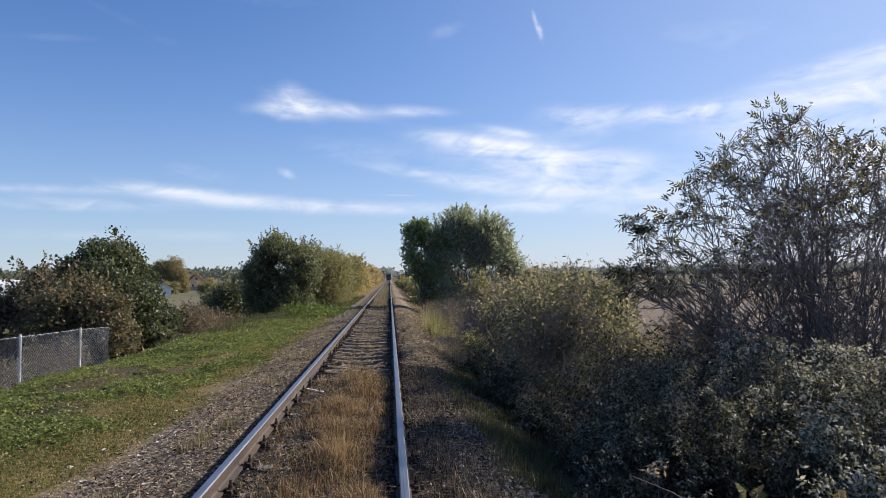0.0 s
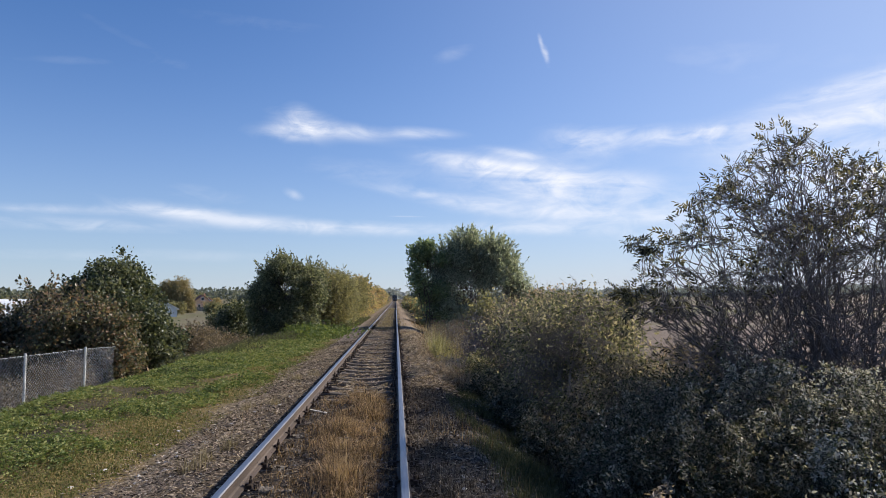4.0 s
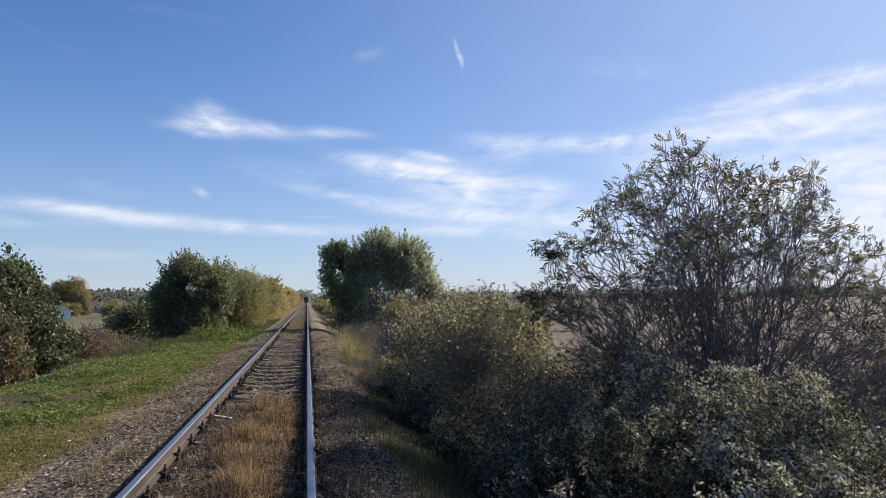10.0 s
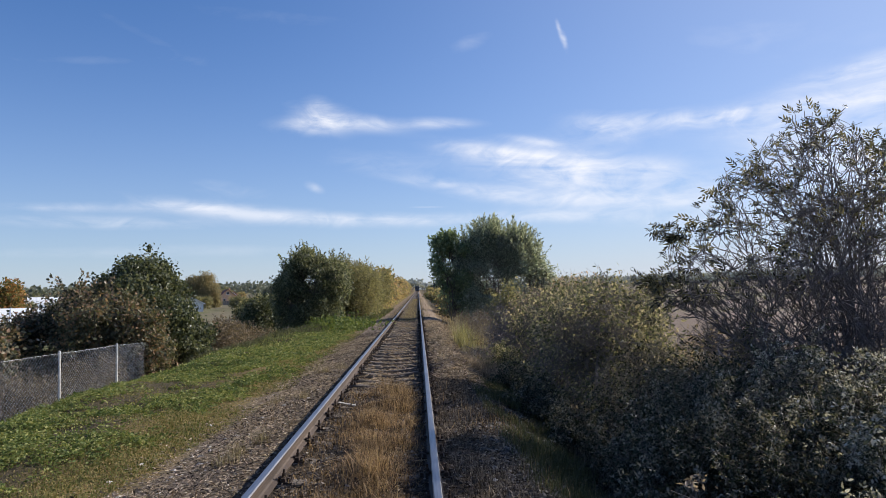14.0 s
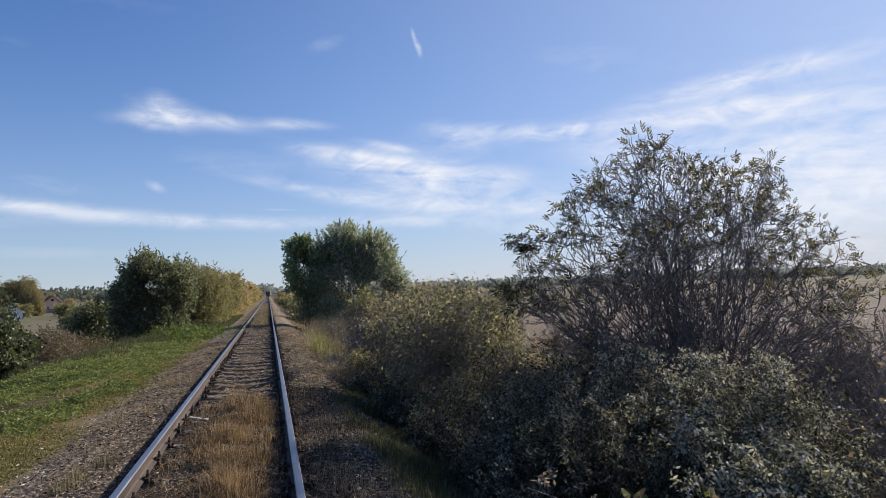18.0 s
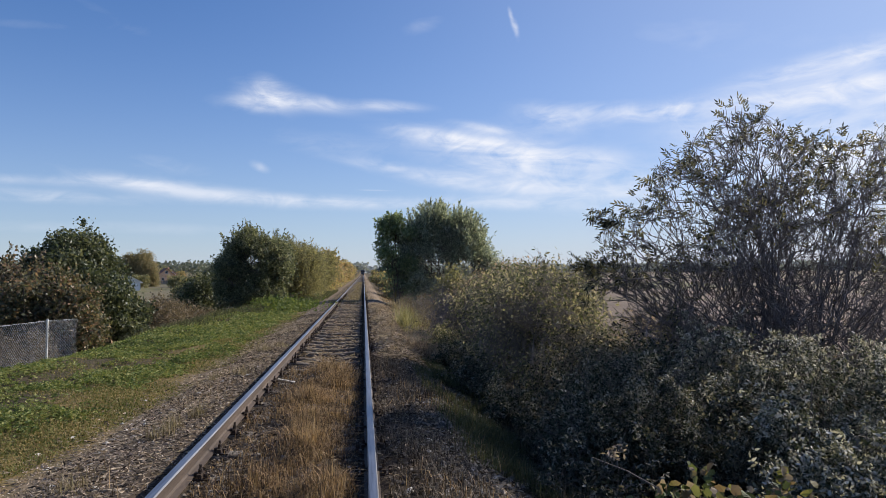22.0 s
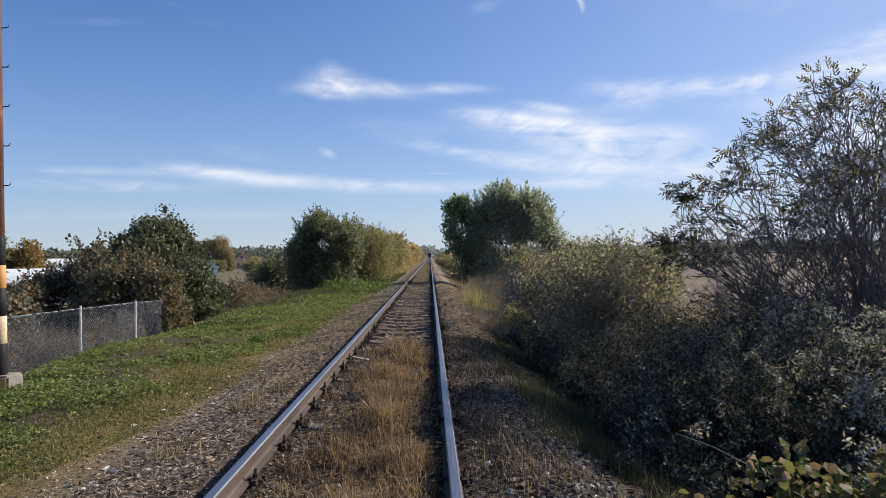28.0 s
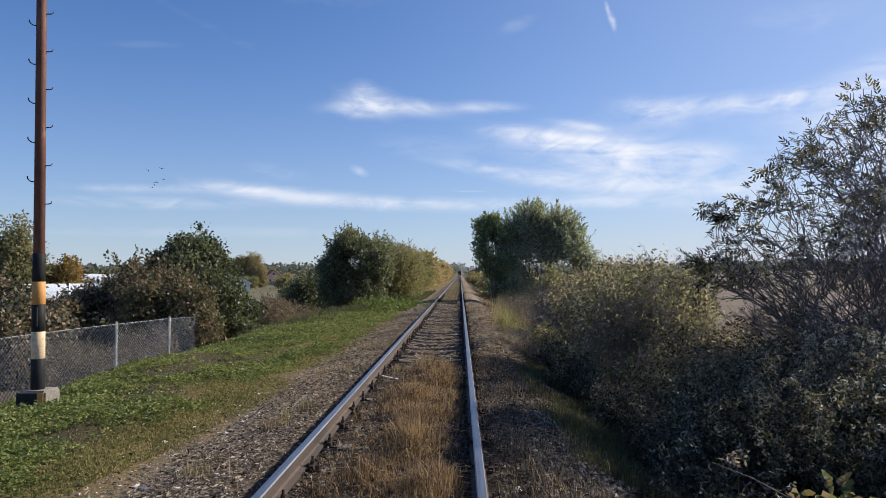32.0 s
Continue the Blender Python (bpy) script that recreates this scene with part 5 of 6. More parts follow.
def build_left_bushes():
    rng = np.random.default_rng(61)
    # behind the wire fence
    plant("cherry_tree", (-11.5, 29), outline_lobes(rng, [-2.4, -1.9, -1.2, -0.5, 0.1, 0.6, 1.1, 1.7, 2.1], [2.2, 3.3, 4.3, 5.0, 5.3, 5.0, 4.5, 3.9, 2.8], 62, 0.38, 1.2),
          "rounded dark green fruit tree behind the fence", "tree", L_CHERRY, rng, 520, 44, 0.24, 0.1, 0.065, stems=14, stem_r=0.05, shoots=40, shoot_len=0.5)
    plant("hazel_bush", (-12.9, 26), outline_lobes(rng, [-2.4, -1.8, -1.0, -0.3, 0.5, 1.2, 2.0], [2.3, 2.7, 2.9, 3.5, 3.4, 3.5, 3.3], 48, 0.36, 1.1),
          "tall leafy bush with upright browning autumn shoots", "bush", L_HAZEL, rng, 380, 38, 0.27, 0.105, 0.072, stems=24, stem_r=0.03, shoots=100, shoot_len=1.15, shoot_leaves=24)
    plant("hazel_bush", (-10.6, 24.5), outline_lobes(rng, [-2.0, -1.2, -0.4, 0.5, 1.2, 1.9], [2.2, 3.0, 3.3, 3.1, 2.6, 1.5], 40, 0.38, 1.0),
          "broad bush with russet and brown-green leaves", "bush", L_RUSSETHAZEL, rng, 380, 38, 0.26, 0.095, 0.066, stems=20, stem_r=0.03, shoots=40, shoot_len=0.7)
    plant("hazel_bush", (-9.7, 27.3), outline_lobes(rng, [-1.7, -1.0, -0.3, 0.4, 1.1, 1.8], [4.0, 3.8, 3.3, 2.7, 2.0, 1.0], 44, 0.38, 1.2), "dark green bush sloping down beside the fruit tree", "bush", L_CHERRY, rng, 380, 34, 0.26, 0.11, 0.075, stems=18, stem_r=0.03, shoots=30)
    plant("hazel_bush", (-15.2, 23.5), outline_lobes(rng, [-2.4, -1.6, -0.8, 0.0, 0.8, 1.6], [3.7, 3.6, 3.2, 2.7, 2.5, 2.5], 44, 0.36, 1.2), "leafy bush with browning autumn leaves behind the fence", "bush",
          L_HAZEL, rng, 400, 32, 0.27, 0.12, 0.085, stems=24, stem_r=0.03, shoots=60, shoot_len=0.7)
    plant("hazel_bush", (-13.6, 20.0), outline_lobes(rng, [-2.0, -1.2, -0.4, 0.4, 1.2, 2.0], [2.9, 2.7, 2.5, 2.5, 2.3, 1.7], 40, 0.36, 1.2), "dense leafy bush in the shade behind the fence", "bush",
          L_HAZEL, rng, 380, 32, 0.27, 0.11, 0.08, stems=22, stem_r=0.03, shoots=40, shoot_len=0.5)
    plant("hazel_bush", (-15.6, 16.5), outline_lobes(rng, [-2.0, -1.2, -0.4, 0.4, 1.2, 2.0], [3.4, 3.0, 2.5, 2.3, 2.0, 1.4], 40, 0.38, 1.4), "dense leafy bush in the shade behind the fence", "bush",
          L_HAZEL, rng, 380, 32, 0.27, 0.11, 0.08, stems=22, stem_r=0.03, shoots=40, shoot_len=0.5)
    plant("scrub_bush", (-9.2, 16.6), lobes(rng, 7, 0.9, 1.4, 1.1), "low twiggy scrub against the wire fence", "bush", L_BROWNBUSH, rng, 120, 14, 0.18, 0.06, 0.035, stems=20, stem_r=0.012, shoots=40, shoot_len=0.5)
    plant("scrub_bush", (-9.4, 20.2), lobes(rng, 7, 1.0, 1.3, 1.4), "low twiggy scrub against the wire fence", "bush", L_BROWNBUSH, rng, 140, 14, 0.18, 0.06, 0.035, stems=20, stem_r=0.012, shoots=40, shoot_len=0.5)
    plant("thorn_bush", (-9.0, 34), lobes(rng, 8, 2.5, 2.0, 1.9), "brown twiggy thorn bush", "bush", L_BROWNBUSH, rng, 300, 26, 0.26, 0.08, 0.05, stems=22, stem_r=0.02, shoots=40, shoot_len=0.6)
    plant("thorn_bush", (-12.5, 40), lobes(rng, 8, 2.8, 2.4, 2.2), "brown twiggy thorn bush", "bush", L_BROWNBUSH, rng, 280, 26, 0.3, 0.08, 0.05, stems=22, stem_r=0.02, shoots=40, shoot_len=0.6)
    plant("thorn_bush", (-10.0, 46), lobes(rng, 9, 2.0, 2.4, 3.4), "dull green bush beside the plum thicket", "bush", L_CHERRY, rng, 300, 28, 0.28, 0.11, 0.07, stems=20, stem_r=0.025, shoots=40, shoot_len=0.7)
    # the bush by the track, and the hedge behind it
    plant("plum_bush", (-6.6, 43), outline_lobes(rng, [-2.3, -1.8, -1.1, -0.5, 0.1, 0.5, 1.2, 1.6, 2.3, 2.9], [1.4, 2.6, 3.9, 4.3, 5.0, 4.3, 4.0, 4.3, 3.7, 2.4], 150, 0.36, 1.4, 0.05),
          "dense dark green bush at the edge of the grass", "bush", L_PLUM, rng, 760, 34, 0.25, 0.12, 0.065, stems=26, stem_r=0.04, shoots=130, shoot_len=1.1, shoot_leaves=26, gappy=0.25)
    plant("willow_bush", (-4.2, 50), lobes(rng, 11, 2.2, 3.2, 5.0), "olive-green willow bush with yellowing tips", "bush", L_OLIVE, rng, 420, 34, 0.32, 0.16, 0.05, stems=20, stem_r=0.03, shoots=90, shoot_len=1.0)
    plant("willow_bush", (-4.0, 60), lobes(rng, 11, 2.2, 4.2, 5.2), "olive-green willow bush with yellowing tips", "bush", L_OLIVE, rng, 400, 34, 0.35, 0.18, 0.06, stems=20, stem_r=0.03, shoots=90, shoot_len=1.0)
    for k in range(18):
        y = 70 + k * 11 + rng.uniform(-3, 3)
        plant("hedge_bush", (-4.4 + rng.uniform(-0.8, 0.5), y), lobes(rng, 8, 2.1, 5.8, rng.uniform(4.8, 5.8)), "yellowing hedge bush beside the track", "bush",
              L_YELLOW if k % 3 != 1 else L_OLIVE, rng, 120, 11, 0.5, 0.38, 0.22, stems=8, stem_r=0.04, shoots=22, group="hedge along the line", twigs=False)


build_left_bushes()


# ---- pole and fence ----
def build_pole():
    x, y = -5.65, 9.0
    p = thing("utility_pole", (x, y, -0.53), "rusty brown steel pole with step irons and painted bands", "pole")
    z0 = 0.5
    bm = box_bm((0.41, 0.4, 0.36), (0.01, 0.02, z0 - 0.36), 0.03)
    pl = part("plinth", bm, M_CONCRETE, p, "weathered concrete plinth with a tarred face")
    part("tar_coat", box_bm((0.3, 0.008, 0.3), (-0.05, -0.183, z0 - 0.36)), M_BLACK, pl, "black tar on the front face")
    part("paint_stripe", box_bm((0.08, 0.008, 0.3), (0.155, -0.183, z0 - 0.36)), M_ORANGE, pl, "yellow-orange corner stripe")

    def ring(name, lo, hi, r0, r1, m, label=""):
        return part(name, lathe_bm([(r0 - 0.004, lo), (r0, lo + 0.004), (r1, hi - 0.004), (r1 - 0.004, hi)], 24), m, p, label)
    ring("band", z0 - 0.2, z0 + 0.27, 0.095, 0.0935, M_BLACK, "black painted band")
    ring("band", z0 + 0.27, z0 + 0.67, 0.0935, 0.092, M_CREAM, "cream painted band")
    ring("band", z0 + 0.67, z0 + 1.07, 0.0915, 0.09, M_BLACK, "black painted band")
    ring("band", z0 + 1.07, z0 + 1.41, 0.09, 0.0885, M_ORANGE, "orange painted band")
    ring("band", z0 + 1.41, z0 + 1.83, 0.0885, 0.087, M_BLACK, "black painted band")
    ring("pipe", z0 + 1.83, z0 + 9.0, 0.078, 0.061, M_RUST, "rust-brown upper pipe")
    part("cap", lathe_bm([(0.054, z0 + 9.0), (0.061, z0 + 9.005), (0.061, z0 + 9.03), (0.02, z0 + 9.06)], 20), M_RUST, p)
    bm = box_bm((0.03, 0.035, 0.3), (0.03, -0.097, z0 + 0.9), 0.006)
    box_bm((0.07, 0.02, 0.02), (0.03, -0.094, z0 + 1.06), 0, bm)
    part("clip", bm, M_BLACK, p, "small black cable clip")

    def step(side, z):
        r = 0.078 - 0.017 * (z - 1.83) / 7.2
        a = np.array([[[side * (r - 0.01), -0.02, 0], [side * (r + 0.035), -0.03, 0.004], [side * (r + 0.07), -0.035, 0.028], [side * (r + 0.09), -0.038, 0.055], [side * (r + 0.092), -0.038, 0.085]]])
        if side > 0:
            a = np.array([[[r - 0.01, 0.02, 0], [r + 0.035, 0.03, 0.0], [r + 0.06, 0.04, 0.006], [r + 0.075, 0.05, 0.02], [r + 0.078, 0.05, 0.045]]])
        v, f = tubes((a, np.full((1, 5), 0.0085)), 6)
        part("step_iron", mesh_of("step_iron", v + [0, 0, z0 + z], f, M_IRON, True), None, p)
    for k in range(9):
        step(-1, 2.9 + 0.592 * k)
        step(1, 2.57 + 0.578 * k)
    p.rotation_euler.y = radians(-0.5)


build_pole()


def build_fence():
    fx = -7.55
    th = thing("chain_link_fence", (fx, 11.0, -1.0), "galvanised chain-link fence on white concrete posts", "fence")
    y0, y1 = -0.6, 19.7

    def ztop(y):
        return np.interp(y, [0, 11, 14.95, 17.9, 19.7], [0.4, 0.36, 0.31, 0.25, 0.18])

    def xof(y):
        return fx + 0.04 * np.sin(y * 1.3)
    for k in range(7):
        y = 17.85 - 2.9 * k
        g = float(gz(fx, y))
        h = float(ztop(y)) + 0.06 - g + 0.25
        bm = box_bm((0.048, 0.048, h), (0, 0, h / 2), 0.01)
        o = part("post", bm, M_POST, th)
        o.location = (0, y - 11.0, g - 0.25 + 1.0)
        o.rotation_euler = (radians(random.uniform(-1.2, 1.2)), radians(random.uniform(-1, 1)), 0)
    # woven wires: each zigzags up the fence between its neighbours
    pitch = 0.052
    ys = np.arange(y0, y1, pitch)
    rows = 28
    pts, rad = [], []
    rng = np.random.default_rng(5)
    for i, y in enumerate(ys):
        zt = float(ztop(y))
        zb = max(float(gz(fx, y)) + 0.0, zt - 1.42)
        zz = np.linspace(zb, zt, rows)
        off = np.where((np.arange(rows) + i) % 2 == 0, 0.0, pitch) * 1.02
        sway = 0.05 * np.sin(np.linspace(0, 3.1, rows)) * math.sin(y * 0.9)
        pts.append(np.stack([xof(y) + sway + np.where(np.arange(rows) % 2 == 0, -0.003, 0.003), y + off, zz + 0.01 * math.sin(y * 4)], 1))
    pts = np.array(pts) - np.array([fx, 11.0, -1.0])
    v, f = tubes((pts, np.full(pts.shape[:2], 0.0028)), 3)
    part("wire_mesh", mesh_of("wire_mesh", v, f, M_WIRE), None, th, "woven galvanised wire diamonds")
    for h in (0.0,):
        yy = np.linspace(y0, y1, 40)
        line = np.stack([xof(yy) - fx, yy - 11.0, ztop(yy) + 1.0 + h], 1)[None]
        v, f = tubes((line, np.full((1, 40), 0.003)), 4)
        part("line_wire", mesh_of("line_wire", v, f, M_WIRE), None, th)


build_fence()


# ---- grass, clover and reeds ----
def blades(rng, xs, ys, height, width, lean=0.35, z=None):
    """Bent grass blades: two triangles and a tip each."""
    n = len(xs)
    g = gz(xs, ys) if z is None else z
    a = rng.uniform(0, 6.28, n)
    l = np.abs(rng.normal(0, lean, n))
    d = np.stack([np.cos(a), np.sin(a), np.zeros(n)], 1)
    w = np.stack([-np.sin(a + rng.normal(0, 0.6, n)), np.cos(a), np.zeros(n)], 1) * width[:, None] * 0.5
    p = np.stack([xs, ys, g - 0.01], 1)
    up = np.array([0, 0, 1.0])
    mid = p + up * (height * 0.55)[:, None] + d * (height * l * 0.3)[:, None]
    tip = p + up * (height * np.clip(1 - 0.4 * l, 0.3, 1))[:, None] + d * (height * l)[:, None]
    v = np.stack([p - w, p + w, mid + w * 0.7, mid - w * 0.7, tip], 1)
    f = np.array([[0, 1, 2], [0, 2, 3], [3, 2, 4]])[None] + (np.arange(n) * 5)[:, None, None]
    return v.reshape(-1, 3), f.reshape(-1, 3)


def stuff(name, data, material, label, category):
    return tagged(new(name, mesh_of(name, *data, material)), label, category, kind="stuff")


def build_grass():
    rng = np.random.default_rng(71)
    # clover and low weeds in small mounds; a trodden way crosses the verge from the fence to the ballast
    way_y, way_x = [4, 9.0, 10.6, 12.2, 14.0, 17.0, 21.0, 26.0], [-8.6, -7.0, -5.7, -4.75, -4.1, -3.2, -2.5, -2.1]

    def growth(x, y):
        edge_in = np.interp(y, [4, 6, 9, 14, 20, 40], [-3.3, -3.1, -2.9, -2.6, -2.2, -1.9]) - 0.35 * patchy(y * 0.4, y * 0.8) - 0.25 * patchy(x * 3, y * 2, 1.0, 5)
        edge_out = np.interp(y, [4, 14, 20, 27, 36, 47], [-7.5, -7.5, -7.7, -7.4, -6.2, -3.6])
        thin = np.clip((edge_in - x) / 0.7 + 0.1, 0.0, 1.0)
        trod = np.clip(1.5 - np.abs(x - np.interp(y, way_y, way_x) + 0.15 * np.sin(2.1 * y)) / np.interp(y, [8, 11, 14, 20, 26], [0.3, 0.5, 0.42, 0.3, 0.2]), 0, 1) * np.clip((y - 9.3) / 1.2, 0, 1)
        bare = np.clip((patchy(x, y, 0.75, 2.0) + 0.35 * patchy(x, y, 2.6, 1.0) - np.interp(y, [7, 12], [0.5, 0.35])) / 0.35, 0, 0.95) * np.interp(y, [14, 20], [1.0, 0.35])
        return np.where((x < -2.0) & (x > edge_out), thin * (1 - 0.97 * trod) * (1 - bare), 0.0)
    n = 15000
    cy = 4.5 + 42 * rng.random(n) ** 1.6
    cx = rng.uniform(-9.2, -2.2, n)
    g = growth(cx, cy)
    keep = rng.random(n) < g
    cx, cy, g = cx[keep], cy[keep], g[keep]
    num = np.where(cy < 14, 34, np.where(cy < 24, 24, 14))
    k = np.repeat(np.arange(len(cx)), num)
    wide = rng.uniform(0.07, 0.15, len(cx)) * (1 + 0.012 * cy)
    high = rng.uniform(0.03, 0.13, len(cx)) * np.clip(0.5 + g, 0.4, 1.2) * np.interp(cy, [10, 24], [1.0, 0.75])
    a, far = rng.uniform(0, 6.28, len(k)), np.sqrt(rng.random(len(k)))
    x, y = cx[k] + np.cos(a) * far * wide[k], cy[k] + np.sin(a) * far * wide[k]
    p = np.stack([x, y, gz(x, y) + 0.01 + high[k] * (1 - far ** 2) * rng.uniform(0.55, 1.0, len(k))], 1)
    d = np.stack([np.cos(a) * (0.4 + far), np.sin(a) * (0.4 + far), 0.35 - 0.5 * far], 1) + rng.normal(size=p.shape) * np.array([0.45, 0.45, 0.2])
    s = 0.021 + 0.0011 * y
    v, f = scatter_leaves(p, d, rng, 1.3, 0.8, LEAF4, 0.5)
    v = (v.reshape(len(p), -1, 3) - p[:, None]) * s[:, None, None] + p[:, None]
    stuff("clover", (v.reshape(-1, 3), f), L_CLOVER, "bright green clover and low weeds on the verge", "clover")
    # short turf and moss between gravel and clover
    n = 150000
    y = 4 + 28 * rng.random(n) ** 1.6
    x = np.where(rng.random(n) < 0.5, rng.normal(-2.75, 0.6, n), rng.uniform(-7.5, -3, n))
    keep = (x < np.interp(y, [4, 6, 9, 11], [-2.75, -2.45, -2.1, -1.8])) & (x > -7.6) & (patchy(x, y, 1.1, 1.0) > rng.uniform(-1.0, 0.2, n))
    x, y = x[keep], y[keep]
    stuff("turf", blades(rng, x, y, rng.uniform(0.015, 0.055, len(x)), rng.uniform(0.008, 0.016, len(x)) * (1 + 0.06 * y), 0.9), L_TURF, "short yellow-green turf beside the gravel", "turf")
    # the same cover goes on down the line the other way
    n = 26000
    y = rng.uniform(-11, 4.2, n)
    x = np.where(rng.random(n) < 0.5, rng.normal(-3.0, 0.5, n), rng.uniform(-7.5, -3, n))
    keep = (x < -2.5) & (x > -7.6) & (patchy(x, y, 1.1, 1.0) > rng.uniform(-1.0, 0.2, n))
    x, y = x[keep], y[keep]
    stuff("turf", blades(rng, x, y, rng.uniform(0.015, 0.06, len(x)), rng.uniform(0.012, 0.022, len(x)), 0.9), L_TURF, "short yellow-green turf beside the gravel", "turf")
    n = 30000
    y, x = rng.uniform(-11, 1.5, n), rng.normal(0.1, 0.3, n)
    keep = (np.abs(x) < 0.64) & (patchy(x * 5, y * 3.2, 1.4, 3) > rng.uniform(-1.0, 1.0, n))
    x, y = x[keep], y[keep]
    stuff("dry_grass", blades(rng, x, y, rng.uniform(0.06, 0.28, len(x)), rng.uniform(0.0035, 0.0075, len(x)), 0.95), L_DRY, "dry tan grass growing between the rails", "grass")
    # dry grass between the rails, in tufts, thickest right of the middle
    n = 85000
    y = 1.5 + 10.5 * rng.random(n)
    x = np.where(rng.random(n) < 0.5, rng.normal(0.12, 0.22, n), rng.uniform(-0.66, 0.64, n))
    dens = np.interp(y, [1.5, 3.5, 5.0, 5.6, 6.6, 9.0, 10.5, 12.0], [0.8, 0.9, 0.85, 0.45, 0.7, 0.85, 0.6, 0.15]) * np.interp(x, [-0.6, -0.2, 0.05], [0.35, 0.6, 1.0])
    keep = (np.abs(x) < 0.66) & (rng.random(n) < dens) & (patchy(x * 5, y * 3.2, 1.4, 3) > rng.uniform(-1.2, 1.0, n))
    x, y = x[keep], y[keep]
    tall = np.clip(0.6 + 0.5 * patchy(x * 2, y, 2.2, 5), 0.15, 1.25) * np.interp(x, [-0.62, -0.3, 0.05, 0.4, 0.62], [0.35, 0.6, 1, 0.9, 0.45])
    stuff("dry_grass", blades(rng, x, y, 0.04 + rng.uniform(0.05, 0.38, len(x)) * tall, rng.uniform(0.0035, 0.0075, len(x)), 0.95), L_DRY, "dry tan grass growing between the rails", "grass")
    # straw lodged between the sleepers and on the lit shoulder
    n = 26000
    y = np.where(rng.random(n) < 0.55, rng.uniform(11.0, 24.0, n), rng.uniform(24.0, 36.0, n))
    x = rng.uniform(-0.62, 0.6, n)
    gap = (y - SLEEPER_AT) / SLEEPER_STEP
    gap = np.abs(gap - np.round(gap))
    keep = ((gap > 0.17) | (rng.random(n) < 0.3)) & (patchy(x * 2.5, y * 1.2, 1.3, 3) > rng.uniform(-1.2, 0.5, n))
    x, y = x[keep], y[keep]
    p = np.stack([x, y, gz(x, y) + rng.uniform(0.005, 0.05, len(x)) + np.where(gap[keep] > 0.17, 0.0, 0.14)], 1)
    stuff("straw", scatter_leaves(p, rng.normal(size=p.shape) * np.array([1, 1, 0.15]), rng, 0.11, 0.012, LEAF4, 0.5), L_STRAW, "dry straw lodged between the sleepers", "straw")
    n = 22000
    y = 12.0 + 24 * rng.random(n)
    x = rng.normal(1.4, 0.27, n)
    keep = x > 0.95
    x, y = x[keep], y[keep]
    p = np.stack([x, y, gz(x, y) + rng.uniform(0.01, 0.07, len(x))], 1)
    stuff("straw", scatter_leaves(p, rng.normal(size=p.shape) * np.array([1, 1, 0.2]), rng, 0.1, 0.016, LEAF4, 0.5), L_STRAW, "pale straw lying on the ballast shoulder", "straw")
    n = 20000
    y = 2.4 + 22 * rng.random(n) ** 1.3
    x = rng.normal(-1.55, 0.36, n)
    keep = (x < -0.92) & (patchy(x * 2, y * 1.3, 1.4, 12) > rng.uniform(-1.2, 0.6, n))
    x, y = x[keep], y[keep]
    p = np.stack([x, y, gz(x, y) + rng.uniform(0.005, 0.035, len(x))], 1)
    stuff("straw", scatter_leaves(p, rng.normal(size=p.shape) * np.array([1, 1, 0.2]), rng, 0.055, 0.013, LEAF4, 0.5), L_STRAW, "short straw and leaf bits on the gravel path", "straw")
    # leaf litter and bits of straw on the ballast and under the bushes
    n = 52000
    y = 1.5 + 26 * rng.random(n) ** 1.4
    side = rng.random(n)
    x = np.where(side < 0.25, rng.normal(-1.5, 0.4, n), np.where(side < 0.5, rng.uniform(-0.65, 0.65, n), rng.normal(1.6, 0.5, n)))
    keep = np.abs(np.abs(x) - 0.7525) > 0.1
    x, y = x[keep], y[keep]
    p = np.stack([x, y, gz(x, y) + rng.uniform(0.005, 0.03, len(x))], 1)
    d = rng.normal(size=p.shape) * np.array([1, 1, 0.3])
    stuff("leaf_litter", scatter_leaves(p, d, rng, 0.05, 0.013, LEAF4, 0.6), L_LITTER, "dead brown leaves and straw on the ballast", "litter")
    # bright weeds at the foot of the bush
    n = 4500
    y = rng.normal(36.5, 2.2, n)
    x = -3.6 + (36.5 - y) * 0.25 + rng.normal(0, 0.7, n)
    p = np.stack([x, y, gz(x, y) + np.abs(rng.normal(0, 0.22, n))], 1)
    stuff("weeds", scatter_leaves(p, rng.normal(size=p.shape), rng, 0.13, 0.09, LEAF4, 0.4), L_WEED, "bright yellow-green leafy weeds at the foot of the bush", "weeds")
    # thin dry growth further down the line
    n = 7000
    y = 38 + 90 * rng.random(n) ** 1.3
    x = rng.normal(0, 0.55, n)
    stuff("dry_grass", blades(rng, x, y, rng.uniform(0.06, 0.22, n), rng.uniform(0.012, 0.03, n), 0.5), L_REED, "thin dry grass covering the far sleepers", "grass")
    # weeds along both shoulders
    n, k = 900, 10
    c = rng.integers(0, k, n)
    cx, cy, far = rng.normal(-1.45, 0.22, k), 3.2 + 12 * rng.random(k) ** 1.3, rng.uniform(0.03, 0.09, k)
    x, y = cx[c] + rng.normal(0, 1, n) * far[c], cy[c] + rng.normal(0, 1, n) * far[c]
    stuff("grass_tufts", blades(rng, x, y, rng.uniform(0.05, 0.24, n), rng.uniform(0.004, 0.009, n), 0.7), L_REED, "pale grass tufts growing in the ballast", "grass")
    n = 5500
    y = 2.5 + 24 * rng.random(n) ** 1.4
    x = np.where(rng.random(n) < 0.12, rng.normal(-1.5, 0.3, n), rng.normal(1.75, 0.4, n))
    keep = (np.abs(x) > 0.86) & (patchy(x, y, 1.6, 2) > 0.1) & ((y < 11.5) | (x > 1.9))
    x, y = x[keep], y[keep]
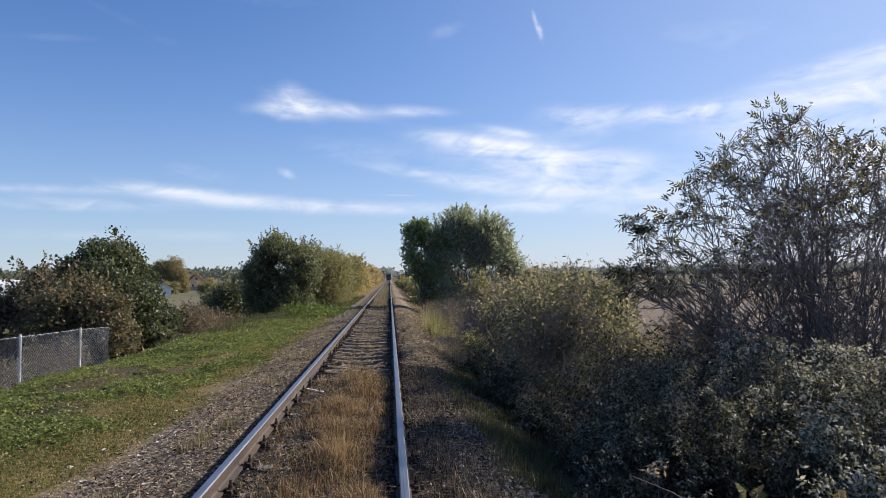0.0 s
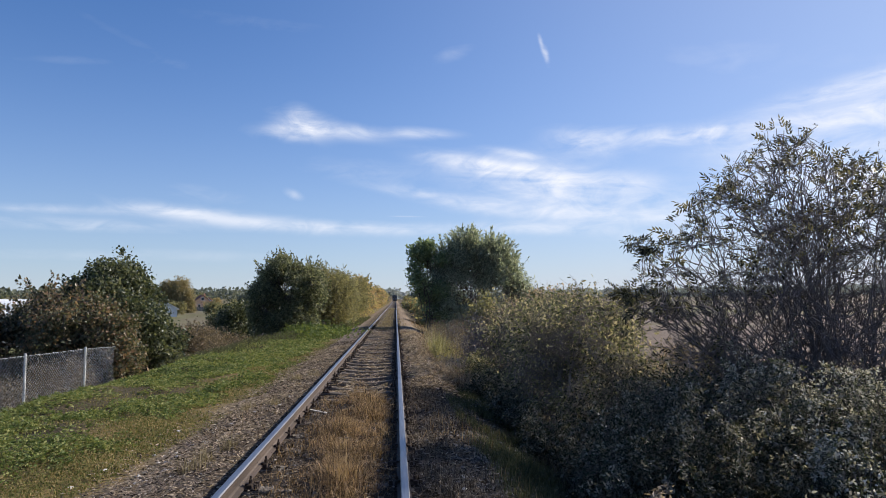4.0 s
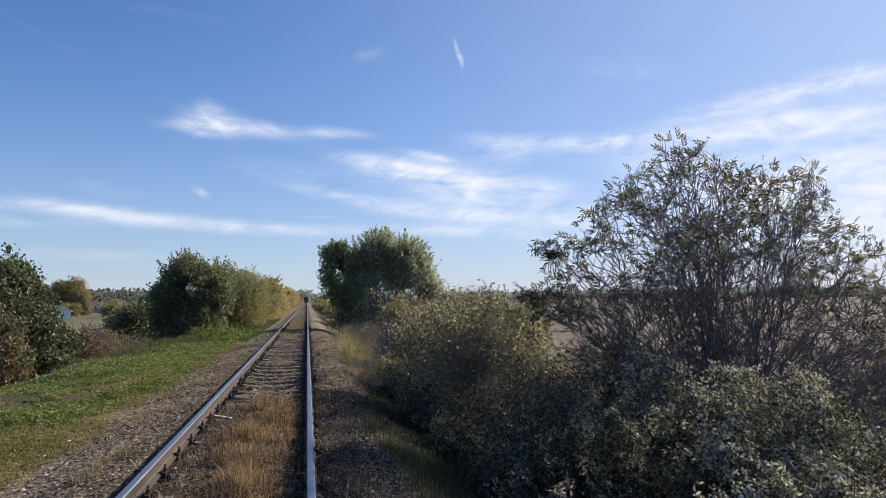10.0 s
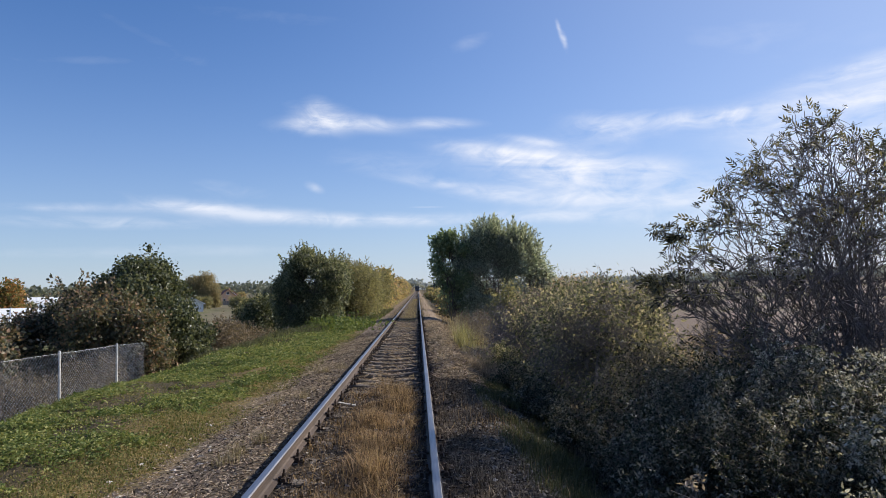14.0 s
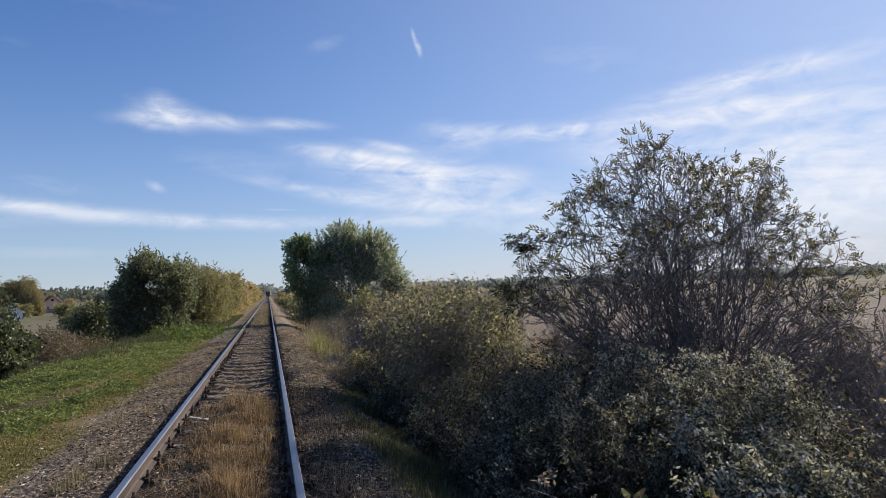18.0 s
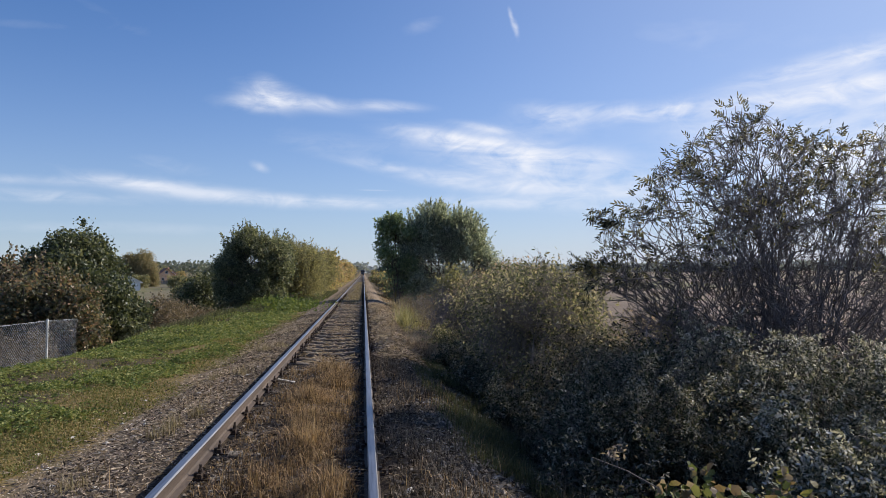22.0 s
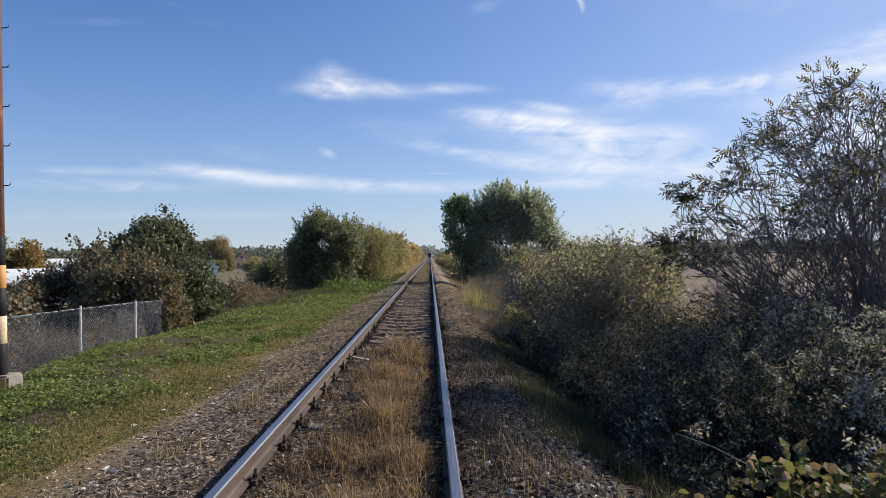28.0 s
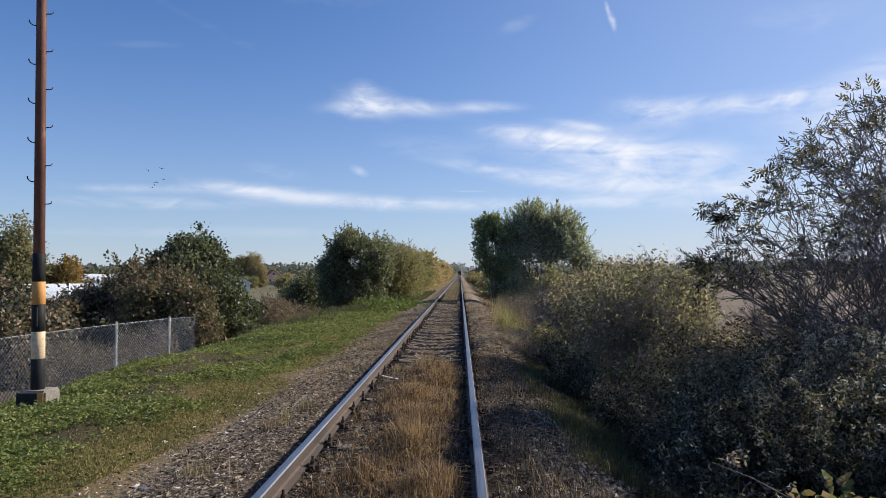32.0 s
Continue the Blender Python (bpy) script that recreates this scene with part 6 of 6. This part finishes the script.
    stuff("weeds", blades(rng, x, y, rng.uniform(0.05, 0.24, len(x)), rng.uniform(0.004, 0.008, len(x)), 0.6), L_DRY, "sparse dry weeds in the ballast", "weeds")
    n = 11000
    y = 1.8 + 11 * rng.random(n) ** 1.2
    x = rng.normal(1.25, 0.28, n)
    keep = (x > 0.86) & (patchy(x * 2, y * 1.5, 1.3, 9) > rng.uniform(-1.0, 0.6, n))
    x, y = x[keep], y[keep]
    stuff("dead_grass", blades(rng, x, y, rng.uniform(0.04, 0.2, len(x)), rng.uniform(0.003, 0.006, len(x)), 1.1), L_LITTER, "matted dead brown grass beside the rail", "grass")
    # green grass in the shade at the foot of the bank
    n = 60000
    y = 2.8 + 11.0 * rng.random(n) ** 1.1
    x = np.interp(y, [3, 6, 9, 12, 14], [2.4, 2.35, 2.2, 2.3, 2.7]) + rng.normal(0, 0.38, n)
    keep = (x > 1.55) & (patchy(x * 1.6, y, 1.5, 6) > rng.uniform(-0.5, 0.8, n))
    x, y = x[keep], y[keep]
    stuff("green_grass", blades(rng, x, y, rng.uniform(0.06, 0.22, len(x)), rng.uniform(0.004, 0.008, len(x)), 0.6), L_GREENGRASS, "shaded green grass at the foot of the bushes", "grass")
    # pale reeds by the line
    n = 1100
    k = rng.integers(0, 26, n)
    cx, cy = rng.uniform(2.3, 3.6, 26), rng.uniform(21, 38, 26)
    x, y = cx[k] + rng.normal(0, 0.22, n), cy[k] + rng.normal(0, 0.5, n)
    stuff("reeds", blades(rng, x, y, rng.uniform(0.5, 1.25, n), rng.uniform(0.008, 0.016, n), 0.5), L_REED, "pale dry reeds beside the ballast", "reeds")
    n = 1300
    a, far = rng.uniform(0, 6.28, n), np.abs(rng.normal(0, 0.2, n))
    x, y = 2.08 + np.cos(a) * far, 20.4 + np.sin(a) * far * 5.0
    stuff("reeds", blades(rng, x, y, rng.uniform(0.35, 1.05, n), rng.uniform(0.008, 0.016, n), 0.45), L_SEDGE, "yellowing sedge clump beside the ballast", "reeds")
    # tangled dead grass between the ballast and the thorn bushes
    n = 9000
    k = rng.integers(0, 60, n)
    cy = 13.6 + 15 * rng.random(60) ** 1.2
    cx = np.interp(cy, [13.6, 15.5, 20, 30], [2.2, 2.35, 2.55, 2.5]) + rng.normal(0, 0.22, 60)
    x, y = cx[k] + rng.normal(0, 0.12, n), cy[k] + rng.normal(0, 0.28, n)
    stuff("dead_grass", blades(rng, x, y, rng.uniform(0.15, 0.65, n), rng.uniform(0.006, 0.013, n), 1.3), L_STRAW, "tangled dead tussocks beside the ballast", "grass")
    # tall withered grass in front of the brambles
    n = 1800
    k = rng.integers(0, 26, n)
    cx, cy = rng.normal(2.65, 0.22, 26), rng.uniform(3.0, 8.5, 26)
    x, y = cx[k] + rng.normal(0, 0.1, n), cy[k] + rng.normal(0, 0.16, n)
    stuff("dry_grass", blades(rng, x, y, rng.uniform(0.12, 0.38, n), rng.uniform(0.003, 0.006, n), 0.8), L_LITTER, "withered brown grass standing before the brambles", "grass")
    n = 2500
    y = 18.5 + 46 * rng.random(n) ** 1.2
    x = rng.normal(2.5, 0.5, n)
    keep = x > 1.8
    x, y = x[keep], y[keep]
    stuff("dry_grass", blades(rng, x, y, rng.uniform(0.08, 0.3, len(x)), rng.uniform(0.006, 0.014, len(x)), 0.8), L_DRY, "dry grass on the embankment shoulder", "grass")
    # rough grass along the foot of the left hedge
    n = 16000
    y = 24 + 40 * rng.random(n) ** 1.2
    x = np.interp(y, [24, 36, 45, 64], [-6.6, -4.6, -3.0, -2.3]) + rng.normal(0, 0.6, n)
    keep = x < -1.7
    x, y = x[keep], y[keep]
    stuff("green_grass", blades(rng, x, y, rng.uniform(0.1, 0.4, len(x)), rng.uniform(0.01, 0.02, len(x)), 0.6), L_GREENGRASS, "long green grass at the edge of the hedge", "grass")


build_grass()


# ---- the far distance ----
M_BRICK = rough_mat("orange_render", [(0.3, (0.66, 0.4, 0.25)), (0.7, (0.78, 0.52, 0.34))], 0.8, 0.9, fine=8)
M_ROOF = rough_mat("red_roof_tile", [(0.3, (0.16, 0.06, 0.04)), (0.7, (0.28, 0.12, 0.08))], 1.0, 0.85, fine=9)
M_WHITE = rough_mat("white_film", [(0.3, (0.68, 0.7, 0.72)), (0.7, (0.8, 0.81, 0.83))], 0.6, 0.6, fine=6)
M_DARKGLASS = rough_mat("dark_window", [(0.3, (0.02, 0.022, 0.026)), (0.7, (0.05, 0.055, 0.06))], 1.0, 0.15, fine=5, bump_by=0.02)
M_WOODGREY = rough_mat("grey_planks", [(0.3, (0.16, 0.14, 0.12)), (0.7, (0.3, 0.27, 0.23))], 1.0, 0.9, fine=9)


def house(name, at, size, ridge, rz, label, wall, roof, windows=True):
    """A gabled house: walls, a pitched roof with eaves, windows and a door."""
    w, d, h = size
    th = thing(name, (at[0], at[1], float(gz(at[0], at[1])) - 0.1), label, "house", rz=rz)
    bm = bmesh.new()
    a = [bm.verts.new(p) for p in ((-w / 2, -d / 2, 0), (w / 2, -d / 2, 0), (w / 2, -d / 2, h), (0, -d / 2, ridge), (-w / 2, -d / 2, h))]
    b = [bm.verts.new(p) for p in ((-w / 2, d / 2, 0), (w / 2, d / 2, 0), (w / 2, d / 2, h), (0, d / 2, ridge), (-w / 2, d / 2, h))]
    bm.faces.new(a), bm.faces.new(list(reversed(b)))
    for k in range(5):
        bm.faces.new((a[k], b[k], b[(k + 1) % 5], a[(k + 1) % 5]))
    bmesh.ops.recalc_face_normals(bm, faces=bm.faces)
    part("wall", bm, wall, th)
    bm = bmesh.new()
    ev, th_k = 0.5, 0.2
    slope = (ridge - h) / (w / 2)
    for s in (-1, 1):
        o = [(0, -d / 2 - ev, ridge + 0.06), (s * (w / 2 + ev), -d / 2 - ev, h - ev * slope + 0.06), (s * (w / 2 + ev), d / 2 + ev, h - ev * slope + 0.06), (0, d / 2 + ev, ridge + 0.06)]
        lo, hi = [bm.verts.new(p) for p in o], [bm.verts.new((p[0], p[1], p[2] + th_k)) for p in o]
        bm.faces.new(lo), bm.faces.new(hi)
        for k in range(4):
            bm.faces.new((lo[k], lo[(k + 1) % 4], hi[(k + 1) % 4], hi[k]))
    bmesh.ops.recalc_face_normals(bm, faces=bm.faces)
    rf = part("roof", bm, roof, th, "dark red tiled roof" if roof is M_ROOF else "")
    if windows:
        part("chimney", box_bm((0.7, 0.7, 1.6), (w * 0.2, 0, ridge + 0.2), 0.03), wall, rf)
        for x, z, ww, hh in ((-w * 0.22, h * 0.45, 1.2, 1.3), (w * 0.22, h * 0.45, 1.2, 1.3), (0, (h + ridge) / 2 - 0.2, 1.3, 1.4)):
            fr = part("window", box_bm((ww, 0.12, hh), (x, -d / 2 - 0.03, z), 0.02), M_WHITE, th)
            part("pane", box_bm((ww - 0.24, 0.05, hh - 0.24), (x, -d / 2 - 0.09, z)), M_DARKGLASS, fr)
    return th


def greenhouse(at, length, width, h, rz, label):
    """A long plastic-covered tunnel with hoops."""
    th = thing("greenhouse", (at[0], at[1], at[2]), label, "greenhouse", rz=rz)
    bm = bmesh.new()
    k, rings = 12, []
    for s in (-length / 2, length / 2):
        rings.append([bm.verts.new((s, width / 2 * math.cos(math.pi * j / k), 0.9 + (h - 0.9) * math.sin(math.pi * j / k) if 0 < j < k else 0.9)) for j in range(k + 1)])
        rings[-1] = [bm.verts.new((s, width / 2, -3))] + rings[-1] + [bm.verts.new((s, -width / 2, -3))]
    for j in range(len(rings[0]) - 1):
        bm.faces.new((rings[0][j], rings[1][j], rings[1][j + 1], rings[0][j + 1]))
    bm.faces.new(rings[0]), bm.faces.new(rings[1])
    bmesh.ops.recalc_face_normals(bm, faces=bm.faces)
    part("cover", bm, M_WHITE, th)
    for i in range(int(length / 2.5) + 1):
        x = -length / 2 + i * 2.5
        a = np.array([[[x, (width / 2 + 0.03) * math.cos(math.pi * j / k), 0.9 + (h - 0.87) * math.sin(math.pi * j / k)] for j in range(k + 1)]])
        part("hoop", mesh_of("hoop", *tubes((a, np.full((1, k + 1), 0.03)), 4), M_WHITE), None, th)


def far_wood(name, rng, pts, h, size, material, label, per=16):
    """Far trees as clumps of coarse leaves: one mass."""
    n = len(pts)
    ctr = np.repeat(pts, per, 0) + rng.normal(size=(n * per, 3)) * np.array([h * 0.45, h * 0.45, h * 0.2]) + np.array([0, 0, h * 0.5])
    lo = np.repeat(pts[:, 2], per)
    ctr[:, 2] = np.clip(ctr[:, 2], lo, lo + h)
    v, f = scatter_leaves(ctr, rng.normal(size=ctr.shape), rng, size, size * 0.8, LEAF6, 0.4)
    stuff(name, (v, f), material, label, "wood")


def build_distance():
    rng = np.random.default_rng(81)
    house("house", (-94, 336), (7.4, 9, 3.6), 6.6, 24, "small orange house with a dark red gabled roof", M_BRICK, M_ROOF)
    house("shed", (-62, 189), (5, 6, 2.2), 3.6, 24, "small white shed with a pale roof", M_WHITE, M_WHITE, False)
    house("house", (-118, 420), (10, 9, 3.2), 5.6, 70, "far low house with a red tiled roof", M_WHITE, M_ROOF)
    greenhouse((-35.3, 70, -2.7), 20, 5.0, 3.3, 30, "white plastic-covered growing tunnel in a garden")
    greenhouse((-77, 150, -1.7), 15, 6.0, 3.4, 28, "long low white roofed growing tunnel")
    # garden fence of planks before the house
    fen = thing("plank_fence", (-78, 285, float(gz(-78, 285))), "grey plank garden fence before the house", "fence", rz=12)
    pm = box_bm((0.9, 0.06, 1.7), (0, 0, 0.85))
    me = bpy.data.meshes.new("plank")
    pm.to_mesh(me), pm.free()
    me.materials.append(M_WOODGREY)
    for k in range(22):
        o = part("plank", me, None, fen)
        o.location.x = -11 + k
    # garden trees
    plant("weeping_willow", (-76, 240), outline_lobes(rng, [-7.0, -4.5, -2.5, 0.0, 2.0, 4.0, 6.5], [6, 8.0, 10.5, 11.2, 12.4, 9.5, 5], 70, 1.4, 3.0), "tall weeping willow with yellow autumn leaves", "tree", L_WEEPING, rng, 420, 40, 0.9, 0.7, 0.16, stems=8, stem_r=0.15, trunk=3, droop=1.4, twigs=False)
    plant("walnut_tree", (-50, 74), lobes(rng, 13, 3.4, 3.4, 12.4, 0.3), "tall green broadleaf tree beyond the garden", "tree", L_OLIVE, rng, 260, 34, 0.5, 0.32, 0.18, stems=10, stem_r=0.12, trunk=3, shoots=20)
    plant("cherry_tree", (-46.2, 78), lobes(rng, 9, 2.2, 2.4, 8.2, 0.25), "small tree with green, yellow and orange leaves", "tree", L_TURNING, rng, 200, 34, 0.4, 0.26, 0.16, stems=8, stem_r=0.08, trunk=1.6)
    spots = [(-68, 215, 5, L_OLIVE), (-58, 225, 5.5, L_YELLOW), (-52, 200, 4.6, L_OLIVE), (-44, 190, 4.4, L_OLIVE), (-36, 170, 4.2, L_OLIVE), (-100, 360, 8, L_OLIVE), (-84, 390, 9, L_GREY), (-70, 380, 8, L_OLIVE),
             (-60, 330, 7, L_OLIVE), (-30, 120, 3.6, L_OLIVE), (-22, 95, 3.2, L_BROWNBUSH), (-26, 75, 2.8, L_BROWNBUSH), (-20, 60, 2.4, L_BROWNBUSH), (-60, 130, 3.4, L_BROWNBUSH), (-72, 140, 4, L_OLIVE), (-95, 160, 5, L_OLIVE),
             (-34, 50, 2.2, L_BROWNBUSH), (-30, 38, 2.0, L_BROWNBUSH), (-24, 30, 2.2, L_HAZEL)]
    spots += [(-75, 131, 4.7, L_OLIVE), (-70, 134, 4.5, L_OLIVE), (-65.5, 138, 4.8, L_OLIVE), (-61, 142, 4.6, L_OLIVE)]
    for k, (x, y, h, m) in enumerate(spots):
        kind = "bush" if h < 4 else "tree"
        plant("garden_" + kind, (x, y), lobes(rng, 7, h * 0.6, h * 0.6, h), {L_OLIVE: "olive-green garden ", L_YELLOW: "yellowing garden ", L_GREY: "haze-tinted grey-green ", L_BROWNBUSH: "brown twiggy ", L_HAZEL: "russet-leaved "}[m] + kind + " on the plain", kind, m, rng,
              100, 18, h * 0.09, 0.08 + h * 0.06, 0.05 + h * 0.035, stems=8, stem_r=0.02 * h * 0.5, twigs=False, group="garden trees and bushes")
    # woods on the skyline
    pts = []
    for k in range(900):
        a = rng.uniform(-62, -4)
        r = rng.uniform(900, 1300)
        pts.append((math.sin(radians(a)) * r, math.cos(radians(a)) * r))
    p = np.array(pts)
    far_wood("far_woods", rng, np.column_stack([p, gz(p[:, 0], p[:, 1])]), 12, 5.0, L_FARLEFT, "hazy woods on the left skyline of the plain")
    pts = []
    for k in range(1500):
        a = rng.uniform(6, 78)
        r = rng.uniform(1050, 1250)
        pts.append((math.sin(radians(a)) * r, math.cos(radians(a)) * r))
    p = np.array(pts)
    far_wood("far_woods", rng, np.column_stack([p, gz(p[:, 0], p[:, 1])]), 14, 4.0, L_FARWOOD, "haze-tinted line of woods beyond the brown fields", 30)
    p = np.stack([rng.uniform(-190, -120, 60), rng.uniform(640, 720, 60)], 1)
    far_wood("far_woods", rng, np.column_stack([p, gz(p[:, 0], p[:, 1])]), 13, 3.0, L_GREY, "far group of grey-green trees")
    p = np.stack([rng.uniform(-120, 160, 260), rng.uniform(1150, 1400, 260)], 1)
    far_wood("far_woods", rng, np.column_stack([p, gz(p[:, 0], p[:, 1])]), 13, 5.0, L_FARWOOD, "haze-tinted trees at the end of the line")


build_distance()


# ---- the train and the birds ----
M_TRAINBODY = rough_mat("blue_grey_train_paint", [(0.3, (0.07, 0.09, 0.13)), (0.7, (0.11, 0.135, 0.18))], 0.8, 0.5, 0.1, 9, 0.05)
M_TRAINDARK = rough_mat("dark_train_paint", [(0.3, (0.03, 0.03, 0.034)), (0.7, (0.06, 0.06, 0.066))], 0.8, 0.5, 0.1, 9, 0.05)
M_BIRD = rough_mat("slate_feather", [(0.3, (0.06, 0.065, 0.075)), (0.7, (0.16, 0.17, 0.19))], 9, 0.7, fine=60)
M_BIRDPALE = rough_mat("pale_feather", [(0.3, (0.75, 0.75, 0.76)), (0.7, (0.88, 0.88, 0.88))], 9, 0.7, fine=60)


def build_train():
    th = thing("train", (0, 400, 0), "small dark blue-grey railcar running away down the track", "train")
    part("body", box_bm((2.9, 22, 2.5), (0, 11, 2.35), 0.18), M_TRAINBODY, th)
    part("underframe", box_bm((2.6, 21, 0.7), (0, 11, 0.72), 0.05), M_TRAINDARK, th)
    part("roof", box_bm((2.7, 21.6, 0.4), (0, 11, 3.75), 0.16), M_TRAINDARK, th, "dark rounded roof")
    w = part("windscreen", box_bm((2.4, 0.06, 0.95), (0, -0.02, 2.75), 0.03), M_DARKGLASS, th)
    part("end_door", box_bm((0.8, 0.05, 1.9), (0, -0.06, 2.1), 0.02), M_TRAINDARK, th)
    part("bumper", box_bm((2.5, 0.25, 0.3), (0, -0.12, 1.0), 0.04), M_TRAINDARK, th)
    for x in (-0.7525, 0.7525):
        for y in (2.5, 5.0, 17.0, 19.5):
            bm = bmesh.new()
            bmesh.ops.create_cone(bm, cap_ends=True, segments=20, radius1=0.42, radius2=0.42, depth=0.13, matrix=Matrix.Rotation(radians(90), 4, "Y"))
            o = part("wheel", bm, M_IRON, th)
            o.location = (x, y, 0.425)
    return th


def build_bird(pale):
    b = thing("pigeon", (0, 0, 0), "slate-grey pigeon with white wings in flight" if pale else "dark slate-grey pigeon in flight", "bird", "flock of pigeons")
    bm = bmesh.new()
    bmesh.ops.create_uvsphere(bm, u_segments=12, v_segments=8, radius=1.0, matrix=Matrix.Diagonal((0.07, 0.165, 0.07, 1)))
    bmesh.ops.create_uvsphere(bm, u_segments=8, v_segments=6, radius=0.034, matrix=Matrix.Translation((0, 0.155, 0.025)))
    bmesh.ops.create_cone(bm, cap_ends=True, segments=6, radius1=0.012, radius2=0.001, depth=0.03, matrix=Matrix.Translation((0, 0.2, 0.022)) @ Matrix.Rotation(radians(-90), 4, "X"))
    part("body", bm, M_BIRD, b)
    bm = bmesh.new()
    q = [(-0.03, -0.12, 0.0), (0.03, -0.12, 0.0), (0.065, -0.27, 0.0), (-0.065, -0.27, 0.0)]
    up, lo = [bm.verts.new((x, y, 0.008)) for x, y, z in q], [bm.verts.new((x, y, -0.004)) for x, y, z in q]
    bm.faces.new(up), bm.faces.new(list(reversed(lo)))
    for k in range(4):
        bm.faces.new((lo[k], lo[(k + 1) % 4], up[(k + 1) % 4], up[k]))
    part("tail", bm, M_BIRD, b)
    wings = []
    for s in (-1, 1):
        bm = bmesh.new()
        q = [(0, 0.09), (0.17, 0.115), (0.38, 0.02), (0.36, -0.03), (0.2, -0.09), (0, -0.1)]
        up, lo = [bm.verts.new((s * x, y, 0.008)) for x, y in q], [bm.verts.new((s * x, y, -0.004)) for x, y in q]
        bm.faces.new(up if s < 0 else list(reversed(up))), bm.faces.new(lo if s > 0 else list(reversed(lo)))
        for k in range(6):
            bm.faces.new((lo[k], lo[(k + 1) % 6], up[(k + 1) % 6], up[k]))
        bmesh.ops.recalc_face_normals(bm, faces=bm.faces)
        w = part("wing", bm, M_BIRDPALE if pale else M_BIRD, b, "white wing" if pale else "")
        w.location = (s * 0.035, 0.02, 0.02)
        wings.append((w, s))
    return b, wings


train = build_train()
flock = [build_bird(k % 2 == 0) for k in range(6)]
FLOCK_PATH = [(0.0, -8, -420, 30), (20.0, -9, -110, 24), (28.0, -10, -6, 14.5), (29.0, -11.2, 10, 12.2), (29.7, -13.46, 25.42, 12.94), (30.0, -14.68, 33.52, 14.94), (30.2, -14.94, 38.0, 14.91), (30.4, -15.31, 42.3, 14.99),
              (30.7, -16.86, 50.5, 15.14), (31.0, -19.42, 59.5, 14.74), (31.4, -25.4, 71.5, 14.53), (31.7, -32.0, 79.8, 14.32), (32.0, -39.9, 87.4, 14.5)]
FLOCK_OFF = [((-2.00, 0.30, -0.16), (-1.93, 0.30, 0.42), (-1.11, 0.30, 0.89)),
             ((-1.95, 1.90, 0.76), (-0.59, 1.90, 0.68), (-0.07, 1.90, 1.43)),
             ((0.59, -1.00, -0.45), (0.43, -1.00, -0.27), (1.55, -1.00, -0.46)),
             ((0.02, 1.30, 0.14), (-0.54, 1.30, -0.14), (-0.78, 1.30, -0.88)),
             ((1.47, 0.20, -0.23), (1.33, 0.20, -0.11), (-0.58, 0.20, -1.33)),
             ((2.36, -1.40, -0.10), (2.27, -1.40, -0.05), (0.68, -1.40, -0.88))]  # each bird's place in the flock at 30, 31 and 32 s


def motions():
    """The railcar runs away down the line; the flock flies over from behind and turns off."""
    walk(train, [(t, pose(0, 400 + 4.1 * t, 0)) for t in (0.0, 8.0, 16.0, 24.0, 32.0)])
    for k, ((bird, wings), places) in enumerate(zip(flock, FLOCK_OFF)):
        rows = []
        for n, (t, x, y, z) in enumerate(FLOCK_PATH):
            a, b = FLOCK_PATH[max(n - 1, 0)], FLOCK_PATH[min(n + 1, len(FLOCK_PATH) - 1)]
            head = math.degrees(math.atan2(-(b[1] - a[1]), b[2] - a[2]))
            ox, oy, oz = (float(np.interp(t, (30, 31, 32), [p[i] for p in places])) for i in range(3))
            rows.append((t, pose(x + ox, y + oy, z + oz, 4, 6 * math.sin(k + t), head)))
        walk(bird, rows)
        for w, s in wings:
            keys = [(0.0, w.matrix_basis.copy())]
            t, up = 28.0, True
            while t < 32.0:
                keys.append((t + 0.02 * k, pose(s * 0.035, 0.02, 0.02, 0, -s * (42 if up else -38), 0)))
                t, up = t + 0.1, not up
            keys.append((32.0, pose(s * 0.035, 0.02, 0.02, 0, -s * (20 - 9 * k), 0)))
            walk(w, [r for r in keys[:-1] if r[0] < 31.98] + keys[-1:])


motions()
